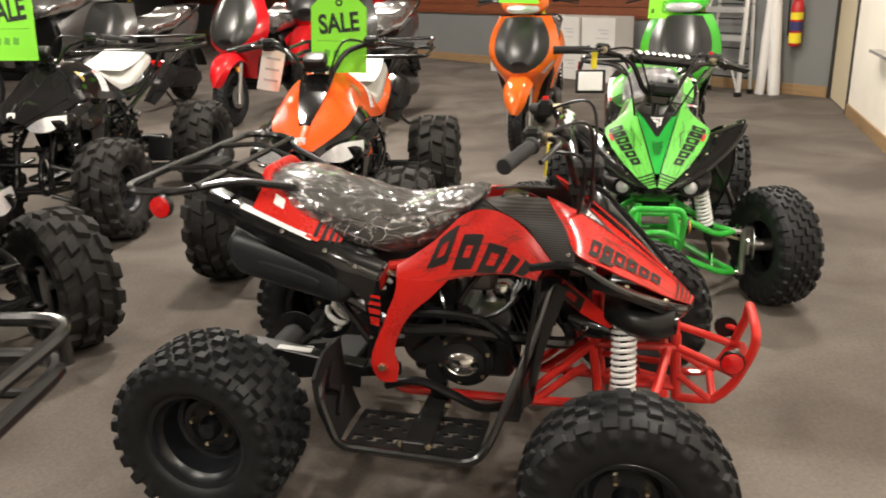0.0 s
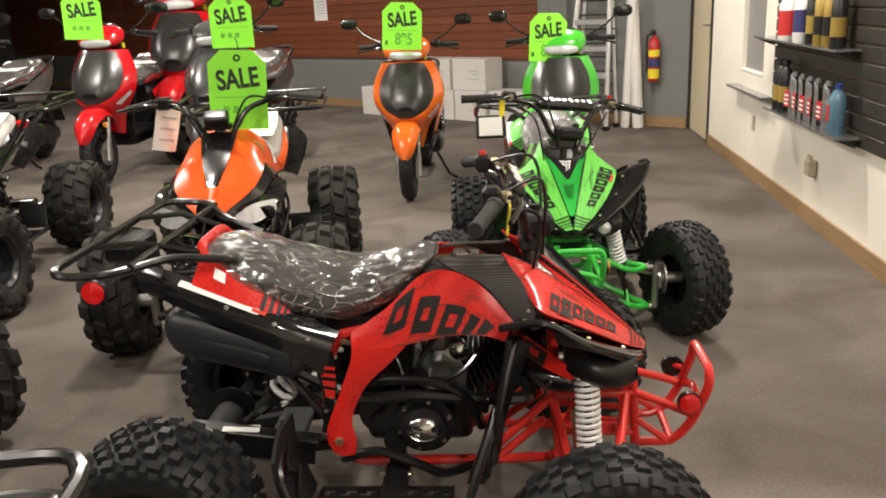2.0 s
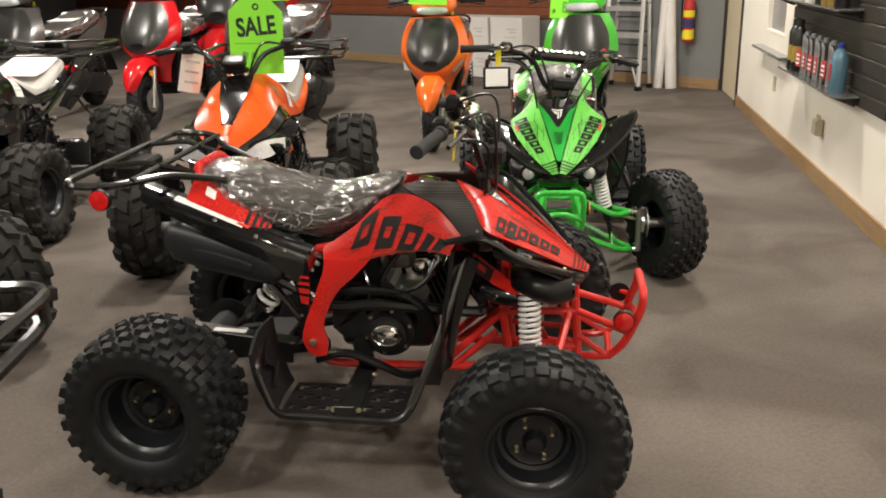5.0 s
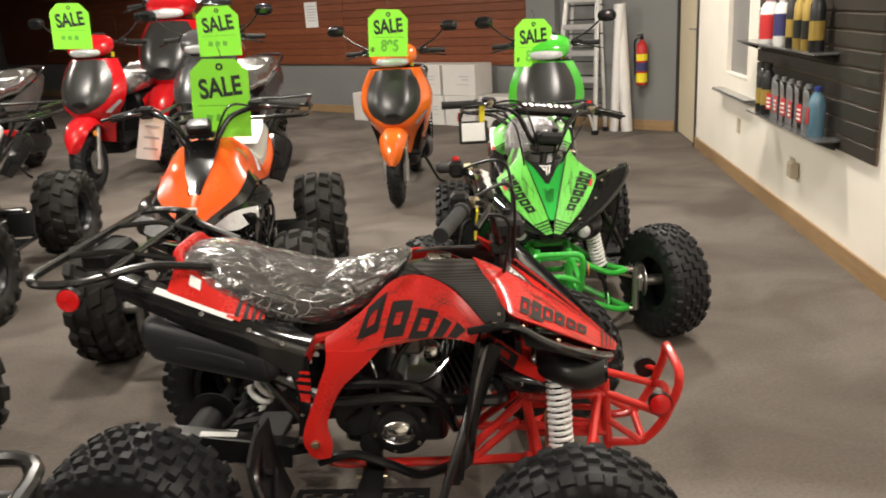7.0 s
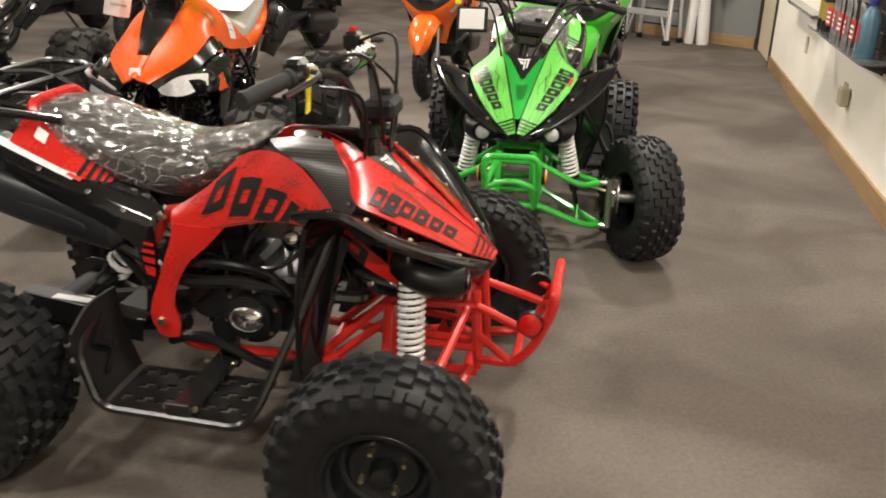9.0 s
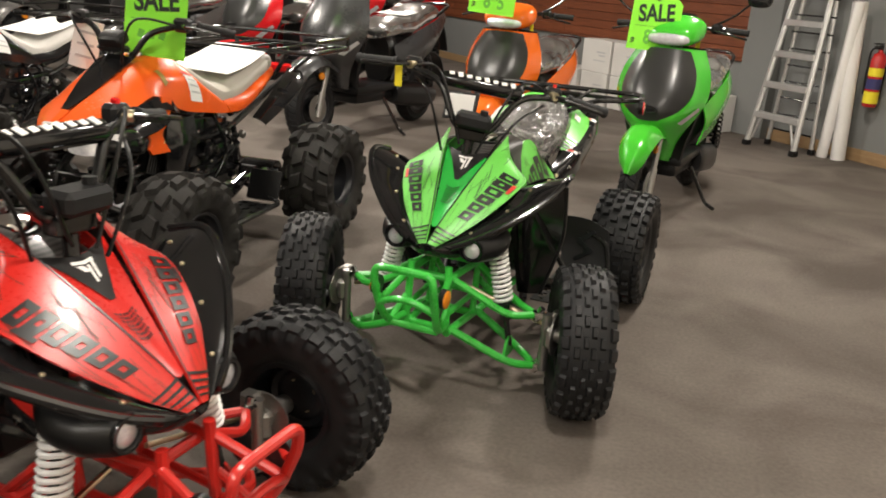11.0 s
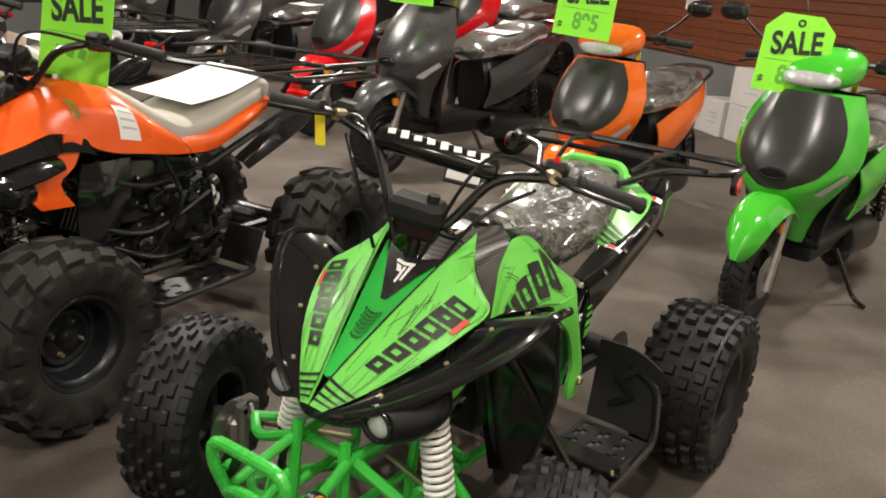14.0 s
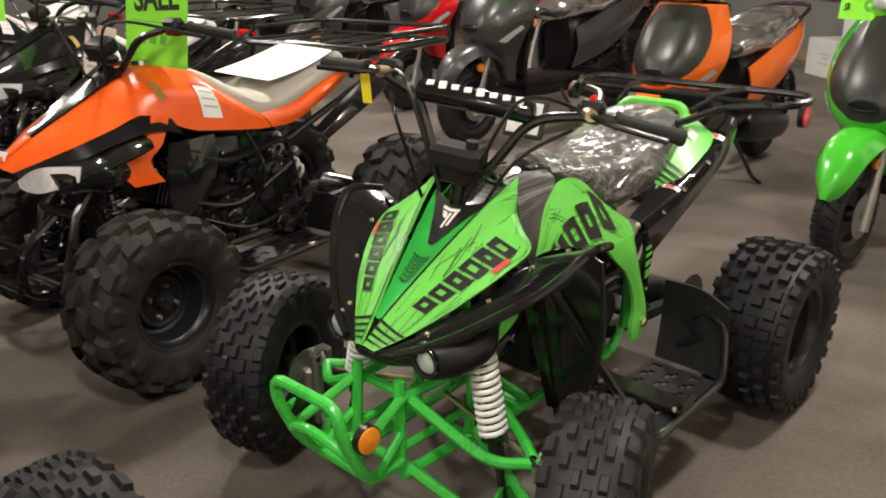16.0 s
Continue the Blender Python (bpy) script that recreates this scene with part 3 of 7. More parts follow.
def bottle(x, z, kind, label, y=0.10, turn=0.0):
    b = thing("bottle", RWALL @ pose(x, y, z, 0, 0, turn), label, "bottle")
    if kind == "oil":
        part("body", loft([(0, 0, 0.001, 0.001, -90), (0.004, 0, 0.045, 0.032, -90), (0.02, 0, 0.047, 0.034, -90), (0.17, 0, 0.047, 0.034, -90), (0.20, -0.004, 0.04, 0.028, -90), (0.225, -0.012, 0.018, 0.016, -90), (0.235, -0.012, 0.016, 0.015, -90)], 16), BOTTLE_GREY, b, m=pose(0, 0, 0, 0, -90, 90))
        part("cap", rod((0, -0.012, 0.235), (0, -0.012, 0.262), 0.018, 14), BOTTLE_GREY, b)
        part("label_band", rbox(0.07, 0.004, 0.10, 0.001, (0, 0.035, 0.10)), LABEL_RED, b, "red printed label")
        part("print", Geo().join(*[rbox(0.05, 0.002, 0.012, 0, (0, 0.0385, 0.07 + 0.025 * i)) for i in range(3)]), DECAL_WHITE, b)
    elif kind == "blue":
        part("body", revolve([(0, 0.001), (0, 0.043), (0.01, 0.046), (0.18, 0.046), (0.22, 0.03), (0.235, 0.016), (0.245, 0.016)], 20, "z"), BOTTLE_BLUE, b)
        part("cap", revolve([(0.24, 0.02), (0.265, 0.02), (0.267, 0.001)], 16, "z"), BOTTLE_BLUE_CAP, b, "blue screw cap")
        part("label_band", rbox(0.03, 0.004, 0.09, 0.001, (0, 0.046, 0.11)), LABEL_RED, b)
    elif kind == "jug":
        part("body", revolve([(0, 0.001), (0, 0.055), (0.012, 0.06), (0.20, 0.06), (0.24, 0.045), (0.255, 0.03), (0.27, 0.03)], 20, "z"), BOTTLE_WHITE, b)
        part("label_band", revolve([(0.03, 0.0605), (0.18, 0.0605)], 20, "z"), LABEL_RED, b, "red wrap label")
        part("cap", revolve([(0.265, 0.034), (0.29, 0.034), (0.292, 0.001)], 16, "z"), LABEL_RED, b)
    elif kind == "jug_blue":
        part("body", revolve([(0, 0.001), (0, 0.048), (0.012, 0.052), (0.20, 0.052), (0.24, 0.04), (0.255, 0.025), (0.27, 0.025)], 20, "z"), BOTTLE_WHITE, b)
        part("label_band", revolve([(0.06, 0.0525), (0.19, 0.0525)], 20, "z"), LABEL_BLUE, b, "dark blue wrap label")
        part("cap", revolve([(0.265, 0.03), (0.29, 0.03), (0.292, 0.001)], 16, "z"), BOTTLE_WHITE, b)
    else:
        part("body", revolve([(0, 0.001), (0, 0.036), (0.008, 0.04), (0.24, 0.04), (0.27, 0.028), (0.28, 0.02), (0.30, 0.02)], 18, "z"), GOLD if kind == "gold" else BOTTLE_BLACK, b)
        part("label_band", revolve([(0.06, 0.0405), (0.16, 0.0405)], 18, "z"), BOTTLE_BLACK if kind == "gold" else GOLD, b)
        part("cap", revolve([(0.295, 0.024), (0.325, 0.024), (0.327, 0.001)], 14, "z"), BOTTLE_BLACK, b)
    return b


for x, k, t in [(1.80, "black", 0), (1.69, "black", 0), (1.54, "oil", 8), (1.40, "oil", -5), (1.26, "oil", 4), (1.13, "oil", -6), (0.97, "oil", 3), (0.80, "blue", 0)]:
    bottle(x, 0.661, k, {"oil": "silver-grey oil bottle with a red label", "blue": "clear blue fluid bottle with a blue cap", "black": "small black oil bottle"}[k], turn=t)
for x, k in [(1.72, "jug"), (1.46, "jug_blue"), (1.27, "black"), (1.14, "gold"), (1.0, "gold"), (0.88, "black")]:
    bottle(x, 1.106, k, {"jug": "white jug with a red wrap label", "jug_blue": "white jug with a dark blue label", "gold": "tall gold bottle with a black cap", "black": "tall black plastic bottle"}[k])

# outlets
for x, z, w, h in [(1.42, 0.36, 0.075, 0.12), (2.70, 0.43, 0.07, 0.115)]:
    o = thing("outlet", RWALL @ pose(x, 0.0, z), "ivory plastic wall outlet plate", "outlet")
    part("plate", rbox(w, 0.008, h, 0.002, (0, 0.005, 0)), PLATE, o)
    for dz in (-0.025, 0.025):
        part("socket", rbox(0.03, 0.004, 0.03, 0.002, (0, 0.0095, dz)), DOOR_CREAM, o)
adapter = solid("plug_adapter", rbox(0.09, 0.05, 0.10, 0.008, (1.33, 0.03, 0.36)), PLATE, "tan plug adapter on a wall outlet", "adapter", m=RWALL)

# ceiling lights
LAMPS = [(-3.6, 1.2, 50), (-1.4, 0.9, 36), (0.9, -0.8, 60), (1.5, 2.3, 42), (-3.4, 3.9, 52), (-0.9, 4.6, 58), (1.9, 4.9, 50), (-3.2, 6.6, 58),
         (-0.9, 7.4, 74), (2.0, 7.2, 46), (-4.8, 9.0, 60), (-1.6, 10.2, 60), (-3.2, 12.5, 50)]
light0 = None
for x, y, p in LAMPS:
    m = pose(x, y, HIGH - 0.10)
    if light0 is None:
        light0 = thing("ceiling_light", m, "white round ceiling flood lamp, switched on", "ceiling light", group="ceiling lights")
        part("housing", revolve([(0.10, 0.001), (0.10, 0.10), (0.03, 0.125), (0.0, 0.13), (0.0, 0.118), (0.02, 0.112)], 28, "z"), BOTTLE_WHITE, light0)
        part("diffuser", revolve([(0.018, 0.112), (0.012, 0.06), (0.010, 0.001)], 28, "z"), DIFFUSER, light0)
    else:
        copy_thing(light0, m)
    ld = bpy.data.lights.new("lamp", "AREA")
    ld.shape, ld.size, ld.energy, ld.color = "DISK", 0.22, p, (1.0, 0.925, 0.83)
    lo = new("lamp", ld)
    lo.matrix_basis = pose(x, y, HIGH - 0.115)


# ---------------------------------------------------------------- things along the back wall
def carton(m, label, w=0.50, d=0.36, h=0.37):
    c = thing("carton", m, label, "box", group="white cartons by the wall")
    part("body", rbox(w, d, h, 0.004, (0, 0, h / 2)), CARD_WHITE, c)
    part("tape", rbox(w * 0.98, 0.05, 0.003, 0, (0, 0, h + 0.0005)), CARD_SEAM, c)
    part("print", Geo().join(rbox(0.15, 0.002, 0.018, 0, (-0.08, d / 2 + 0.001, h * 0.62)), rbox(0.11, 0.002, 0.018, 0, (-0.10, d / 2 + 0.001, h * 0.52)), rbox(0.2, 0.002, 0.012, 0, (-0.06, d / 2 + 0.001, h * 0.36))), INK, c, "small grey print")
    return c


for x, z, y, a in [(2.07, 0, 0.30, 2), (2.60, 0, 0.32, -3), (2.62, 0.375, 0.31, 2), (3.13, 0, 0.33, 3), (3.15, 0.375, 0.32, -1), (3.68, 0, 0.34, 0), (3.70, 0.375, 0.33, 3), (4.22, 0, 0.36, -2), (2.10, 0.375, 0.24, 0)]:
    if (x, z) != (2.10, 0.375):
        carton(BWALL @ pose(x, y, z, 0, 0, a), "white cardboard carton with grey print, stacked by the wall")

# step ladder, folded against the pillar
lad = thing("step_ladder", BWALL @ pose(0.98, 0.40, 0), "white aluminium step ladder standing against the wall", "ladder")
for s in (-1, 1):
    part("rail", tube([(s * 0.27, 0.10, 0.03), (s * 0.17, -0.16, 1.82)], 0.026, 6), ALU, lad)
    part("rear_leg", tube([(s * 0.25, -0.16, 0.03), (s * 0.15, -0.20, 1.75)], 0.02, 6), ALU, lad)
    part("foot", rbox(0.06, 0.07, 0.05, 0.006, (s * 0.272, 0.10, 0.026)), BLACK_MATT, lad, "black rubber foot")
    part("foot", rbox(0.05, 0.05, 0.05, 0.006, (s * 0.25, -0.16, 0.026)), BLACK_MATT, lad, "black rubber foot")
    part("brace", tube([(s * 0.255, 0.07, 0.26), (s * 0.16, 0.08, 0.30), (s * 0.235, 0.08, 0.08)], 0.012, 6), ALU, lad)
for i in range(6):
    z = 0.30 + 0.28 * i
    f = z / 1.82
    part("step", rbox(2 * (0.27 - 0.10 * f), 0.085, 0.055, 0.006, (0, 0.10 - 0.26 * f, z)), ALU, lad)
for i in range(10):
    part("cross_bar", rod((-0.22, -0.17, 0.16 + 0.15 * i), (0.22, -0.17, 0.16 + 0.15 * i), 0.008, 6), BLACK_STEEL, lad)

# rolled white foam sheets leaning in the corner, and the extinguisher
for x, y, lean, r, tw in [(0.50, 0.16, 3, 0.065, 0), (0.64, 0.20, -4, 0.05, 0)]:
    ro = thing("foam_roll", BWALL @ pose(x, y, 0, -2, lean, 0), "white rolled foam sheet leaning on the wall", "foam roll", group="foam rolls")
    sp = [(r * (0.35 + 0.65 * i / 40) * math.cos(i * 0.5), r * (0.35 + 0.65 * i / 40) * math.sin(i * 0.5)) for i in range(41)]
    gg = Geo()
    gg.v = [(a, b, 0.004) for a, b in sp] + [(a * 1.05, b * 1.05, 1.36) for a, b in sp]
    gg.f = [(i, i + 1, i + 42, i + 41) for i in range(40)]
    part("roll", gg, FOAM, ro)
    part("core", revolve([(0.004, 0.001), (0.004, r * 0.9), (1.35, r * 0.93), (1.355, 0.001)], 20, "z"), FOAM, ro)
ex = thing("fire_extinguisher", BWALL @ pose(0.37, 0.09, 0.5), "red fire extinguisher with a yellow label on the wall", "fire extinguisher")
part("cylinder", revolve([(0, 0.001), (0, 0.05), (0.015, 0.06), (0.40, 0.06), (0.44, 0.045), (0.46, 0.02), (0.48, 0.018)], 20, "z"), EXT_RED, ex)
part("label_band", revolve([(0.26, 0.0605), (0.33, 0.0605)], 20, "z"), YELLOW, ex, "yellow label")
part("label_band", revolve([(0.15, 0.0605), (0.24, 0.0605)], 20, "z"), LABEL_BLUE, ex, "blue label")
part("label_band", revolve([(0.03, 0.0605), (0.13, 0.0605)], 20, "z"), YELLOW, ex, "yellow label")
part("valve", Geo().join(rbox(0.03, 0.03, 0.04, 0.004, (0, 0, 0.50)), rbox(0.02, 0.12, 0.012, 0.003, (0, 0.04, 0.53)), rbox(0.02, 0.10, 0.01, 0.003, (0, 0.04, 0.505))), BLACK_MATT, ex)
part("hose", tube(spline([(0.0, 0.0, 0.49), (0.07, 0.02, 0.47), (0.075, 0.02, 0.3), (0.068, 0.02, 0.1)], 6), 0.009), BLACK_MATT, ex)
part("bracket", rbox(0.05, 0.06, 0.28, 0.004, (0, -0.065, 0.2)), BLACK_STEEL, ex)

# notice on the planking
nt_ = thing("notice", BWALL @ pose(5.75, 0.03, 1.42), "white printed notice on the planks", "notice")
part("sheet", rbox(0.28, 0.003, 0.36, 0), PAPER, nt_)
part("print", Geo().join(*[rbox(0.2, 0.001, 0.012, 0, (0, 0.0028, 0.12 - 0.04 * i)) for i in range(6)]), INK, nt_)


# ---------------------------------------------------------------- wheels
TYRES = {}


def tyre_mesh(r, w, rim, style, mat):
    """A tyre as one moulded skin: sidewalls, a crowned tread and blocks raised out of it."""
    key = (r, w, rim, style, mat.name)
    if key in TYRES:
        return TYRES[key]
    rows, count, high, sweep = {
        "knobby": ([(-0.49, -0.385), (-0.345, -0.215), (-0.175, -0.03), (0.03, 0.175), (0.215, 0.345), (0.385, 0.49)], 26, 0.017, 0.0),
        "turf": ([(-0.48, -0.35), (-0.28, -0.17), (-0.12, -0.02), (0.02, 0.12), (0.17, 0.28), (0.35, 0.48)], 24, 0.010, 0.0),
        "mud": ([(-0.49, -0.30), (-0.25, -0.03), (0.03, 0.25), (0.30, 0.49)], 15, 0.021, 0.9),
        "street": ([(-0.44, -0.06), (0.06, 0.44)], 34, 0.005, 1.4)}[style]
    c = r - high
    crown = 0.42 if style == "street" else 0.17
    def radius(a):
        return rim + (c - rim) * (1 - crown * abs(2 * a) ** (2.0 if style == "street" else 3.6))
    cols = []                                    # axial place, radius, row of blocks or none, ramp
    side = [(-0.36, 0.0), (-0.40, 0.03), (-0.455, 0.13), (-0.49, 0.28), (-0.505, 0.44), (-0.508, 0.56), (-0.505, 0.66), (-0.50, 0.74)]
    if style == "street":
        side = [(-0.30, 0.0), (-0.40, 0.10), (-0.47, 0.24), (-0.49, 0.38), (-0.475, 0.50)]
    cols += [(a, rim + (c - rim) * b, None) for a, b in side]
    for i, (a, b) in enumerate(rows):
        e = 0.014
        cols += [(a, radius(a), None), (a + e, radius(a + e), i), ((a + b) / 2, radius((a + b) / 2), i), (b - e, radius(b - e), i), (b, radius(b), None)]
    cols += [(-a, rim + (c - rim) * b, None) for a, b in reversed(side)]
    k, sub = len(cols), 10
    n = count * sub
    A = np.array([q[0] * w for q in cols]); B = np.array([q[1] for q in cols])
    ta, tb = np.gradient(A), np.gradient(B)
    ln = np.hypot(ta, tb) + 1e-9
    na, nb = -tb / ln, ta / ln                   # outward in the section
    V = np.zeros((n, k, 3))
    for j in range(n):
        ph = j % sub
        for q, (a, b, row) in enumerate(cols):
            th = 2 * math.pi * j / n
            lift = 0.0
            if row is not None:
                p = (ph + (sub // 2 if row % 2 else 0)) % sub
                duty = 8 if style == "street" else (6 if style == "mud" or row in (0, len(rows) - 1) else 5)
                lift = high if 1 <= p <= duty else 0.0
            elif style in ("turf", "knobby") and q in (6, 7, k - 7, k - 8):
                lift = 0.006 if 1 <= (ph + (0 if q < k / 2 else 5)) % sub <= 5 else 0.0
            elif style == "mud" and q in (5, 6, 7, k - 6, k - 7, k - 8):
                lift = 0.010 if 1 <= (ph + (0 if q < k / 2 else 5)) % sub <= 5 else 0.0
            elif q in (3, k - 4):
                lift = 0.0025
            th += sweep * abs(a) * 2 * math.pi / count
            rr = b + nb[q] * lift
            V[j, q] = (rr * math.sin(th), A[q] + na[q] * lift, rr * math.cos(th))
    g = Geo()
    g.v = [tuple(v) for v in V.reshape(-1, 3)]
    g.f = [(j * k + q, j * k + q + 1, ((j + 1) % n) * k + q + 1, ((j + 1) % n) * k + q) for j in range(n) for q in range(k - 1)]
    TYRES[key] = put_mesh("tyre", g, mat, 38)
    return TYRES[key]


RIMS = {}


def wheel(parent, p, r, w, side, style, rubber=None, rim=0.105, spin=0.0, name="wheel", disc=RIM_BLACK, nuts=True, steer=0.0):
    """A wheel on an axle along y; side is +1 where its outer face looks to the left."""
    rubber = rubber or RUBBER
    key = (w, rim, disc.name)
    if key not in RIMS:
        prof = [(-0.37 * w, rim * 0.9), (-0.40 * w, rim + 0.008), (-0.36 * w, rim + 0.004), (-0.30 * w, rim * 0.90), (0.05 * w, rim * 0.84), (0.28 * w, rim * 0.90), (0.355 * w, rim * 0.985), (0.41 * w, rim + 0.012), (0.43 * w, rim + 0.008), (0.40 * w, rim * 0.97), (0.33 * w, rim * 0.93), (0.29 * w, rim * 0.86), (0.10 * w, rim * 0.82), (0.03 * w, rim * 0.78), (0.0 * w, rim * 0.70), (0.06 * w, rim * 0.60), (0.03 * w, rim * 0.50), (0.05 * w, rim * 0.30), (0.05 * w, 0.001)]
        RIMS[key] = put_mesh(name, revolve(prof, 40), disc, 30)
    m = pose(*p, 0, 0, steer) @ Matrix.Rotation(0 if side > 0 else math.pi, 4, "Z") @ Matrix.Rotation(spin, 4, "Y")
    wh = part(name, RIMS[key], disc, parent, m=m)
    part("tyre", tyre_mesh(r, w, rim, style, rubber), rubber, wh)
    part("hub_cap", HUB, ALLOY, wh, m=pose(0, 0.05 * w, 0))
    if nuts:
        for i in range(4):
            a = math.pi / 4 + i * math.pi / 2
            part("lug_nut", NUT, BRASS, wh, m=pose(0.052 * math.cos(a), 0.04 * w, 0.052 * math.sin(a)))
    return wh


HUB = put_mesh("hub_cap", revolve([(0, 0.032), (0.018, 0.03), (0.03, 0.022), (0.034, 0.001)], 20), RIM_BLACK)
NUT = put_mesh("lug_nut", tube([(0, 0, 0), (0, 0.012, 0), (0, 0.018, 0)], [0.009, 0.009, 0.005], 6), BRASS)


FIN = put_mesh("cooling_fin", rbox(0.006, 0.135, 0.125, 0.004), ENGINE_BLACK)


def grip_bar(parent, pts, r, grips, mat=BLACK_STEEL):
    part("handlebar", tube(rounded(pts, 0.05, 5), r, 10), mat, parent)
    for a, b in grips:
        d = (Vector(b) - Vector(a))
        part("grip", tube([Vector(a) + d * t for t in (0, 0.06, 0.1, 0.3, 0.5, 0.7, 0.9, 0.95, 1)], [0.021, 0.021, 0.0165, 0.0175, 0.0165, 0.0175, 0.0165, 0.019, 0.018], 12), GRIP, parent, "ribbed black rubber grip")


def shock(parent, a, b, r, turns, spring_mat, wire=0.006, s0=0.07, s1=0.82):
    a, b = Vector(a), Vector(b)
    s = part("shock_absorber", Geo().join(rod(a, a.lerp(b, s0), r * 0.5), rod(a.lerp(b, s0), b, r * 0.34), rod(a.lerp(b, s1 * 0.8), a.lerp(b, min(1.0, s1 + 0.16)), r * 0.62), rod(a.lerp(b, s0 - 0.03), a.lerp(b, s0), r * 0.95), rod(a.lerp(b, s1), a.lerp(b, s1 + 0.03), r * 1.05)), BLACK_STEEL, parent)
    part("coil_spring", helix(a.lerp(b, s0), a.lerp(b, s1), r, turns, wire), spring_mat, s, "painted coil spring")
    return s


def engine(parent, x=0.07, z=0.35, cover=CHROME, case=ENGINE_BLACK):
    e = part("engine", Geo().join(rbox(0.30, 0.19, 0.17, 0.035, (x, 0, z), seg=3), rbox(0.20, 0.22, 0.13, 0.03, (x - 0.03, 0, z + 0.01), seg=3), rod((x + 0.02, -0.150, z), (x + 0.02, 0.150, z), 0.082, 28), rod((x + 0.02, -0.172, z), (x + 0.02, 0.172, z), 0.060, 28), rod((x - 0.10, -0.14, z + 0.03), (x - 0.10, 0.14, z + 0.03), 0.058, 24), rod((x - 0.06, -0.15, z - 0.05), (x - 0.06, 0.15, z - 0.05), 0.035, 18), rbox(0.1, 0.16, 0.06, 0.015, (x - 0.02, 0, z + 0.1))), case, parent)
    for s in (-1, 1):
        g = revolve([(0, 0.056), (0.010, 0.056), (0.014, 0.050), (0.012, 0.046), (0.020, 0.030), (0.022, 0.001)], 28)
        m = pose(x + 0.02, s * 0.172, z) @ Matrix.Diagonal((0.84, 1, 0.64, 1))
        if s < 0:
            m = m @ Matrix.Rotation(math.pi, 4, "Z")
        part("cover", g, cover, e, "oval polished engine cover", m=m)
        for i in range(6):
            a = i * math.pi / 3 + 0.3
            part("bolt", bolt((x + 0.02 + 0.071 * math.cos(a), s * 0.150, z + 0.071 * math.sin(a)), (0, s, 0), 0.006), BRASS, e)
    for i in range(8):
        part("cooling_fin", FIN, case, e, m=pose(x + 0.145 + 0.016 * i, 0, z + 0.10 + 0.007 * i, 0, -22, 0))
    part("cylinder_head", rbox(0.07, 0.12, 0.12, 0.02, m=pose(x + 0.29, 0, z + 0.165, 0, -22, 0), seg=2), case, e)
    part("carburettor", Geo().join(rod((x + 0.05, 0.0, z + 0.20), (x + 0.05, 0, z + 0.27), 0.032, 18), rbox(0.08, 0.07, 0.06, 0.012, (x + 0.05, -0.02, z + 0.20)), rod((x + 0.0, -0.03, z + 0.2), (x - 0.10, -0.03, z + 0.22), 0.028, 14)), ALLOY, e)
    part("intake_cap", revolve([(0, 0.026), (0.012, 0.026), (0.018, 0.016), (0.02, 0.001)], 18), CHROME, e, m=pose(x + 0.12, -0.085, z + 0.19) @ Matrix.Rotation(math.pi, 4, "Z"))
    return e


def price_slip(parent, m, w=0.18, h=0.24, name="paper_slip"):
    s = part(name, Panel([[(-w / 2, -h / 2, 0.003), (-w / 2, 0, 0.001), (-w / 2, h / 2, 0.006)], [(0, -h / 2, 0), (0, 0, 0.004), (0, h / 2, 0.0)], [(w / 2, -h / 2, 0.01), (w / 2, 0, 0.002), (w / 2, h / 2, 0.004)]]).geo(6, 6, 0.001), PAPER, parent, "white printed paper slip", m=m)
    return s


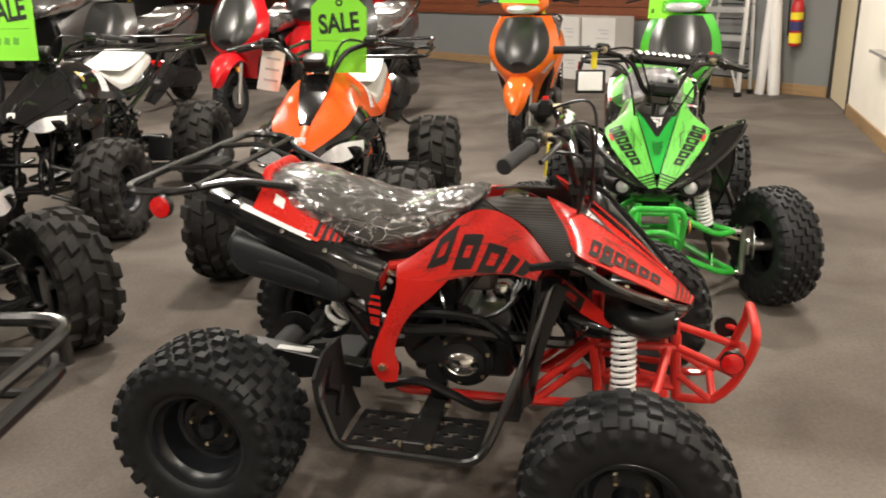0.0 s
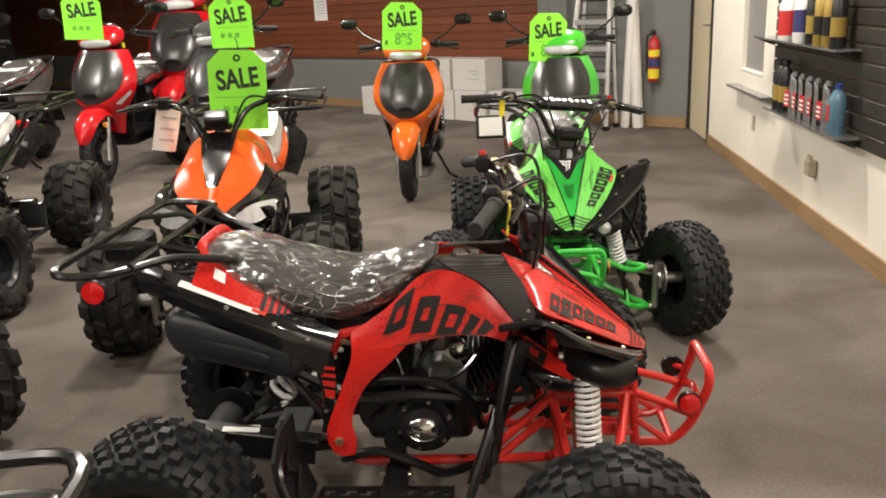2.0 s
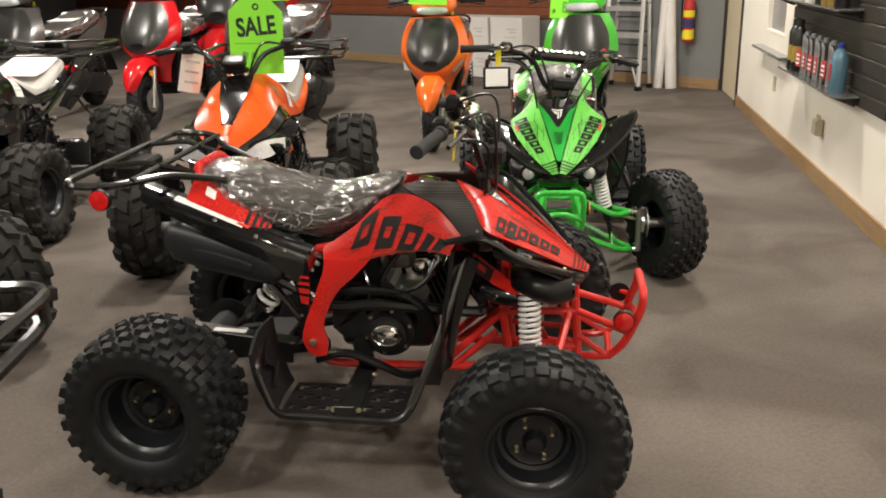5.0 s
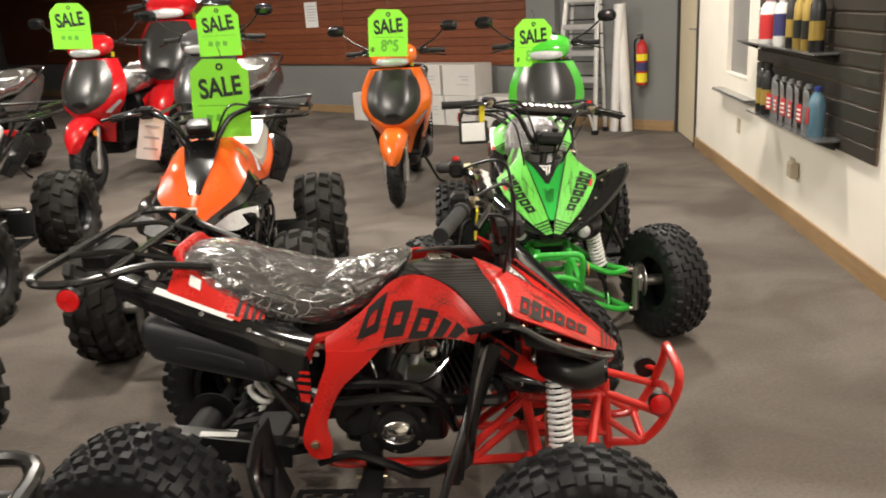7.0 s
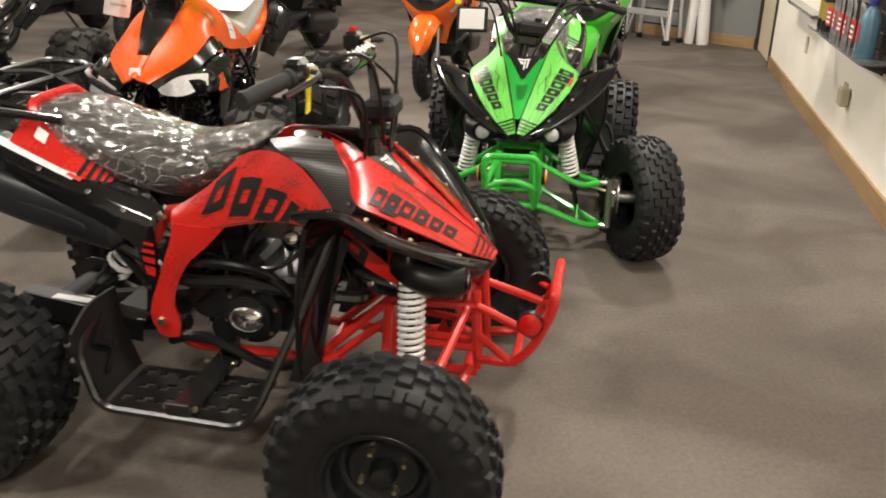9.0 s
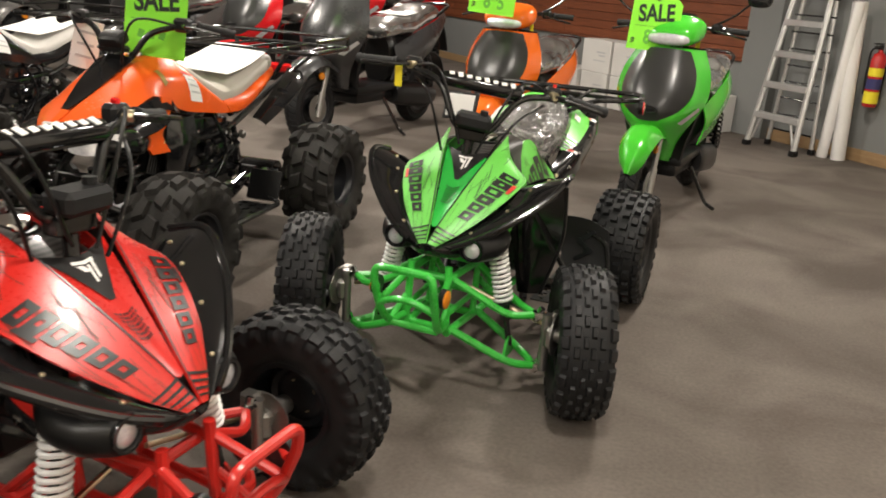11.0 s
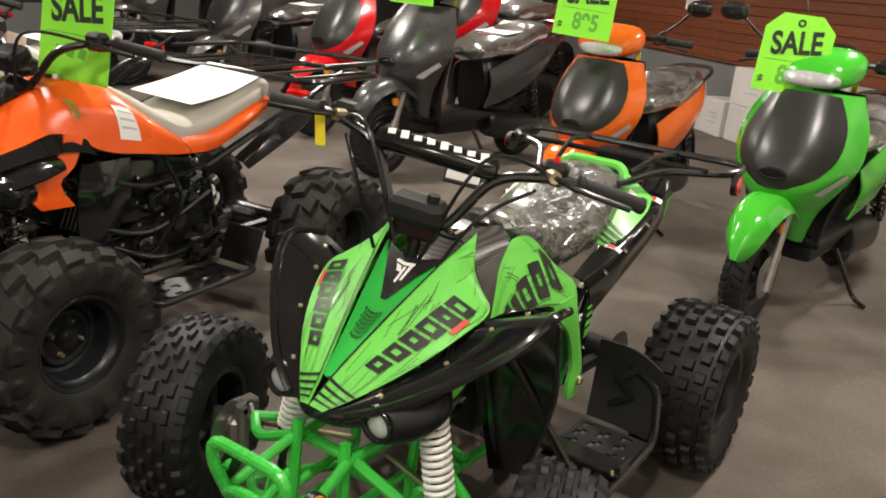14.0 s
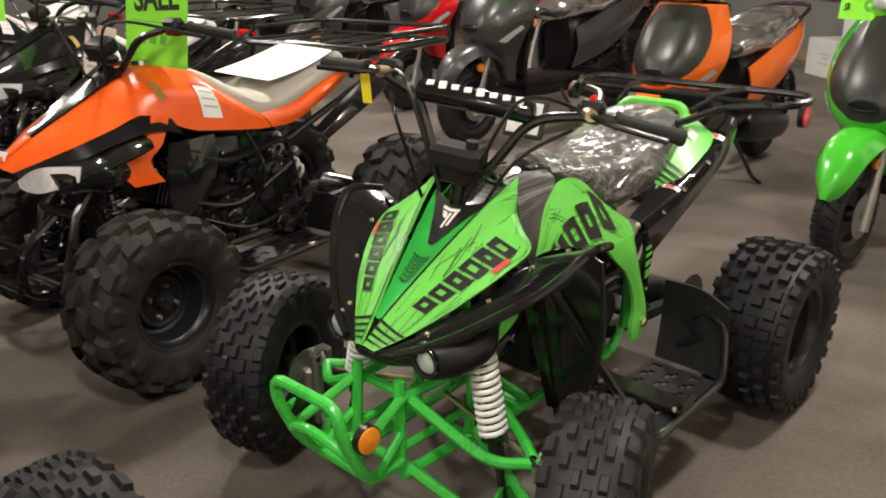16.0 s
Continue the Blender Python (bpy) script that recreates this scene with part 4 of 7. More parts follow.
# ---------------------------------------------------------------- sport quad
def sport_quad(m, label, body, deep, steel, lens, scratch, group, film=True, steer=0.0, track=(0.535, 0.535, 0.43, 0.43)):
    q = thing("quad_bike", m, label, "quad bike", group)
    FX, RX, FT, RT = 0.57, -0.53, 0.485, 0.39
    FR, RR = 0.250, 0.252
    for s in (-1, 1):
        FT, RT = (track[0], track[2]) if s > 0 else (track[1], track[3])
        wheel(q, (FX, s * FT, FR), FR, 0.165, s, "turf", spin=0.3 * s, rim=0.122, steer=steer)
        wheel(q, (RX, s * RT, RR), RR, 0.225, s, "knobby", spin=0.5, rim=0.132)
    # frame
    fr = Geo()
    for s in (-1, 1):
        fr.join(tube(rounded([(-0.14, s * 0.12, 0.30), (-0.10, s * 0.12, 0.235), (0.30, s * 0.10, 0.225), (0.69, s * 0.075, 0.225)], 0.05), 0.0135))
        fr.join(tube([(0.69, s * 0.072, 0.235), (0.68, s * 0.066, 0.45)], 0.013), tube([(0.48, s * 0.085, 0.22), (0.46, s * 0.085, 0.42)], 0.012))
        fr.join(tube([(0.26, s * 0.10, 0.225), (0.47, s * 0.085, 0.42), (0.465, s * 0.06, 0.60)], 0.013))
        fr.join(tube([(0.46, s * 0.085, 0.41), (0.68, s * 0.07, 0.41)], 0.012), tube([(0.46, s * 0.085, 0.30), (0.685, s * 0.072, 0.29)], 0.010), tube([(0.30, s * 0.10, 0.225), (0.44, s * 0.085, 0.34)], 0.012))
        fr.join(tube([(-0.14, s * 0.13, 0.30), (-0.16, s * 0.13, 0.52), (-0.10, s * 0.12, 0.62), (0.40, s * 0.06, 0.70)], 0.015))
    for x, z in ((0.66, 0.225), (0.65, 0.40), (0.48, 0.225), (0.46, 0.41), (0.28, 0.225)):
        fr.join(rod((x, -0.085, z), (x, 0.085, z), 0.013))
    part("frame", fr, steel, q, "painted tubular steel frame")
    sub = Geo()
    for s in (-1, 1):
        sub.join(tube([(-0.15, s * 0.13, 0.50), (-0.30, s * 0.13, 0.66), (-0.64, s * 0.12, 0.82)], 0.014), tube([(-0.15, s * 0.13, 0.36), (-0.42, s * 0.13, 0.74)], 0.013))
    part("subframe", sub, BLACK_STEEL, q)
    # swing arm, axle, chain
    sw = Geo()
    for s in (-1, 1):
        sw.join(tube([(-0.10, s * 0.10, 0.29), (-0.53, s * 0.085, 0.232)], 0.022, 8))
    sw.join(rod((RX, -RT, RR), (RX, RT, RR), 0.02), rod((RX, -0.12, RR), (RX, 0.12, RR), 0.05, 18), rbox(0.10, 0.2, 0.02, 0.004, (-0.3, 0, 0.28)))
    part("swing_arm", sw, FOOT_BLACK, q)
    part("brake_disc", revolve([(-0.002, 0.03), (-0.002, 0.085), (0.002, 0.085), (0.002, 0.03)], 28), ENGINE_BLACK, q, m=pose(RX, 0.14, RR))
    part("sprocket", revolve([(-0.002, 0.03), (-0.002, 0.09), (0.002, 0.09), (0.002, 0.03)], 28), ENGINE_BLACK, q, m=pose(RX, -0.14, RR))
    part("chain_guard", Geo().join(rbox(0.36, 0.05, 0.012, 0.003, m=pose(-0.36, -0.15, 0.345, 0, 8, 0)), rbox(0.34, 0.006, 0.07, 0.002, m=pose(-0.36, -0.175, 0.315, 0, 8, 0))), BLACK_MATT, q)
    part("warning_label", rbox(0.10, 0.05, 0.002, 0, m=pose(-0.40, -0.15, 0.357, -8, 8, 10)), PAPER, q, "white warning sticker")
    # front suspension
    for s in (-1, 1):
        lo, up = (0.555, s * 0.345, 0.120), (0.555, s * 0.335, 0.302)
        part("lower_arm", Geo().join(tube(rounded([(0.67, s * 0.075, 0.235), (0.615, s * 0.28, 0.135), lo], 0.07, 6), 0.0135), tube(rounded([(0.46, s * 0.085, 0.235), (0.495, s * 0.28, 0.135), lo], 0.07, 6), 0.0135)), steel, q, "painted steel suspension arm")
        part("shock_plate", slab([(0.505, 0.135), (0.60, 0.135), (0.585, 0.185), (0.56, 0.205), (0.535, 0.20)], 0.008, pose(0, s * 0.250, 0)), steel, q)
        part("upper_arm", Geo().join(tube(rounded([(0.66, s * 0.075, 0.405), (0.615, s * 0.26, 0.300), up], 0.06, 6), 0.0125), tube(rounded([(0.46, s * 0.085, 0.405), (0.495, s * 0.26, 0.300), up], 0.06, 6), 0.0125)), steel, q, "painted steel suspension arm")
        part("knuckle", Geo().join(rod((0.56, s * 0.375, 0.115), (0.56, s * 0.375, 0.315), 0.016, 12), rbox(0.055, 0.03, 0.075, 0.01, (0.56, s * 0.39, 0.24)), rod((0.56, s * 0.385, 0.25), (0.56, s * 0.49, 0.25), 0.026, 16), rod((0.56, s * 0.405, 0.25), (0.56, s * 0.41, 0.25), 0.07, 24), rbox(0.05, 0.04, 0.05, 0.008, (0.52, s * 0.40, 0.29))), ALLOY, q, "bare metal steering knuckle")
        for p in (lo, up):
            part("ball_joint", Geo().join(rod((p[0], p[1], p[2] - 0.02), (p[0], p[1] + s * 0.02, p[2] + 0.028), 0.011, 8), rod((p[0], p[1] - 0.012, p[2]), (p[0], p[1] + s * 0.035, p[2]), 0.015, 10)), CHROME, q)
        part("tie_rod", tube([(0.52, s * 0.05, 0.345), (0.51, s * 0.37, 0.25)], 0.007), BRASS, q)
        shock(q, (0.543, s * 0.165, 0.565), (0.552, s * 0.252, 0.17), 0.029, 12, SPRING_WHITE, 0.0062, s0=0.13, s1=0.61)
    shock(q, (-0.09, -0.06, 0.615), (-0.41, -0.075, 0.335), 0.034, 9, SPRING_WHITE, 0.0085, s0=0.06, s1=0.70)
    # bumper
    bp = Geo()
    loop = [(0.69, 0.075, 0.262), (0.785, 0.085, 0.266), (0.832, 0.097, 0.325), (0.876, 0.102, 0.435), (0.878, 0.095, 0.485)]
    bp.join(tube(rounded([(x, -y, z) for x, y, z in loop] + [(x, y, z) for x, y, z in reversed(loop)], 0.035, 5), 0.0125, 10))
    for s in (-1, 1):
        bp.join(tube(rounded([(0.685, s * 0.075, 0.412), (0.76, s * 0.085, 0.385), (0.845, s * 0.099, 0.352)], 0.03), 0.0115, 10))
        bp.join(tube([(0.69, s * 0.075, 0.33), (0.775, s * 0.088, 0.27)], 0.010))
        bp.join(rod((0.848, s * 0.10, 0.40), (0.820, s * 0.118, 0.405), 0.008))
    bp.join(tube(rounded([(0.845, -0.098, 0.352), (0.862, -0.03, 0.385), (0.862, 0.03, 0.385), (0.845, 0.098, 0.352)], 0.04), 0.0115, 10))
    bp.join(rod((0.785, -0.085, 0.266), (0.785, 0.085, 0.266), 0.011, 10))
    part("bumper", bp, steel, q, "painted steel tube bumper")
    for s in (-1, 1):
        b = part("reflector_cup", rod((0.823, s * 0.108, 0.40), (0.823, s * 0.124, 0.40), 0.032, 20), BLACK_MATT, q)
        part("reflector", revolve([(0, 0.029), (0.005, 0.028), (0.009, 0.015), (0.010, 0.001)], 20), lens, b, "round reflector", m=pose(0.823, s * 0.123, 0.40) @ Matrix.Rotation(0 if s > 0 else math.pi, 4, "Z"))
    # engine, pipes
    engine(q, 0.09, 0.362)
    for s in (-1, 1):
        part("header_pipe", tube(spline([(-0.06, s * 0.165, 0.50), (0.06, s * 0.18, 0.512), (0.17, s * 0.185, 0.50), (0.235, s * 0.18, 0.45), (0.268, s * 0.16, 0.36)], 6), 0.0135, 10), BLACK_GLOSS, q)
    part("exhaust_pipe", tube(spline([(0.36, -0.02, 0.46), (0.40, -0.10, 0.42), (0.28, -0.15, 0.44), (0.10, -0.165, 0.46), (-0.06, -0.16, 0.45), (-0.18, -0.17, 0.52), (-0.26, -0.18, 0.57)], 6), 0.018), BLACK_STEEL, q)
    mf = part("muffler", loft([(-0.19, 0.575, 0.02, 0.02), (-0.215, 0.582, 0.036, 0.045), (-0.25, 0.594, 0.044, 0.058), (-0.48, 0.660, 0.048, 0.064), (-0.525, 0.674, 0.044, 0.055), (-0.545, 0.680, 0.026, 0.026)], 26, y0=-0.185), MUFFLER_BLACK, q, "matt black oval silencer")
    part("muffler_inset", loft([(-0.27, 0.595, 0.004, 0.006), (-0.29, 0.60, 0.006, 0.018), (-0.43, 0.64, 0.006, 0.020), (-0.45, 0.646, 0.004, 0.006)], 16, y0=-0.228), MUFFLER_BLACK, mf)
    part("lower_hose", tube(spline([(-0.12, -0.16, 0.265), (-0.02, -0.18, 0.30), (0.08, -0.18, 0.265), (0.16, -0.16, 0.22), (0.24, -0.12, 0.22)], 6), 0.013), BLACK_MATT, q)
    # black filler blocks added to make the engine bay dense and dark
    part("engine_filler", Geo().join(rbox(0.24, 0.17, 0.17, 0.03, (-0.04, 0, 0.575), seg=2), rbox(0.12, 0.20, 0.10, 0.02, (-0.10, 0, 0.46), seg=2)), BLACK_MATT, q)
    for i, (a, b, c) in enumerate((((0.20, 0.66), (0.10, 0.52), (0.16, 0.30)), ((0.28, 0.58), (0.18, 0.50), (-0.04, 0.52)), ((0.02, 0.60), (0.06, 0.48), (-0.06, 0.36)))):
        for s in (-1, 1):
            part("hose", tube(spline([(a[0], s * 0.11, a[1]), (b[0], s * (0.145 + 0.008 * i), b[1]), (c[0], s * 0.13, c[1])], 6), 0.008 - 0.001 * i), BLACK_GLOSS, q)
    # foot rests
    for s in (-1, 1):
        part("nerf_bar", tube(rounded([(-0.27, s * 0.20, 0.40), (-0.235, s * 0.385, 0.345), (-0.18, s * 0.415, 0.215), (0.185, s * 0.415, 0.205), (0.225, s * 0.40, 0.25), (0.30, s * 0.31, 0.44), (0.36, s * 0.205, 0.63)], 0.04), 0.0115), BLACK_STEEL, q)
        part("foot_plate", pierced(-0.175, 0.19, s * 0.205, s * 0.408, 0.207, 26, 14), FOOT_BLACK, q, "pierced black foot plate")
        part("foot_bracket", Geo().join(rbox(0.07, 0.30, 0.018, 0.004, (0.03, s * 0.265, 0.222)), rbox(0.062, 0.014, 0.055, 0.003, (0.03, s * 0.412, 0.225)), rbox(0.05, 0.03, 0.10, 0.004, (0.03, s * 0.13, 0.24))), BLACK_STEEL, q)
        for dx in (-0.008, 0.068):
            part("bolt", bolt((dx, s * 0.40, 0.232), (0, s, 0.4), 0.008), BRASS, q)
            part("bolt", bolt((dx, s * 0.19, 0.232), (0, 0, 1), 0.008), BRASS, q)
        hg = part("heel_guard", Panel([[(-0.235, s * 0.20, 0.43), (-0.245, s * 0.30, 0.425), (-0.24, s * 0.385, 0.39)], [(-0.225, s * 0.20, 0.32), (-0.235, s * 0.30, 0.31), (-0.225, s * 0.395, 0.30)], [(-0.185, s * 0.21, 0.215), (-0.19, s * 0.30, 0.212), (-0.18, s * 0.395, 0.212)]]).geo(6, 6, 0.010, out=s), FOOT_BLACK, q)
        part("chevron", Geo().join(*[rbox(0.004, 0.085, 0.016, 0, m=pose(-0.221 + 0.012 * (1 - i), s * 0.295, 0.285 + 0.035 * i, 0, -10, 0) @ pose(0, 0, 0, 38 * (-1) ** i, 0, 0)) for i in range(3)]), RIM_BLACK, hg)
        part("fairing_strut", slab([(0.222, 0.21), (0.272, 0.21), (0.345, 0.45), (0.402, 0.615), (0.362, 0.635), (0.30, 0.44)], 0.014, pose(0, s * 0.196, 0)), BLACK_GLOSS, q)
    # body
    part("tank_cover", loft([(0.10, 0.735, 0.03, 0.03), (0.14, 0.730, 0.085, 0.055), (0.24, 0.715, 0.10, 0.075), (0.33, 0.69, 0.115, 0.075), (0.40, 0.66, 0.11, 0.07), (0.44, 0.64, 0.06, 0.05)], 24, power=2.8), CARBON, q, "dark woven-look tank cover")
    cap = part("fuel_cap", revolve([(0, 0.038), (0.012, 0.038), (0.02, 0.034), (0.022, 0.001)], 24, "z"), CHROME, q, "chrome fuel cap", m=pose(0.235, 0, 0.79, 0, 4, 0))
    part("fuel_collar", revolve([(-0.004, 0.05), (0.003, 0.05), (0.005, 0.042)], 24, "z"), BLACK_MATT, cap)
    for s in (-1, 1):
        P = Panel([[(-0.066, s * 0.164, 0.642), (-0.066, s * 0.178, 0.622), (-0.062, s * 0.186, 0.598)],
                   [(0.034, s * 0.152, 0.708), (0.030, s * 0.176, 0.655), (0.034, s * 0.190, 0.606)],
                   [(0.120, s * 0.132, 0.784), (0.122, s * 0.164, 0.708), (0.122, s * 0.189, 0.626)],
                   [(0.196, s * 0.124, 0.794), (0.212, s * 0.160, 0.718), (0.208, s * 0.188, 0.640)],
                   [(0.282, s * 0.146, 0.755), (0.288, s * 0.170, 0.700), (0.284, s * 0.188, 0.636)],
                   [(0.374, s * 0.176, 0.652), (0.358, s * 0.183, 0.636), (0.332, s * 0.188, 0.620)]])
        sp = part("side_panel", P.geo(26, 12, 0.005, out=s), body, q)
        for cu, cv, hw, hh, hole in ((0.275, 0.36, 0.062, 0.25, 0.31), (0.425, 0.58, 0.060, 0.23, 0.33), (0.575, 0.72, 0.062, 0.21, 0.29), (0.70, 0.80, 0.030, 0.17, 0.48), (0.80, 0.80, 0.034, 0.15, 0.48)):
            cs = [(cu - hw + 0.035, cv - hh), (cu + hw + 0.035, cv - hh + 0.05), (cu + hw - 0.035, min(cv + hh + 0.05, 0.97)), (cu - hw - 0.035, min(cv + hh, 0.96))]
            part("emblem_block", P.ring(cs, hole, 0.003, out=s), DECAL_BLACK, sp, "slanted black block")
        part("crease", P.patch([(0.06, 0.93), (0.74, 0.96), (0.74, 0.985), (0.06, 0.96)], 0.0015, out=s, n=10), SCRATCH, sp)
        hg = Geo()
        rnd = random.Random(7)
        for i in range(30):
            u, v, a, ln = rnd.uniform(0.08, 0.9), rnd.uniform(0.05, 0.85), rnd.choice((0.5, 2.1, 0.7)), rnd.uniform(0.1, 0.3)
            u2, v2 = min(max(u + ln * math.cos(a), 0.02), 0.98), min(max(v + ln * math.sin(a), 0.02), 0.98)
            hg.join(P.patch([(u, v), (u2, v2), (u2, v2 + 0.01), (u, v + 0.01)], 0.0012, out=s, n=4))
        tagged(part("hatching", hg, scratch, sp, "thin scratched line graphics"), kind="stuff")
        LG = Panel([[(-0.064, s * 0.184, 0.612), (0.0, s * 0.192, 0.612), (0.078, s * 0.190, 0.612)],
                    [(-0.068, s * 0.188, 0.575), (-0.03, s * 0.198, 0.575), (0.030, s * 0.192, 0.562)],
                    [(-0.090, s * 0.190, 0.520), (-0.060, s * 0.200, 0.520), (-0.022, s * 0.193, 0.515)],
                    [(-0.112, s * 0.190, 0.465), (-0.085, s * 0.200, 0.465), (-0.056, s * 0.193, 0.462)],
                    [(-0.142, s * 0.190, 0.395), (-0.112, s * 0.200, 0.395), (-0.080, s * 0.193, 0.395)],
                    [(-0.152, s * 0.190, 0.345), (-0.115, s * 0.200, 0.345), (-0.070, s * 0.193, 0.345)],
                    [(-0.135, s * 0.190, 0.300), (-0.108, s * 0.198, 0.296), (-0.078, s * 0.193, 0.298)]])
        lg = part("frame_cover", LG.geo(16, 6, 0.012, out=-s), body, q)
        part("bolt", bolt((-0.115, s * 0.199, 0.345), (0, s, 0), 0.013, 0.012), BRASS, lg)
        for bz, bx in ((0.47, -0.128), (0.43, -0.145)):
            part("bolt", bolt((bx, s * 0.18, bz), (0, s, 0), 0.007, 0.014), CHROME, lg)
        part("bolt", bolt((-0.085, s * 0.178, 0.625), (0, s, 0), 0.008, 0.010), BRASS, lg)
        SG = Panel([[(-0.185, s * 0.188, 0.60), (-0.115, s * 0.190, 0.60)], [(-0.160, s * 0.195, 0.54), (-0.108, s * 0.197, 0.54)], [(-0.150, s * 0.190, 0.46), (-0.120, s * 0.192, 0.46)], [(-0.165, s * 0.185, 0.36), (-0.145, s * 0.186, 0.36)]])
        sg = part("stripe_panel", SG.geo(9, 3, 0.008, out=-s), BLACK_GLOSS, q)
        for u0, u1 in ((0.22, 0.26), (0.31, 0.36), (0.41, 0.48), (0.52, 0.62)):
            part("stripe", SG.patch([(u0, 0.25), (u1, 0.25), (u1 + 0.02, 0.95), (u0 + 0.02, 0.95)], 0.003, out=-s, n=2), body, sg)
        LP = Panel([[(0.366, s * 0.186, 0.602), (0.386, s * 0.190, 0.636)], [(0.438, s * 0.186, 0.540), (0.462, s * 0.190, 0.576)], [(0.505, s * 0.180, 0.503), (0.532, s * 0.180, 0.513)]])
        lp = part("lower_panel", LP.geo(8, 3, 0.005, out=-s), body, q)
        part("emblem_block", LP.ring([(0.10, 0.10), (0.44, 0.10), (0.40, 0.90), (0.06, 0.90)], 0.30, out=-s), DECAL_BLACK, lp)
        part("belly_cover", loft([(0.40, 0.515, 0.012, 0.015), (0.44, 0.50, 0.02, 0.028), (0.50, 0.488, 0.02, 0.024), (0.53, 0.48, 0.01, 0.01)], 14, y0=s * 0.165), BLACK_GLOSS, q)
        part("bolt", bolt((0.444, s * 0.185, 0.503), (0, s, 0), 0.009, 0.006), CHROME, q)
        # woven strip that drops from the tank between the panels
        K = Panel([[(0.160, s * 0.060, 0.806), (0.25, s * 0.055, 0.816), (0.335, s * 0.065, 0.813)],
                   [(0.205, s * 0.120, 0.797), (0.28, s * 0.114, 0.799), (0.352, s * 0.112, 0.800)],
                   [(0.282, s * 0.146, 0.762), (0.325, s * 0.146, 0.768), (0.380, s * 0.148, 0.770)],
                   [(0.338, s * 0.172, 0.704), (0.370, s * 0.176, 0.712), (0.408, s * 0.176, 0.722)],
                   [(0.374, s * 0.188, 0.654), (0.392, s * 0.192, 0.664), (0.414, s * 0.192, 0.690)]])
        part("carbon_strip", K.geo(16, 8, 0.006, out=-s), CARBON, q, "dark woven-look strip")
        part("bolt", bolt((0.398, s * 0.183, 0.700), (0, s, 0.5), 0.007), CHROME, q)
        W = Panel([[(0.335, s * 0.110, 0.835), (0.362, s * 0.128, 0.790), (0.390, s * 0.152, 0.742)],
                   [(0.420, s * 0.088, 0.785), (0.425, s * 0.150, 0.752), (0.425, s * 0.216, 0.714)],
                   [(0.500, s * 0.064, 0.725), (0.502, s * 0.128, 0.702), (0.500, s * 0.200, 0.674)],
                   [(0.580, s * 0.040, 0.660), (0.585, s * 0.092, 0.640), (0.585, s * 0.152, 0.618)],
                   [(0.660, s * 0.016, 0.590), (0.664, s * 0.048, 0.576), (0.660, s * 0.086, 0.560)],
                   [(0.722, s * 0.003, 0.532), (0.720, s * 0.014, 0.529), (0.714, s * 0.030, 0.522)]])
        nw = part("nose_wing", W.geo(26, 12, 0.005, out=s), body, q)
        for i, hole in enumerate((0.30, 0.36, 0.28, 0.34, 0.30, 0.32)):
            u0 = 0.27 + 0.074 * i
            part("emblem_block", W.ring([(u0, 0.84 - 0.02 * i), (u0 + 0.060, 0.84 - 0.02 * i), (u0 + 0.072, 0.50 - 0.01 * i), (u0 + 0.012, 0.50 - 0.01 * i)], hole, 0.003, out=s), DECAL_BLACK, nw, "slanted black block")
        part("emblem_mark", W.patch([(0.33, 0.90), (0.42, 0.90), (0.425, 0.82), (0.335, 0.82)], 0.0035, out=s, n=3), DECAL_RED if body is not RED else DECAL_BLACK, nw)
        part("ridge_line", W.patch([(0.02, 0.0), (0.98, 0.0), (0.98, 0.10), (0.02, 0.02)], 0.0025, out=s, n=14), DECAL_BLACK, nw)
        for i in range(4):
            u0 = 0.835 + 0.036 * i
            part("stripe", W.patch([(u0, 0.02), (u0 + 0.014, 0.02), (u0 + 0.004, 0.99), (u0 - 0.008, 0.99)], out=s, n=3), DECAL_BLACK, nw)
        hg = Geo()
        for i in range(34):
            u, v, a, ln = rnd.uniform(0.02, 0.85), rnd.uniform(0.1, 0.95), rnd.choice((0.6, 2.4, 0.9)), rnd.uniform(0.12, 0.4)
            u2, v2 = min(max(u + ln * math.cos(a), 0.02), 0.98), min(max(v + ln * math.sin(a), 0.02), 0.98)
            hg.join(W.patch([(u, v), (u2, v2), (u2, v2 + 0.009), (u, v + 0.009)], 0.0012, out=s, n=4))
        tagged(part("hatching", hg, scratch, nw, "thin scratched line graphics"), kind="stuff")
        F = Panel([[(0.345, s * 0.192, 0.665), (0.335, s * 0.275, 0.700), (0.325, s * 0.345, 0.722)],
                   [(0.425, s * 0.205, 0.682), (0.425, s * 0.285, 0.715), (0.425, s * 0.360, 0.738)],
                   [(0.500, s * 0.185, 0.638), (0.505, s * 0.255, 0.665), (0.515, s * 0.315, 0.672)],
                   [(0.585, s * 0.136, 0.588), (0.592, s * 0.180, 0.605), (0.605, s * 0.222, 0.600)],
                   [(0.660, s * 0.080, 0.546), (0.662, s * 0.110, 0.556), (0.665, s * 0.140, 0.550)],
                   [(0.715, s * 0.028, 0.518), (0.706, s * 0.050, 0.524), (0.696, s * 0.075, 0.522)]])
        part("front_fender", F.geo(18, 8, 0.006, out=s), BLACK_GLOSS, q, "glossy black front fender")
        part("fender_rim", tube([F.at(t, 1.0) for t in np.linspace(0, 1, 19)], 0.010, 8), BLACK_GLOSS, q)
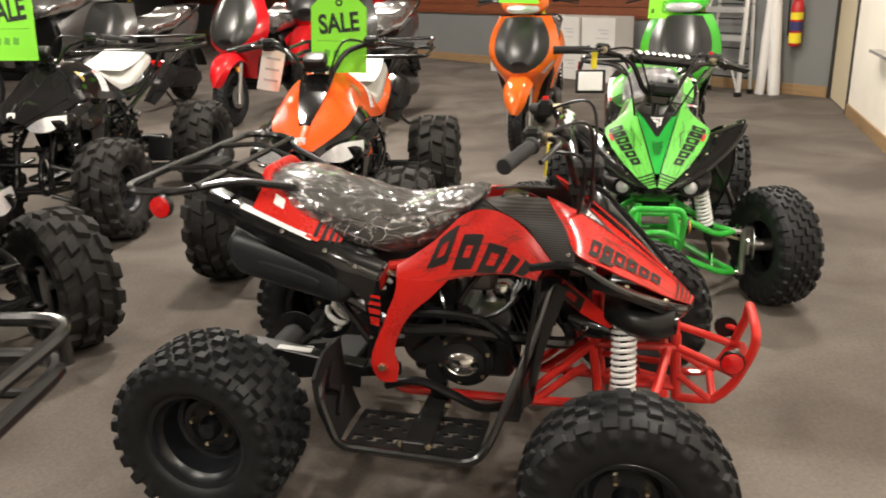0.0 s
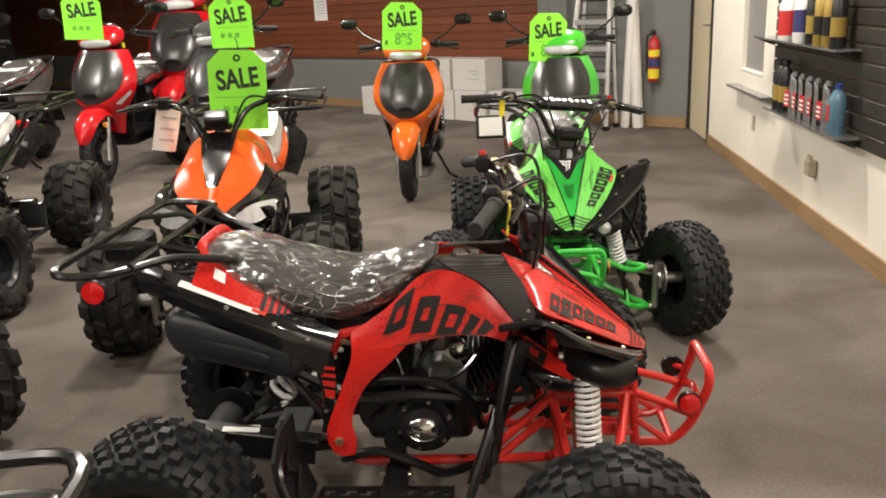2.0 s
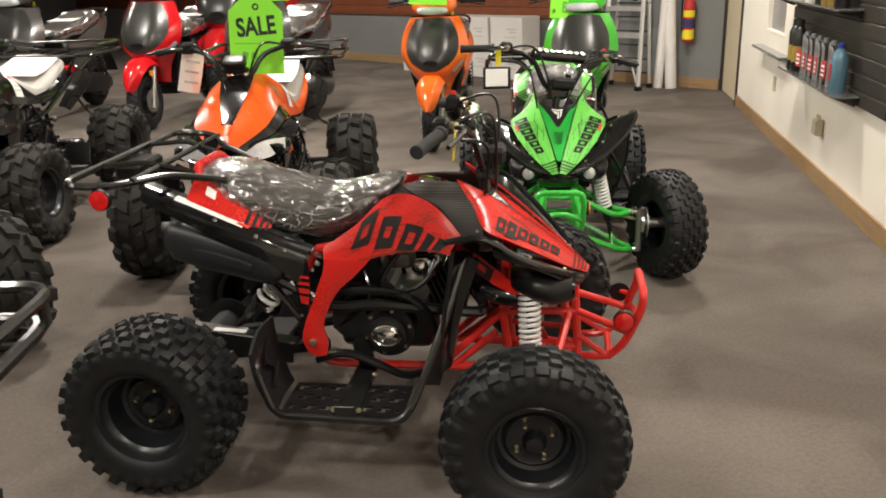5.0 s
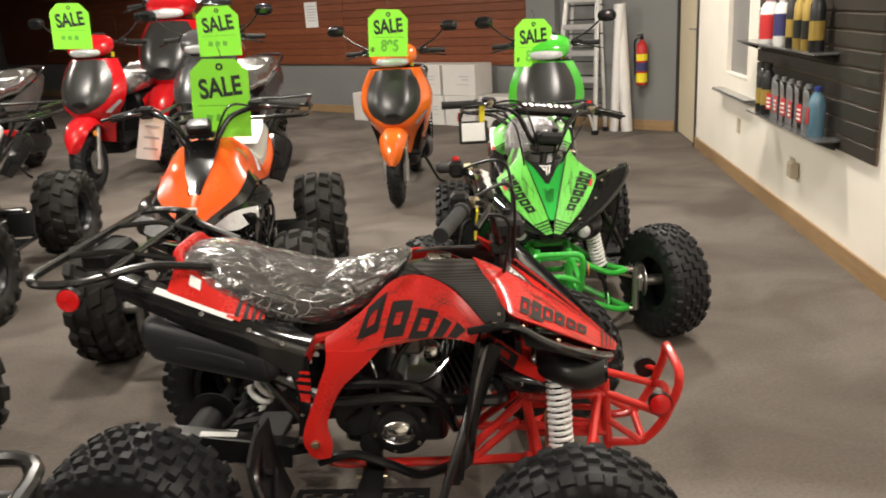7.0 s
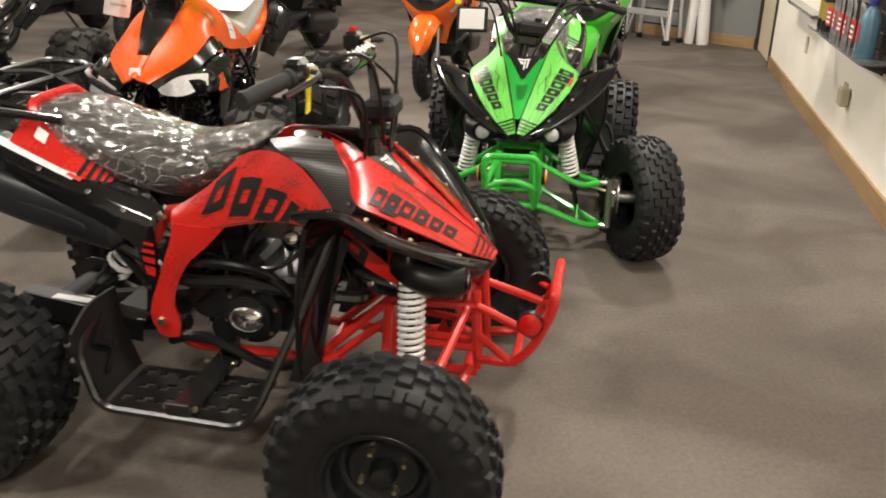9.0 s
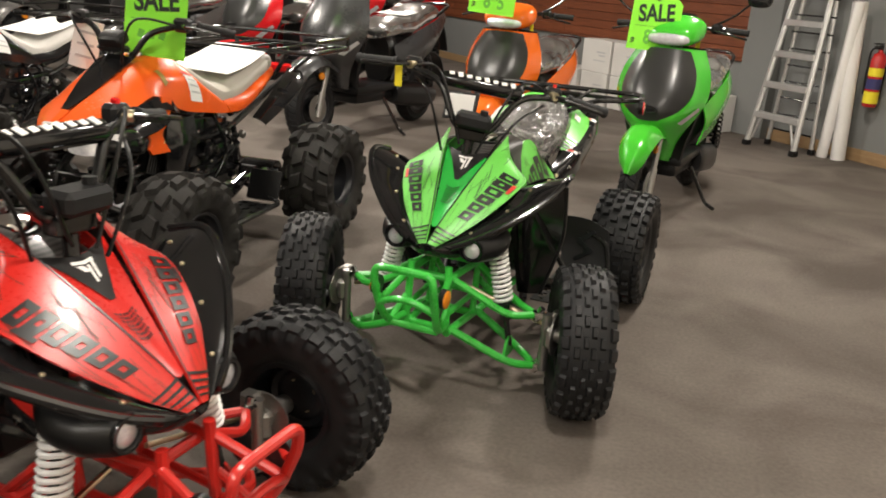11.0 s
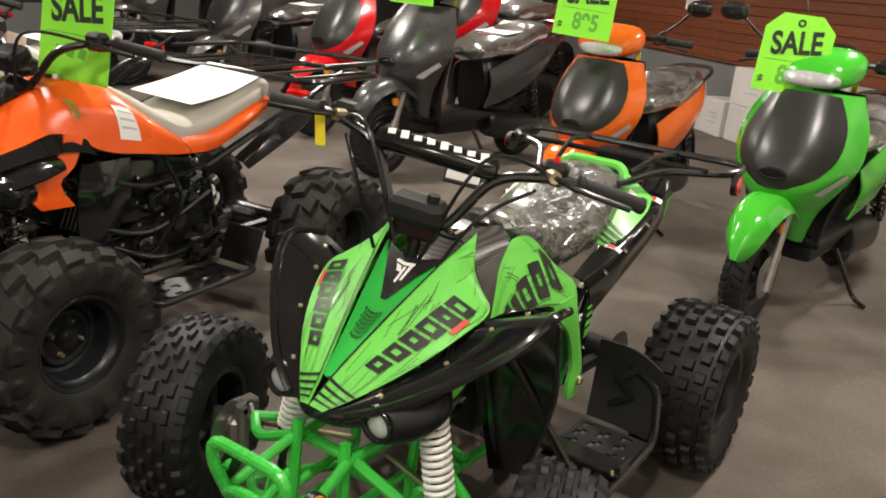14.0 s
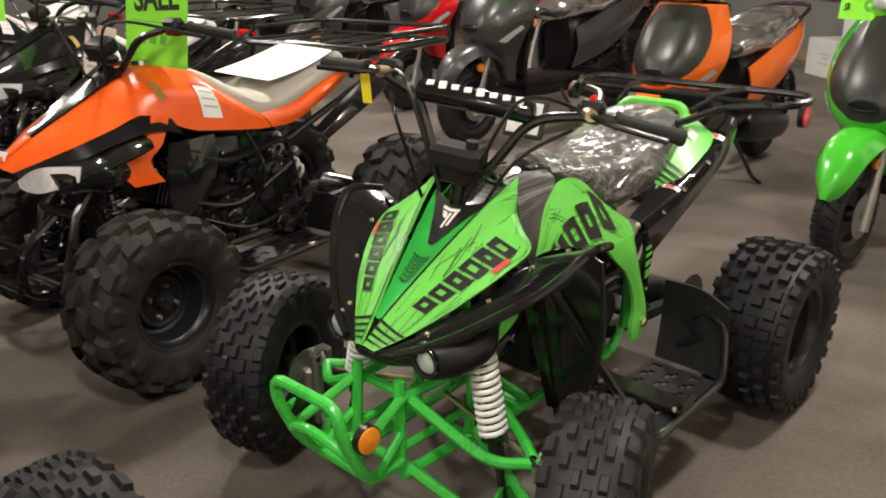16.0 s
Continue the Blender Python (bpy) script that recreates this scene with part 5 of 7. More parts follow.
        GD = Panel([[(0.405, s * 0.175, 0.655), (0.385, s * 0.235, 0.700), (0.365, s * 0.290, 0.715), (0.345, s * 0.338, 0.690)],
                    [(0.380, s * 0.165, 0.575), (0.350, s * 0.225, 0.605), (0.335, s * 0.290, 0.605), (0.330, s * 0.340, 0.590)],
                    [(0.355, s * 0.165, 0.480), (0.320, s * 0.225, 0.490), (0.312, s * 0.285, 0.490), (0.315, s * 0.335, 0.500)],
                    [(0.330, s * 0.175, 0.380), (0.300, s * 0.220, 0.370), (0.292, s * 0.260, 0.370), (0.298, s * 0.305, 0.390)],
                    [(0.310, s * 0.190, 0.270), (0.285, s * 0.215, 0.260), (0.278, s * 0.240, 0.262), (0.282, s * 0.265, 0.270)]])
        gd = part("splash_guard", GD.geo(12, 8, 0.006, out=s), BLACK_GLOSS, q, "black plastic splash guard")
        part("guard_rim", tube([GD.at(t, 1.0) for t in np.linspace(0, 1, 13)], 0.006, 6), BLACK_MATT, gd)
        part("front_skirt", Panel([[tuple(F.at(t, 0.98)) for t in (0.25, 0.45, 0.65, 0.8, 0.95)], [(0.46, s * 0.335, 0.675), (0.53, s * 0.295, 0.64), (0.615, s * 0.210, 0.575), (0.655, s * 0.145, 0.53), (0.69, s * 0.07, 0.505)]]).geo(3, 12, 0.005, out=-s), BLACK_MATT, q, "black plastic skirt")
        for t, v in ((0.12, 0.5), (0.28, 0.3), (0.5, 0.35), (0.75, 0.4)):
            part("bolt", bolt(F.at(t, v), F.normal(t, v) * (1 if F.normal(t, v)[2] > 0 else -1), 0.006, 0.005), BRASS, q)
        hl = part("lamp_housing", loft([(0.49, 0.545, 0.05, 0.025), (0.55, 0.535, 0.088, 0.045), (0.61, 0.520, 0.080, 0.047), (0.648, 0.517, 0.056, 0.043), (0.668, 0.517, 0.040, 0.038)], 22, y0=s * 0.135), BLACK_MATT, q)
        part("lamp_ring", revolve([(0.66, 0.038), (0.676, 0.037), (0.676, 0.030), (0.662, 0.029)], 24, "x"), BLACK_GLOSS, hl, m=pose(0, s * 0.135, 0.517))
        part("headlamp", revolve([(0.660, 0.029), (0.668, 0.027), (0.673, 0.016), (0.674, 0.001)], 22, "x"), LENS, hl, "round clear headlamp", m=pose(0, s * 0.135, 0.517))
        RF = Panel([[(-0.100, s * 0.150, 0.640), (-0.118, s * 0.190, 0.612), (-0.135, s * 0.195, 0.525)],
                    [(-0.200, s * 0.155, 0.690), (-0.215, s * 0.212, 0.678), (-0.205, s * 0.222, 0.600)],
                    [(-0.300, s * 0.160, 0.730), (-0.310, s * 0.222, 0.722), (-0.300, s * 0.232, 0.655)],
                    [(-0.460, s * 0.155, 0.795), (-0.460, s * 0.224, 0.788), (-0.450, s * 0.236, 0.732)],
                    [(-0.600, s * 0.130, 0.838), (-0.602, s * 0.190, 0.828), (-0.600, s * 0.202, 0.792)]])
        rf = part("rear_fender", RF.geo(14, 8, 0.006, out=-s), BLACK_GLOSS, q, "glossy black rear fender")
        if s < 0:
            part("label_strip", RF.patch([(0.46, 0.30), (0.80, 0.26), (0.80, 0.46), (0.46, 0.46)], 0.003, out=-s, n=8), PAPER, rf, "long white printed label")
            part("label_mark", RF.patch([(0.42, 0.34), (0.50, 0.33), (0.50, 0.42), (0.42, 0.43)], 0.004, out=-s, n=3), DECAL_RED, rf)
        else:
            for u0 in (0.29, 0.74):
                part("label_strip", RF.patch([(u0, 0.16), (u0 + 0.035, 0.16), (u0 + 0.035, 0.50), (u0, 0.50)], 0.003, out=-s, n=3), PAPER, rf, "short white warning label")
                part("label_mark", RF.patch([(u0 + 0.004, 0.20), (u0 + 0.03, 0.20), (u0 + 0.03, 0.36), (u0 + 0.004, 0.36)], 0.004, out=-s, n=2), DECAL_RED, rf)
        for t in (0.15, 0.35, 0.6):
            part("bolt", bolt(RF.at(t, 0.55), (0, s, 1), 0.008), CHROME, q)
        T = Panel([[(-0.225, s * 0.148, 0.705), (-0.225, s * 0.186, 0.692)], [(-0.30, s * 0.140, 0.762), (-0.305, s * 0.204, 0.730)], [(-0.395, s * 0.125, 0.830), (-0.405, s * 0.208, 0.772)], [(-0.455, s * 0.108, 0.862), (-0.462, s * 0.196, 0.800)]])
        tp = part("tail_panel", T.geo(12, 5, 0.006, out=-s), body, q)
        for i in range(4):
            part("stripe", T.patch([(0.05 + 0.07 * i, 0.0), (0.085 + 0.07 * i, 0.0), (0.075 + 0.07 * i, 1), (0.04 + 0.07 * i, 1)], out=-s), DECAL_BLACK, tp)
        part("sticker", T.patch([(0.62, 0.3), (0.74, 0.3), (0.72, 0.55), (0.60, 0.55)], out=-s), PAPER, tp)
    part("tail_arch", tube(rounded([(-0.43, -0.12, 0.79), (-0.465, -0.10, 0.872), (-0.465, 0.10, 0.872), (-0.43, 0.12, 0.79)], 0.04), 0.014), body, q)
    C = Panel([[(0.385, -0.092, 0.782), (0.418, 0, 0.768), (0.385, 0.092, 0.782)], [(0.470, -0.066, 0.728), (0.490, 0, 0.706), (0.470, 0.066, 0.728)], [(0.560, -0.040, 0.662), (0.574, 0, 0.645), (0.560, 0.040, 0.662)], [(0.670, -0.010, 0.578), (0.674, 0, 0.575), (0.670, 0.010, 0.578)]])
    ci = part("nose_centre", C.geo(20, 10, 0.005, out=1), deep, q)
    part("emblem_plate", C.patch([(0.01, 0.06), (0.40, 0.44), (0.40, 0.56), (0.01, 0.94)], out=1, n=8), DECAL_BLACK, ci, "glossy black badge panel")
    for a, b, c, d, k in ((0.12, 0.38, 0.17, 0.46, 0.05), (0.12, 0.50, 0.25, 0.54, -0.02), (0.10, 0.57, 0.23, 0.61, -0.02), (0.08, 0.36, 0.11, 0.62, 0)):
        part("emblem", C.patch([(a, b), (c, b + k), (c, d + k), (a, d)], 0.004, out=1, n=2), DECAL_WHITE, ci, "small white badge")
    part("vent", Geo().join(*[C.patch([(0.52 + 0.032 * i, 0.30 + 0.07 * j + 0.03 * (i % 2)), (0.54 + 0.032 * i, 0.30 + 0.07 * j + 0.03 * (i % 2)), (0.54 + 0.032 * i, 0.34 + 0.07 * j + 0.03 * (i % 2)), (0.52 + 0.032 * i, 0.34 + 0.07 * j + 0.03 * (i % 2))], out=1, n=1) for i in range(7) for j in range(6)]), DECAL_BLACK, ci, "pierced vent mesh")
    part("chin", loft([(0.50, 0.52, 0.10, 0.05), (0.60, 0.505, 0.12, 0.045), (0.68, 0.505, 0.07, 0.03), (0.72, 0.515, 0.02, 0.010)], 20), BLACK_GLOSS, q)
    # seat
    seat_secs = [(-0.47, 0.800, 0.05, 0.016), (-0.455, 0.795, 0.11, 0.055), (-0.36, 0.772, 0.138, 0.080), (-0.22, 0.738, 0.138, 0.074), (-0.08, 0.71, 0.12, 0.068), (0.03, 0.745, 0.095, 0.05, 12), (0.12, 0.795, 0.06, 0.022, 14), (0.155, 0.812, 0.03, 0.006, 14)]
    st = part("seat", loft(seat_secs, 22), SEAT_BLACK, q, "black vinyl seat under loose clear film")
    if film:
        gl = loft([(a, b + 0.004, c + 0.012, d + 0.010, *e) for a, b, c, d, *e in seat_secs], 40, n=11)
        gl.v = [tuple(Vector(p) + Vector(noise.noise_vector(Vector((p[0] * 9, p[1] * 16, p[2] * 16)))) * 0.008 + Vector(noise.noise_vector(Vector((p[0] * 30, p[1] * 45, p[2] * 45)))) * 0.0035) for p in gl.v]
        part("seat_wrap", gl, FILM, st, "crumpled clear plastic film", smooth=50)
    # rack and tail lamps
    rk = Geo()
    rk.join(tube(rounded([(-0.36, 0.13, 0.84), (-0.50, 0.20, 0.875), (-0.60, 0.36, 0.88), (-0.70, 0.375, 0.885), (-0.74, 0.34, 0.89), (-0.74, -0.34, 0.89), (-0.70, -0.375, 0.885), (-0.60, -0.36, 0.88), (-0.50, -0.20, 0.875), (-0.36, -0.13, 0.84)], 0.05), 0.011))
    for y in (-0.15, 0.15):
        rk.join(tube(rounded([(-0.46, y * 0.8, 0.86), (-0.60, y, 0.90), (-0.74, y, 0.89)], 0.03), 0.008))
    rk.join(rod((-0.56, -0.31, 0.885), (-0.56, 0.31, 0.885), 0.009))
    part("rear_rack", rk, BLACK_STEEL, q, "black tube rear rack")
    for s in (-1, 1):
        b = part("tail_lamp_cup", Geo().join(rod((-0.62, s * 0.372, 0.85), (-0.62, s * 0.388, 0.85), 0.03, 18), rod((-0.62, s * 0.372, 0.85), (-0.62, s * 0.365, 0.885), 0.006)), BLACK_MATT, q)
        part("reflector", revolve([(0, 0.028), (0.005, 0.027), (0.009, 0.001)], 20), LENS_RED, b, "round red reflector", m=pose(-0.62, s * 0.387, 0.85) @ Matrix.Rotation(0 if s > 0 else math.pi, 4, "Z"))
    part("tail_box", rbox(0.08, 0.18, 0.05, 0.01, (-0.70, 0, 0.85)), BLACK_MATT, q)
    # bars, turned about the stem
    bars = part("steering_stem", Geo().join(rod((0.025, 0, -0.44), (-0.005, 0, 0.02), 0.017), rbox(0.05, 0.10, 0.04, 0.006, (0, 0, -0.005))), BLACK_STEEL, q, m=Matrix.Translation((0.405, 0, 0.84)) @ Matrix.Rotation(radians(steer), 4, Vector((-0.40, 0, 0.917))))
    first = set(bpy.data.objects)
    grip_bar(bars, [(0.255, -0.435, 0.980), (0.312, -0.27, 1.004), (0.370, -0.135, 0.985), (0.405, -0.055, 0.84), (0.405, 0.055, 0.84), (0.370, 0.135, 0.985), (0.312, 0.27, 1.004), (0.255, 0.435, 0.980)], 0.0115, [((0.303, -0.30, 1.0), (0.252, -0.445, 0.979)), ((0.303, 0.30, 1.0), (0.252, 0.445, 0.979))])
    part("bar_pad", tube([(0.365, y, 0.995) for y in (-0.138, -0.134, -0.12, 0.12, 0.134, 0.138)], [0.016, 0.023, 0.026, 0.026, 0.023, 0.016], 14), BLACK_GLOSS, bars, "black handlebar pad")
    for i in range(8):
        part("emblem_block", rbox(0.016 if i % 3 else 0.024, 0.017, 0.002, 0, m=pose(0.365, 0.105 - 0.030 * i, 0.995, 0, 28, 0) @ pose(0, 0, 0.0262, 0, 0, 14)), DECAL_WHITE, bars, "white block")
    part("key_box", Geo().join(rbox(0.08, 0.12, 0.05, 0.012, (0.43, 0, 0.885)), rod((0.43, 0.03, 0.90), (0.43, 0.03, 0.925), 0.014)), FOOT_BLACK, bars)
    for s in (-1, 1):
        part("switch_box", rbox(0.045, 0.06, 0.05, 0.01, (0.30, s * 0.245, 1.008)), BLACK_MATT, bars)
        part("brake_lever", tube(spline([(0.33, s * 0.25, 1.008), (0.365, s * 0.30, 1.005), (0.33, s * 0.42, 0.985)], 5), 0.0065), BLACK_STEEL, bars)
        part("lever_clamp", rod((0.31, s * 0.235, 1.008), (0.34, s * 0.255, 1.008), 0.014), BRASS, bars)
    part("kill_switch", rbox(0.02, 0.014, 0.014, 0.003, (0.30, 0.245, 1.037)), LENS_RED, bars, "red stop switch")
    for i, (a, b, c) in enumerate([((0.31, -0.24, 1.005), (0.43, -0.14, 1.02), (0.44, -0.03, 0.80)), ((0.31, 0.24, 1.005), (0.44, 0.12, 1.03), (0.44, 0.03, 0.78)), ((0.34, -0.22, 0.97), (0.42, -0.16, 0.93), (0.40, -0.08, 0.74)), ((0.34, 0.22, 0.97), (0.44, 0.13, 0.90), (0.43, 0.05, 0.72))]):
        part("cable", tube(spline([a, b, c], 8), 0.0045, 6), BLACK_MATT, bars)
    part("key_tag", rbox(0.005, 0.025, 0.075, 0.002, m=pose(0.335, -0.285, 0.962, 8, 6, 0)), YELLOW, bars, "yellow plastic key tag")
    for o in set(bpy.data.objects) - first:
        if o.parent == bars:
            o.matrix_basis = pose(-0.405, 0, -0.84) @ o.matrix_basis
    return q


RED_QUAD = sport_quad(pose(0.059, 2.359, 0, 0, 0, -10), "red sport quad bike with film-wrapped black seat and red bumper", RED, RED, RED_STEEL, LENS_RED, SCRATCH, "quad bikes on show", steer=4)
GREEN_QUAD = sport_quad(pose(0.972, 4.09, 0, 0, 0, -98), "lime green and black sport quad bike with green bumper tubes", GREEN, GREEN_DEEP, GREEN_STEEL, LENS_AMBER, SCRATCH, "quad bikes on show", steer=21, track=(0.49, 0.52, 0.40, 0.42))

cd = part("card_holder", rbox(0.012, 0.15, 0.12, 0.006), BLACK_MATT, GREEN_QUAD, m=pose(-0.25, -0.31, 0.82, 0, -20, 0))
part("card", rbox(0.004, 0.12, 0.095, 0.002, (0.008, 0, 0)), PAPER, cd, "white printed card")


# ---------------------------------------------------------------- utility quad
def utility_quad(m, label, body, seat_mat, group, insert=BLACK_GLOSS, slip=True, right_front=(0.63, 0.405)):
    q = thing("quad_bike", m, label, "quad bike", group)
    FX, RX, FT, RT, R = 0.63, -0.66, 0.405, 0.41, 0.285
    for s in (-1, 1):
        fx, ft = (FX, FT) if s > 0 else right_front
        wheel(q, (fx, s * ft, R), R, 0.215, s, "mud", RUBBER_DUSTY, spin=0.4 * s, rim=0.135)
        wheel(q, (RX, s * RT, R), R, 0.26, s, "mud", RUBBER_DUSTY, spin=0.2, rim=0.135)
    fr = Geo()
    for s in (-1, 1):
        fr.join(tube(rounded([(-0.30, s * 0.14, 0.32), (-0.22, s * 0.13, 0.26), (0.40, s * 0.12, 0.26), (0.76, s * 0.10, 0.30)], 0.05), 0.018))
        fr.join(tube([(0.76, s * 0.10, 0.30), (0.68, s * 0.10, 0.52), (0.42, s * 0.06, 0.78)], 0.016), tube([(0.40, s * 0.12, 0.26), (0.50, s * 0.10, 0.50)], 0.014))
        fr.join(tube([(-0.28, s * 0.14, 0.30), (-0.22, s * 0.13, 0.60), (0.40, s * 0.07, 0.74)], 0.016), tube([(-0.22, s * 0.13, 0.60), (-0.72, s * 0.14, 0.78)], 0.015))
    for x, z in ((0.76, 0.30), (0.68, 0.52), (0.42, 0.26)):
        fr.join(rod((x, -0.11, z), (x, 0.11, z), 0.014))
    part("frame", fr, BLACK_STEEL, q)
    sw = Geo().join(rod((RX, -RT, R), (RX, RT, R), 0.022), rod((RX, -0.13, R), (RX, 0.13, R), 0.055, 18))
    for s in (-1, 1):
        sw.join(tube([(-0.16, s * 0.11, 0.30), (RX, s * 0.10, R)], 0.025))
    part("swing_arm", sw, BLACK_STEEL, q)
    for s in (-1, 1):
        j = (0.63, s * 0.32, 0.20)
        part("lower_arm", Geo().join(tube(rounded([(0.76, s * 0.10, 0.28), (0.70, s * 0.22, 0.22), j], 0.05), 0.015), tube(rounded([(0.50, s * 0.11, 0.27), (0.55, s * 0.22, 0.22), j], 0.05), 0.015)), BLACK_STEEL, q)
        part("upper_arm", Geo().join(tube([(0.72, s * 0.10, 0.44), (0.63, s * 0.32, 0.34)], 0.012), tube([(0.54, s * 0.10, 0.44), (0.63, s * 0.32, 0.34)], 0.012)), BLACK_STEEL, q)
        part("knuckle", Geo().join(rod((0.63, s * 0.33, 0.17), (0.63, s * 0.33, 0.36), 0.018), rod((0.63, s * 0.33, R), (0.63, s * 0.40, R), 0.028, 16)), ALLOY, q)
        shock(q, (0.58, s * 0.14, 0.66), (0.62, s * 0.25, 0.24), 0.03, 10, BLACK_STEEL)
    shock(q, (-0.22, 0, 0.64), (-0.44, 0, 0.34), 0.036, 7, SPRING_WHITE, 0.008)
    engine(q, 0.08, 0.38, BLACK_GLOSS)
    part("muffler", tube([(-0.24, -0.20, 0.55), (-0.30, -0.21, 0.57), (-0.70, -0.25, 0.70), (-0.74, -0.25, 0.71)], [0.03, 0.065, 0.065, 0.03], 18), BLACK_STEEL, q)
    part("exhaust_pipe", tube(spline([(0.38, -0.02, 0.48), (0.42, -0.14, 0.42), (0.10, -0.19, 0.40), (-0.15, -0.19, 0.48), (-0.26, -0.20, 0.56)], 6), 0.018), ALLOY, q)
    for s in (-1, 1):
        part("side_casing", Panel([[(0.34, s * 0.16, 0.70), (0.38, s * 0.18, 0.58), (0.36, s * 0.16, 0.44)], [(0.26, s * 0.17, 0.70), (0.28, s * 0.20, 0.58), (0.28, s * 0.17, 0.42)], [(0.16, s * 0.17, 0.70), (0.18, s * 0.19, 0.58), (0.22, s * 0.17, 0.46)]]).geo(8, 8, 0.01, out=-s), BLACK_GLOSS, q)
        # added black blocks that darken the engine bay and hide the floor behind
        part("filler_panel", rbox(0.34, 0.03, 0.22, 0.012, m=pose(0.04, s * 0.135, 0.56, 0, -6, 0), seg=2), BLACK_GLOSS, q)
        part("engine_filler", rbox(0.20, 0.05, 0.16, 0.02, (-0.14, s * 0.13, 0.46), seg=2), BLACK_GLOSS, q)
        part("filler_plate", rbox(0.28, 0.02, 0.14, 0.01, (0.16, s * 0.15, 0.36), seg=2), BLACK_GLOSS, q)
        for i, (a0, a1, a2) in enumerate((((0.34, 0.50), (0.10, 0.43), (-0.20, 0.52)), ((0.30, 0.66), (0.12, 0.60), (-0.16, 0.62)), ((0.24, 0.40), (0.05, 0.33), (-0.26, 0.36)), ((0.02, 0.70), (-0.02, 0.52), (0.06, 0.36)))):
            part("hose", tube(spline([(a0[0], s * 0.165, a0[1]), (a1[0], s * (0.185 + 0.01 * i), a1[1]), (a2[0], s * 0.17, a2[1])], 7), 0.011 - 0.001 * i), BLACK_GLOSS, q)
        # invented boxes strewn at random to give the dark engine side its glints
        rnd = random.Random(11 + s)
        for i in range(22):
            bx, bz = rnd.uniform(-0.26, 0.32), rnd.uniform(0.30, 0.68)
            part("bracket", rbox(rnd.uniform(0.02, 0.07), 0.03, rnd.uniform(0.015, 0.05), 0.005, m=pose(bx, s * rnd.uniform(0.155, 0.185), bz, rnd.uniform(-25, 25), rnd.uniform(-60, 60), rnd.uniform(-20, 20))), rnd.choice((BLACK_GLOSS, BLACK_GLOSS, ENGINE_BLACK, BLACK_STEEL, ALLOY if i < 3 else BLACK_GLOSS)), q)
        for bx, bz in ((0.12, 0.62), (-0.05, 0.60), (0.20, 0.40), (-0.16, 0.52), (0.02, 0.47)):
            part("bolt", bolt((bx, s * 0.158, bz), (0, s, 0), 0.008), CHROME, q)
        part("foot_plate", pierced(-0.20, 0.24, s * 0.185, s * 0.362, 0.238, 26, 12, 0.014), BLACK_MATT, q, "pierced black foot plate")
        part("heel_guard", rbox(0.018, 0.17, 0.15, 0.012, m=pose(-0.27, s * 0.27, 0.31, 0, -22, 0), seg=2), BLACK_MATT, q)
        part("nerf_bar", tube(rounded([(-0.28, s * 0.16, 0.30), (-0.24, s * 0.37, 0.24), (0.24, s * 0.37, 0.24), (0.34, s * 0.16, 0.32)], 0.04), 0.013), BLACK_STEEL, q)
        P = Panel([[(0.850, s * 0.008, 0.712), (0.845, s * 0.030, 0.702), (0.830, s * 0.052, 0.690)],
                   [(0.710, s * 0.028, 0.790), (0.700, s * 0.095, 0.775), (0.685, s * 0.155, 0.752)],
                   [(0.570, s * 0.055, 0.865), (0.560, s * 0.120, 0.840), (0.555, s * 0.182, 0.790)],
                   [(0.440, s * 0.075, 0.925), (0.430, s * 0.140, 0.885), (0.430, s * 0.185, 0.815)],
                   [(0.300, s * 0.085, 0.945), (0.280, s * 0.170, 0.870), (0.280, s * 0.195, 0.740)],
                   [(0.200, s * 0.095, 0.935), (0.140, s * 0.178, 0.835), (0.120, s * 0.197, 0.710)],
                   [(0.085, s * 0.140, 0.840), (0.030, s * 0.186, 0.770), (-0.020, s * 0.195, 0.688)],
                   [(-0.050, s * 0.178, 0.740), (-0.070, s * 0.190, 0.715), (-0.090, s * 0.195, 0.682)]])
        b = part("body_panel", P.geo(20, 10, 0.006, out=-s), body, q)
        st = part("price_sticker", P.patch([(0.628, 0.36), (0.705, 0.36), (0.705, 0.80), (0.628, 0.80)], 0.003, out=-s), PAPER, b, "white sticker with a red edge")
        part("sticker_edge", P.patch([(0.628, 0.36), (0.705, 0.36), (0.705, 0.41), (0.628, 0.41)], 0.004, out=-s), DECAL_RED, st)
        for i in range(3):
            part("sticker_print", P.patch([(0.638, 0.48 + 0.09 * i), (0.695, 0.48 + 0.09 * i), (0.695, 0.505 + 0.09 * i), (0.638, 0.505 + 0.09 * i)], 0.004, out=-s, n=2), INK, st)
        part("badge", P.patch([(0.478, 0.38), (0.502, 0.36), (0.512, 0.62), (0.492, 0.70)], 0.003, out=-s), GOLD, b, "small bronze badge")
        T = Panel([[(-0.05, s * 0.180, 0.740), (-0.075, s * 0.193, 0.712), (-0.095, s * 0.196, 0.682)], [(-0.21, s * 0.182, 0.752), (-0.21, s * 0.204, 0.718), (-0.21, s * 0.198, 0.684)], [(-0.36, s * 0.178, 0.805), (-0.36, s * 0.208, 0.772), (-0.36, s * 0.198, 0.738)], [(-0.52, s * 0.150, 0.870), (-0.53, s * 0.180, 0.835), (-0.53, s * 0.170, 0.800)]])
        part("tail_panel", T.geo(12, 5, 0.006, out=-s), body, q)
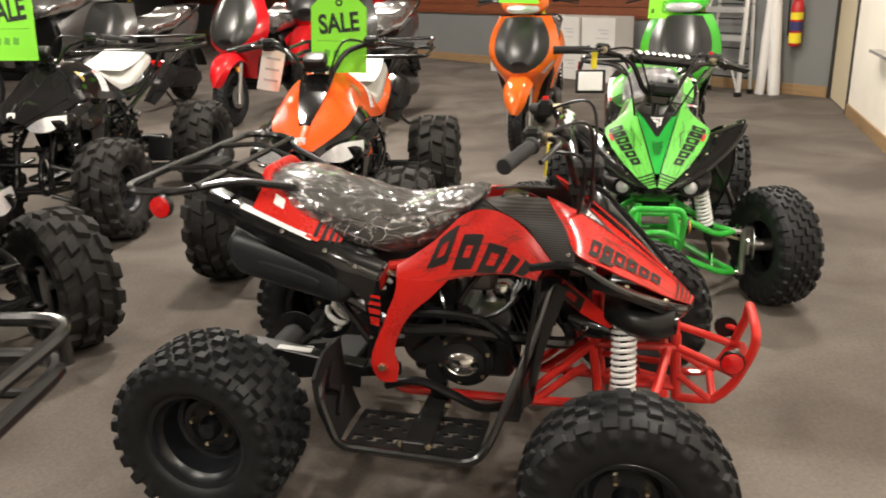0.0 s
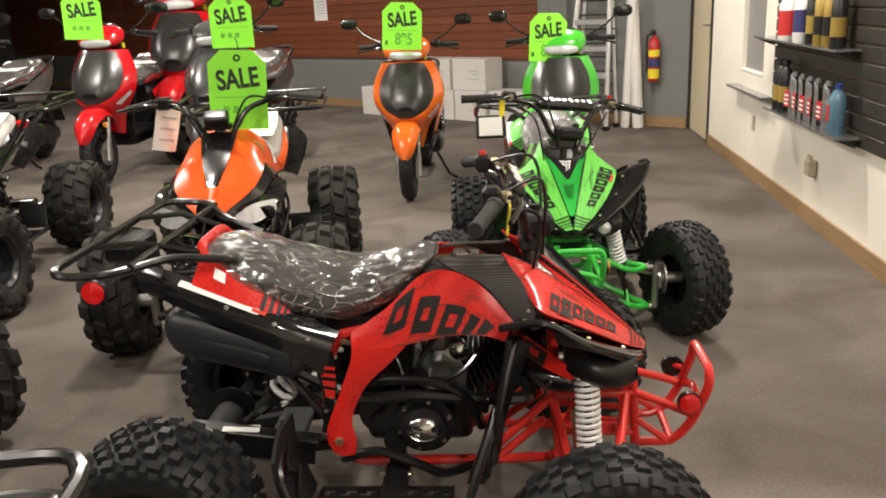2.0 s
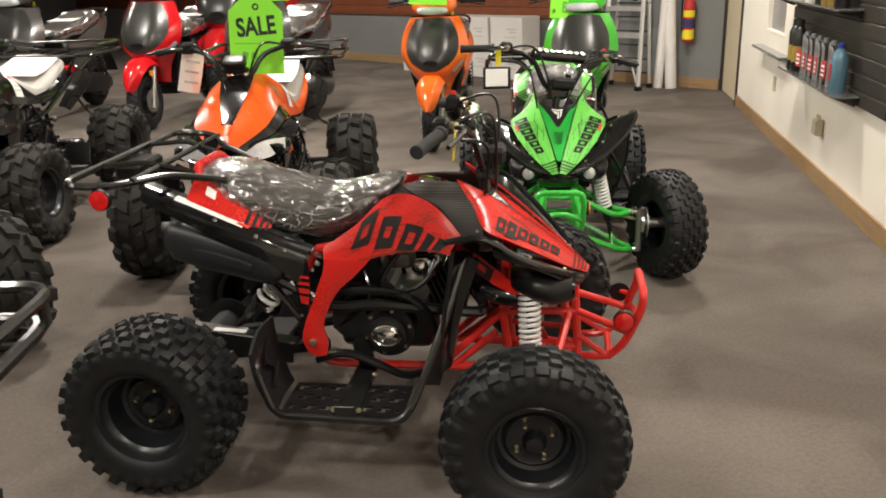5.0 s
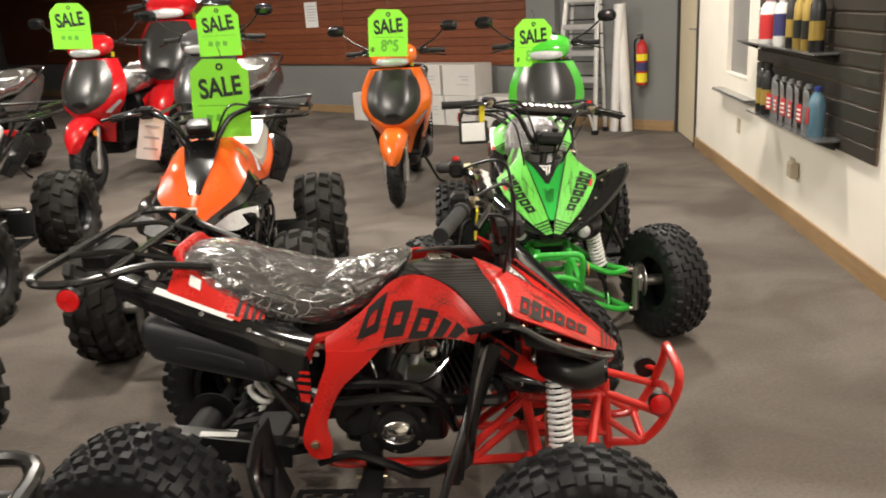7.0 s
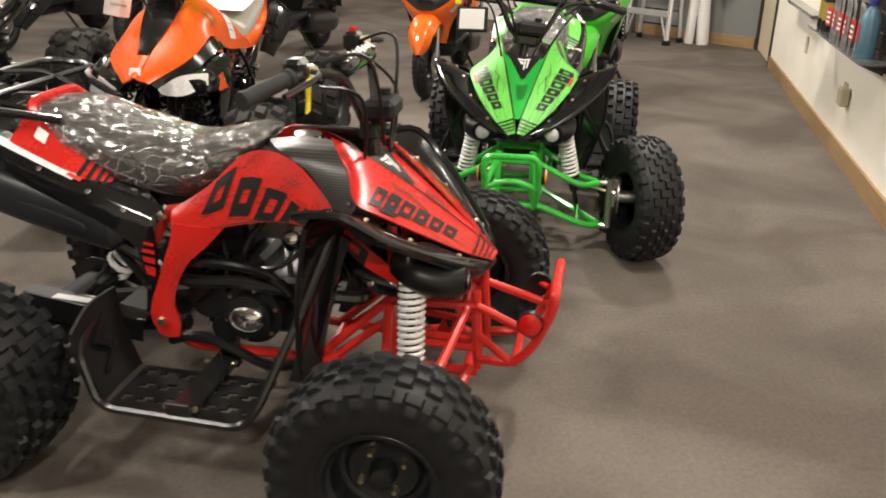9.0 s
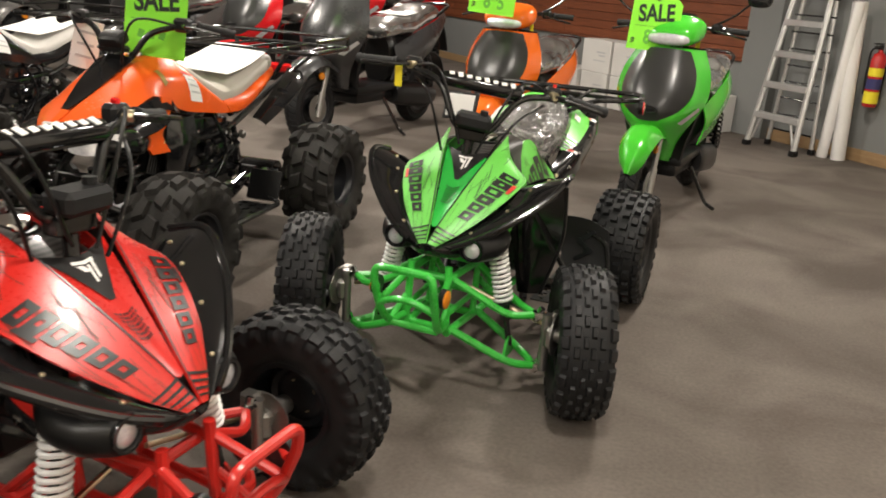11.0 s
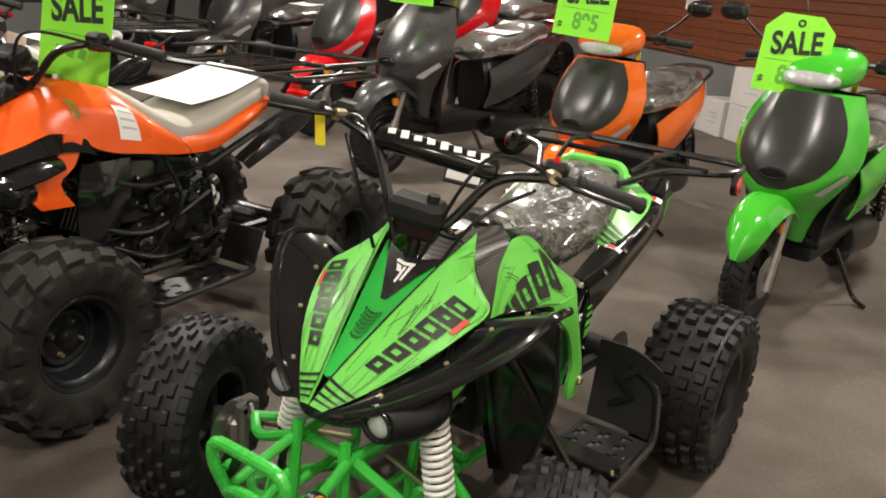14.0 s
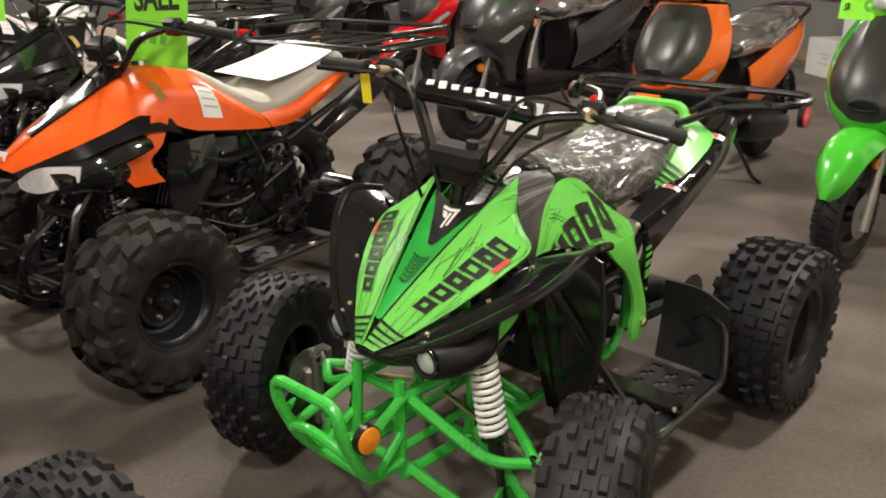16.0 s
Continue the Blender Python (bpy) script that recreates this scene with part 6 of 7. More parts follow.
        part("trim_strip", Panel([[(0.825, s * 0.055, 0.688), (0.820, s * 0.075, 0.668)], [(0.685, s * 0.157, 0.750), (0.685, s * 0.180, 0.715)], [(0.555, s * 0.186, 0.788), (0.555, s * 0.215, 0.752)], [(0.43, s * 0.19, 0.814), (0.42, s * 0.225, 0.765)], [(0.34, s * 0.19, 0.785), (0.32, s * 0.210, 0.735)]]).geo(10, 3, 0.006, out=-s), BLACK_GLOSS, q)
        part("fork_cover", Panel([[(0.36, s * 0.190, 0.800), (0.425, s * 0.190, 0.812)], [(0.410, s * 0.205, 0.715), (0.475, s * 0.205, 0.738)], [(0.470, s * 0.215, 0.670), (0.592, s * 0.215, 0.685)], [(0.425, s * 0.218, 0.596), (0.540, s * 0.218, 0.602)]]).geo(9, 3, 0.012, out=s), body, q)
        part("bolt", bolt((0.46, s * 0.222, 0.64), (0, s, 0), 0.008), BRASS, q)
        F = Panel([[(0.47, s * 0.200, 0.745), (0.47, s * 0.240, 0.742), (0.48, s * 0.270, 0.725)], [(0.55, s * 0.198, 0.738), (0.55, s * 0.245, 0.730), (0.56, s * 0.275, 0.705)], [(0.66, s * 0.165, 0.705), (0.67, s * 0.21, 0.69), (0.68, s * 0.24, 0.670)]])
        part("front_fender", F.geo(10, 8, 0.008, out=-s), BLACK_GLOSS, q, "black plastic front fender")
        RF = Panel([[(-0.34, s * 0.17, 0.62), (-0.34, s * 0.21, 0.61), (-0.34, s * 0.24, 0.59)], [(-0.50, s * 0.17, 0.70), (-0.50, s * 0.23, 0.70), (-0.50, s * 0.28, 0.68)], [(-0.66, s * 0.16, 0.77), (-0.66, s * 0.23, 0.77), (-0.66, s * 0.28, 0.75)], [(-0.80, s * 0.12, 0.81), (-0.80, s * 0.17, 0.81), (-0.80, s * 0.20, 0.80)]])
        part("rear_fender", RF.geo(10, 8, 0.008, out=s), BLACK_GLOSS, q, "black plastic rear fender")
        hl = part("lamp_housing", loft([(0.52, 0.66, 0.06, 0.04, -10), (0.62, 0.665, 0.105, 0.06, -10), (0.70, 0.665, 0.095, 0.05, -10), (0.755, 0.665, 0.09, 0.042, -10), (0.785, 0.668, 0.07, 0.034, -10)], 16, y0=s * 0.155), BLACK_GLOSS, q)
        H = Panel([[(0.825, s * 0.082, 0.668), (0.828, s * 0.095, 0.648)], [(0.795, s * 0.160, 0.714), (0.808, s * 0.168, 0.640)], [(0.715, s * 0.242, 0.712), (0.728, s * 0.242, 0.668)]])
        part("headlamp", H.geo(8, 4, 0.012, out=s), LENS, hl, "angular clear headlamp")
    C = Panel([[(0.745, -0.008, 0.772), (0.748, 0, 0.772), (0.745, 0.008, 0.772)], [(0.65, -0.040, 0.822), (0.66, 0, 0.812), (0.65, 0.040, 0.822)], [(0.54, -0.062, 0.884), (0.555, 0, 0.878), (0.54, 0.062, 0.884)], [(0.42, -0.076, 0.945), (0.435, 0, 0.958), (0.42, 0.076, 0.945)]])
    part("nose_insert", C.geo(10, 6, 0.006), insert, q, "glossy black nose insert")
    part("nose_cap", Panel([[(0.850, -0.01, 0.712), (0.854, 0, 0.714), (0.850, 0.01, 0.712)], [(0.735, -0.024, 0.775), (0.738, 0, 0.779), (0.735, 0.024, 0.775)]]).geo(5, 4, 0.006), body, q)
    part("nose_sticker", rbox(0.004, 0.045, 0.03, 0.001, m=pose(0.825, 0, 0.735, 0, -32, 0)), PAPER, q)
    secs = [(0.215, 0.938, 0.06, 0.010, 35), (0.13, 0.880, 0.115, 0.035, 42), (0.02, 0.800, 0.160, 0.050, 34), (-0.09, 0.752, 0.180, 0.055, 10), (-0.24, 0.775, 0.184, 0.068, -6), (-0.40, 0.828, 0.182, 0.066, -12), (-0.54, 0.876, 0.165, 0.045, -12), (-0.60, 0.892, 0.09, 0.012, -10)]
    st = part("seat", loft(secs, 22), seat_mat, q, "grey vinyl seat")
    if slip:
        part("paper_sheet", Panel([[(-0.13, -0.15, 0.862), (-0.13, 0, 0.855), (-0.13, 0.16, 0.848)], [(-0.32, -0.15, 0.893), (-0.32, 0, 0.886), (-0.32, 0.165, 0.876)], [(-0.53, -0.14, 0.945), (-0.53, 0, 0.943), (-0.53, 0.155, 0.935)]]).geo(6, 6, 0.002, out=-1), PAPER, q, "white paper sheet lying on the seat")
    part("tank_lid", loft([(0.15, 0.915, 0.02, 0.01), (0.20, 0.920, 0.08, 0.022), (0.30, 0.922, 0.09, 0.030), (0.41, 0.905, 0.08, 0.03), (0.46, 0.89, 0.03, 0.01)], 18), body, q)
    part("fuel_cap", revolve([(0, 0.035), (0.016, 0.035), (0.022, 0.001)], 22, "z"), CHROME, q, "chrome fuel cap", m=pose(0.30, 0, 0.948))
    rk = Geo()
    rk.join(tube(rounded([(-0.50, 0.40, 0.93), (-0.50, -0.40, 0.93), (-1.0, -0.40, 0.93), (-1.0, 0.40, 0.93)], 0.07, closed=True), 0.012, closed=True))
    rk.join(tube(rounded([(-0.58, 0.40, 0.985), (-1.0, 0.40, 0.985), (-1.02, -0.40, 0.985), (-0.58, -0.40, 0.985)], 0.07), 0.010))
    part("rear_rack", rk, BLACK_STEEL, q, "black wire luggage rack")
    for i in range(5):
        part("rack_bar", rod((-0.50, -0.30 + 0.15 * i, 0.93), (-1.0, -0.30 + 0.15 * i, 0.93), 0.007, 8), BLACK_STEEL, q)
    for s in (-1, 1):
        part("rack_stay", tube([(-0.60, s * 0.15, 0.80), (-0.62, s * 0.22, 0.93)], 0.012), BLACK_STEEL, q)
        part("rack_stay", tube([(-0.74, s * 0.14, 0.78), (-0.92, s * 0.25, 0.93)], 0.012), BLACK_STEEL, q)
        part("rack_post", tube([(-1.0, s * 0.38, 0.93), (-1.0, s * 0.38, 0.985)], 0.009), BLACK_STEEL, q)
    part("tail_lamp", rbox(0.04, 0.16, 0.05, 0.012, (-0.92, 0, 0.80)), LENS_RED, q, "red tail lamp")
    grip_bar(q, [(0.24, -0.41, 1.06), (0.32, -0.26, 1.09), (0.38, -0.12, 1.05), (0.42, -0.05, 0.93), (0.42, 0.05, 0.93), (0.38, 0.12, 1.05), (0.32, 0.26, 1.09), (0.24, 0.41, 1.06)], 0.012, [((0.305, -0.29, 1.085), (0.237, -0.42, 1.058)), ((0.305, 0.29, 1.085), (0.237, 0.42, 1.058))])
    part("gauge", Geo().join(rbox(0.08, 0.105, 0.055, 0.024, m=pose(0.44, 0, 1.02, 0, 25, 0), seg=3), rbox(0.05, 0.13, 0.025, 0.01, (0.44, 0, 0.985))), BLACK_MATT, q, "black instrument pod")
    part("gauge_lens", rbox(0.004, 0.07, 0.03, 0.001, m=pose(0.402, 0, 1.035, 0, 25, 0)), LENS, q)
    part("steering_stem", rod((0.50, 0, 0.45), (0.42, 0, 0.98), 0.018), BLACK_STEEL, q)
    for s in (-1, 1):
        part("switch_box", rbox(0.05, 0.07, 0.055, 0.012, (0.325, s * 0.24, 1.085)), BLACK_MATT, q)
        part("brake_lever", tube(spline([(0.36, s * 0.26, 1.085), (0.40, s * 0.32, 1.085), (0.36, s * 0.43, 1.065)], 5), 0.007), BLACK_STEEL, q)
        part("cable", tube(spline([(0.34, s * 0.23, 1.08), (0.50, s * 0.14, 1.10), (0.47, s * 0.05, 0.90), (0.46, s * 0.04, 0.75)], 8), 0.005, 6), BLACK_MATT, q)
    bp = Geo()
    reach = 0.92
    for s in (-1, 1):
        bp.join(tube(rounded([(0.74, s * 0.11, 0.32), (reach - 0.08, s * 0.12, 0.30), (reach, s * 0.15, 0.36), (reach - 0.03, s * 0.15, 0.48), (0.76, s * 0.11, 0.54)], 0.05), 0.014))
        bp.join(tube([(reach - 0.02, s * 0.15, 0.43), (0.78, s * 0.11, 0.40)], 0.010))
    for z in (0.36, 0.48):
        bp.join(rod((reach - (0 if z < 0.4 else 0.03), -0.15, z), (reach - (0 if z < 0.4 else 0.03), 0.15, z), 0.012))
    part("bumper", bp, BLACK_GLOSS, q, "black tube bumper")
    return q


ORANGE_QUAD = utility_quad(pose(-0.575, 4.27, 0, 0, 0, -91), "orange and black quad bike with grey seat and rear rack", ORANGE, SEAT_GREY, "quad bikes on show", right_front=(0.47, 0.50))
BLACK_QUAD = utility_quad(pose(-2.30, 5.08, 0, 0, 0, -92), "black utility quad bike with a pale seat and wire rack", BLACK_GLOSS, SEAT_WHITE, "quad bikes on show")
NEAR_QUAD = utility_quad(pose(-2.24, 3.07, 0, 0, 0, -35), "black quad bike with black seat and tube bumper", BLACK_GLOSS, SEAT_BLACK, "quad bikes on show", slip=False)
copy_thing(BLACK_QUAD, pose(-4.35, 5.6, 0, 0, 0, -86))
copy_thing(NEAR_QUAD, pose(-1.32, 0.69, 0, 0, 0, 180))


# ---------------------------------------------------------------- scooters
def scooter(m, label, body, seat_film=True, stand=True, paper=False):
    k = thing("scooter", m, label, "scooter", "scooters on show")
    FXX, RXX, R = 0.62, -0.60, 0.222
    wheel(k, (FXX, 0, R), R, 0.095, 1, "street", rim=0.125, name="wheel", disc=RIM_BLACK, nuts=False)
    wheel(k, (RXX, 0, R), R, 0.11, 1, "street", rim=0.125, name="wheel", disc=RIM_BLACK, nuts=False)
    part("brake_disc", revolve([(-0.002, 0.03), (-0.002, 0.085), (0.002, 0.085), (0.002, 0.03)], 26), ALLOY, k, m=pose(FXX, 0.06, R))
    for s in (-1, 1):
        part("fork_leg", Geo().join(rod((0.62, s * 0.07, 0.20), (0.54, s * 0.07, 0.48), 0.016), rod((0.63, s * 0.07, 0.17), (0.59, s * 0.07, 0.32), 0.022)), ALLOY, k)
    # front mudguard: a beak over the wheel
    rows = []
    for a, lift, wd in ((24, 0.025, 0.020), (42, 0.045, 0.062), (66, 0.075, 0.088), (96, 0.095, 0.100), (130, 0.095, 0.100)):
        ca, sa = math.cos(radians(a)), math.sin(radians(a))
        rr = R + lift
        rows.append([(FXX + (rr - 0.05) * ca, -wd, R + (rr - 0.05) * sa), (FXX + rr * ca, -wd * 0.6, R + rr * sa), (FXX + (rr + 0.008) * ca, 0, R + (rr + 0.008) * sa), (FXX + rr * ca, wd * 0.6, R + rr * sa), (FXX + (rr - 0.05) * ca, wd, R + (rr - 0.05) * sa)])
    mg = part("mudguard", Panel(rows).geo(14, 10, 0.006, out=-1), body, k)
    for s in (-1, 1):
        part("reflector", rod((FXX - 0.02, s * 0.064, R + 0.20), (FXX - 0.02, s * 0.078, R + 0.20), 0.022, 16), LENS_AMBER, mg, "amber side reflector")
    SH = Panel([[(0.300, -0.180, 0.92), (0.390, -0.108, 0.925), (0.415, 0, 0.93), (0.390, 0.108, 0.925), (0.300, 0.180, 0.92)],
                [(0.340, -0.234, 0.80), (0.470, -0.144, 0.79), (0.505, 0, 0.79), (0.470, 0.144, 0.79), (0.340, 0.234, 0.80)],
                [(0.380, -0.246, 0.68), (0.530, -0.156, 0.66), (0.580, 0, 0.655), (0.530, 0.156, 0.66), (0.380, 0.246, 0.68)],
                [(0.40, -0.205, 0.58), (0.54, -0.130, 0.56), (0.595, 0, 0.545), (0.54, 0.130, 0.56), (0.40, 0.205, 0.58)],
                [(0.38, -0.130, 0.46), (0.46, -0.085, 0.46), (0.48, 0, 0.46), (0.46, 0.085, 0.46), (0.38, 0.130, 0.46)],
                [(0.34, -0.085, 0.32), (0.39, -0.060, 0.33), (0.40, 0, 0.34), (0.39, 0.060, 0.33), (0.34, 0.085, 0.32)]])
    sh = part("front_shield", SH.geo(20, 16, 0.008, out=1), body, k)
    DP = []
    for u, v0, lift in ((0.03, 0.22, 0.012), (0.18, 0.17, 0.020), (0.34, 0.19, 0.022), (0.47, 0.27, 0.018), (0.56, 0.41, 0.008)):
        DP.append([tuple(SH.at(u, v) + SH.normal(u, v) * (lift if 0.1 < (v - v0) / (1 - 2 * v0) < 0.9 else 0.003)) for v in np.linspace(v0, 1 - v0, 5)])
    part("shield_panel", Panel(DP).geo(16, 12, 0.006, out=1), DARK_PANEL if body is not GREY_BODY else GREY_BODY, sh, "dark grey shield panel")
    c = SH.at(0.465, 0.5) + SH.normal(0.465, 0.5) * 0.022
    part("vent", tube([Vector(c) + Vector((0.004 * math.cos(a) ** 2, 0.05 * math.cos(a), 0.017 * math.sin(a))) for a in np.linspace(0, 2 * math.pi, 21)[:-1]], 0.006, 6, closed=True), BLACK_MATT, sh)
    part("vent_mouth", rbox(0.012, 0.085, 0.024, 0.008, tuple(c)), BLACK_MATT, sh)
    for s in (-1, 1):
        vv = [0.5 + s * x for x in (0.30, 0.41)]
        part("turn_lens", SH.patch([(0.60, vv[0] - s * 0.03), (0.46, vv[1] - s * 0.01), (0.50, vv[1] + s * 0.03), (0.63, vv[0] + s * 0.03)], 0.006, n=6, out=1), LENS, sh, "pale turn-signal lens")
    part("badge", SH.patch([(0.63, 0.45), (0.63, 0.55), (0.65, 0.54), (0.65, 0.46)], 0.006), CHROME, sh, "small chrome badge")
    part("leg_shield", Panel([[(0.27, -0.18, 0.92), (0.23, 0, 0.93), (0.27, 0.18, 0.92)], [(0.35, -0.23, 0.70), (0.28, 0, 0.70), (0.35, 0.23, 0.70)], [(0.34, -0.17, 0.45), (0.28, 0, 0.45), (0.34, 0.17, 0.45)], [(0.30, -0.14, 0.32), (0.24, 0, 0.32), (0.30, 0.14, 0.32)]]).geo(12, 10, 0.02, out=-1), BLACK_MATT, k)
    part("floorboard", Geo().join(rbox(0.52, 0.30, 0.05, 0.02, (0.06, 0, 0.315), seg=2), rbox(0.46, 0.24, 0.08, 0.03, (0.06, 0, 0.26), seg=2)), BLACK_MATT, k)
    part("seat_base", loft([(-0.10, 0.48, 0.10, 0.17), (-0.16, 0.50, 0.13, 0.17), (-0.35, 0.52, 0.14, 0.15), (-0.5, 0.55, 0.12, 0.1)], 20), BLACK_MATT, k)
    for s in (-1, 1):
        BP = Panel([[(-0.10, s * 0.13, 0.58), (-0.10, s * 0.155, 0.48), (-0.08, s * 0.13, 0.36)], [(-0.32, s * 0.155, 0.665), (-0.34, s * 0.185, 0.56), (-0.34, s * 0.16, 0.44)], [(-0.60, s * 0.15, 0.745), (-0.62, s * 0.175, 0.66), (-0.58, s * 0.16, 0.57)], [(-0.86, s * 0.06, 0.80), (-0.88, s * 0.075, 0.75), (-0.86, s * 0.06, 0.71)]])
        part("side_panel", BP.geo(14, 8, 0.008, out=s), body, k)
    secs = [(0.02, 0.665, 0.05, 0.01), (-0.03, 0.67, 0.11, 0.045), (-0.16, 0.695, 0.14, 0.06), (-0.34, 0.71, 0.15, 0.06), (-0.46, 0.755, 0.15, 0.065), (-0.64, 0.79, 0.135, 0.05), (-0.76, 0.80, 0.07, 0.015)]
    st = part("seat", loft(secs, 20), SEAT_BLACK, k, "black vinyl seat under clear film")
    if seat_film:
        gl = loft([(a, b + 0.004, cc + 0.012, d + 0.012) for a, b, cc, d in secs], 26, n=6)
        gl.v = [tuple(Vector(p) + Vector(noise.noise_vector(Vector(p) * 20)) * 0.009) for p in gl.v]
        part("seat_wrap", gl, FILM_SOFT, st, "crumpled clear plastic film")
    if paper:
        part("paper_sheet", Panel([[(-0.24, -0.12, 0.785), (-0.24, 0.12, 0.78)], [(-0.40, -0.12, 0.80), (-0.40, 0.12, 0.80)], [(-0.52, -0.12, 0.845), (-0.52, 0.12, 0.84)]]).geo(6, 3, 0.002, out=-1), PAPER, k, "white paper sheet on the seat")
    part("grab_rail", tube(rounded([(-0.62, -0.13, 0.76), (-0.78, -0.14, 0.83), (-0.92, -0.08, 0.85), (-0.92, 0.08, 0.85), (-0.78, 0.14, 0.83), (-0.62, 0.13, 0.76)], 0.05), 0.012), BLACK_STEEL, k)
    part("tail_lamp", loft([(-0.84, 0.75, 0.075, 0.035), (-0.89, 0.75, 0.065, 0.035), (-0.91, 0.75, 0.03, 0.015)], 16), LENS_RED, k, "red tail lamp")
    part("rear_mudguard", Panel([[(-0.66, -0.07, 0.52), (-0.66, 0.07, 0.52)], [(-0.84, -0.075, 0.46), (-0.84, 0.075, 0.46)], [(-0.94, -0.07, 0.28), (-0.94, 0.07, 0.28)]]).geo(8, 4, 0.01), BLACK_MATT, k)
    part("engine_case", Geo().join(loft([(-0.12, 0.26, 0.05, 0.06), (-0.2, 0.26, 0.06, 0.085), (-0.55, 0.22, 0.05, 0.085), (-0.68, 0.21, 0.03, 0.05)], 18, y0=0.12), rbox(0.25, 0.16, 0.16, 0.03, (-0.28, 0, 0.28), seg=2)), ENGINE_BLACK, k)
    part("muffler", tube([(-0.30, -0.12, 0.22), (-0.42, -0.15, 0.23), (-0.48, -0.16, 0.25), (-0.80, -0.17, 0.33), (-0.83, -0.17, 0.335)], [0.018, 0.03, 0.06, 0.06, 0.03], 16), BLACK_STEEL, k)
    shock(k, (-0.50, 0.15, 0.52), (-0.60, 0.14, 0.24), 0.03, 7, BLACK_STEEL)
    if stand:
        part("kickstand", tube(rounded([(0.02, 0.14, 0.25), (-0.05, 0.24, 0.03), (-0.02, 0.30, 0.012)], 0.03), 0.011), BLACK_STEEL, k)
    # steering head, set back on the column
    before = set(bpy.data.objects)
    hc = part("head_cowl", loft([(0.27, 1.03, 0.06, 0.02), (0.31, 1.03, 0.12, 0.05), (0.40, 1.02, 0.165, 0.075), (0.47, 1.0, 0.155, 0.07), (0.52, 0.985, 0.12, 0.05), (0.54, 0.98, 0.07, 0.025)], 24), body, k)
    part("headlamp", loft([(0.46, 0.985, 0.12, 0.036), (0.52, 0.972, 0.115, 0.036), (0.548, 0.966, 0.085, 0.024), (0.555, 0.964, 0.04, 0.010)], 20), LENS, hc, "clear headlamp lens")
    part("dash", loft([(0.28, 1.075, 0.05, 0.01), (0.32, 1.085, 0.09, 0.018), (0.40, 1.08, 0.10, 0.018), (0.45, 1.065, 0.06, 0.01)], 18), BLACK_GLOSS, hc)
    part("neck", rod((0.44, 0, 0.90), (0.41, 0, 1.0), 0.06, 16), BLACK_MATT, k)
    grip_bar(k, [(0.27, -0.35, 1.02), (0.32, -0.20, 1.03), (0.36, 0, 1.03), (0.32, 0.20, 1.03), (0.27, 0.35, 1.02)], 0.011, [((0.305, -0.235, 1.027), (0.268, -0.355, 1.02)), ((0.305, 0.235, 1.027), (0.268, 0.355, 1.02))])
    for s in (-1, 1):
        part("switch_box", rbox(0.05, 0.06, 0.05, 0.012, (0.32, s * 0.20, 1.03)), BLACK_MATT, k)
        part("brake_lever", tube(spline([(0.35, s * 0.20, 1.02), (0.38, s * 0.27, 1.01), (0.34, s * 0.36, 0.99)], 5), 0.006), BLACK_STEEL, k)
        mr = part("mirror_stalk", tube(spline([(0.32, s * 0.19, 1.05), (0.35, s * 0.28, 1.10), (0.37, s * 0.36, 1.17)], 6), 0.006), BLACK_STEEL, k)
        part("mirror", loft([(0.36, 1.19, 0.03, 0.02), (0.375, 1.19, 0.062, 0.038), (0.395, 1.19, 0.045, 0.03), (0.40, 1.19, 0.01, 0.006)], 16, y0=s * 0.40), BLACK_GLOSS, mr)
    part("key_tag", rbox(0.004, 0.022, 0.07, 0.001, (0.35, 0.12, 0.93)), YELLOW, k, "yellow plastic key tag")
    for o in set(bpy.data.objects) - before:
        if o.parent == k:
            o.matrix_basis = pose(-0.11, 0, 0.0) @ o.matrix_basis
    return k


def at_front(x, y, yaw, size):
    """Pose of a scooter whose front wheel stands at x, y."""
    f = Vector((math.cos(radians(yaw)), math.sin(radians(yaw)), 0))
    o = Vector((x, y, 0)) - f * 0.62 * size
    return pose(o.x, o.y, 0, 0, 0, yaw) @ Matrix.Scale(size, 4)


GREEN_SCOOTER = scooter(at_front(1.43, 5.82, -103.5, 1.11), "glossy green scooter with a dark shield panel", GREEN_BODY)
ORANGE_SCOOTER = scooter(at_front(0.37, 6.32, -100, 1.10), "glossy orange scooter with a dark shield panel on its stand", ORANGE_BODY)
BLACK_SCOOTER = scooter(at_front(-1.18, 6.98, -104, 1.27), "graphite black scooter with a paper on its seat", GREY_BODY, paper=True)
RED_SCOOTER = scooter(at_front(-2.33, 7.8, -101, 1.27), "glossy red scooter with a dark shield panel", RED_BODY, paper=True)
copy_thing(RED_SCOOTER, at_front(-1.75, 9.0, -100, 1.25))
SILVER_SCOOTER = scooter(at_front(-3.75, 8.1, -100, 1.25), "silver scooter with a paper on its seat", SILVER_BODY, paper=True)
copy_thing(SILVER_SCOOTER, at_front(-5.2, 8.6, -100, 1.25))


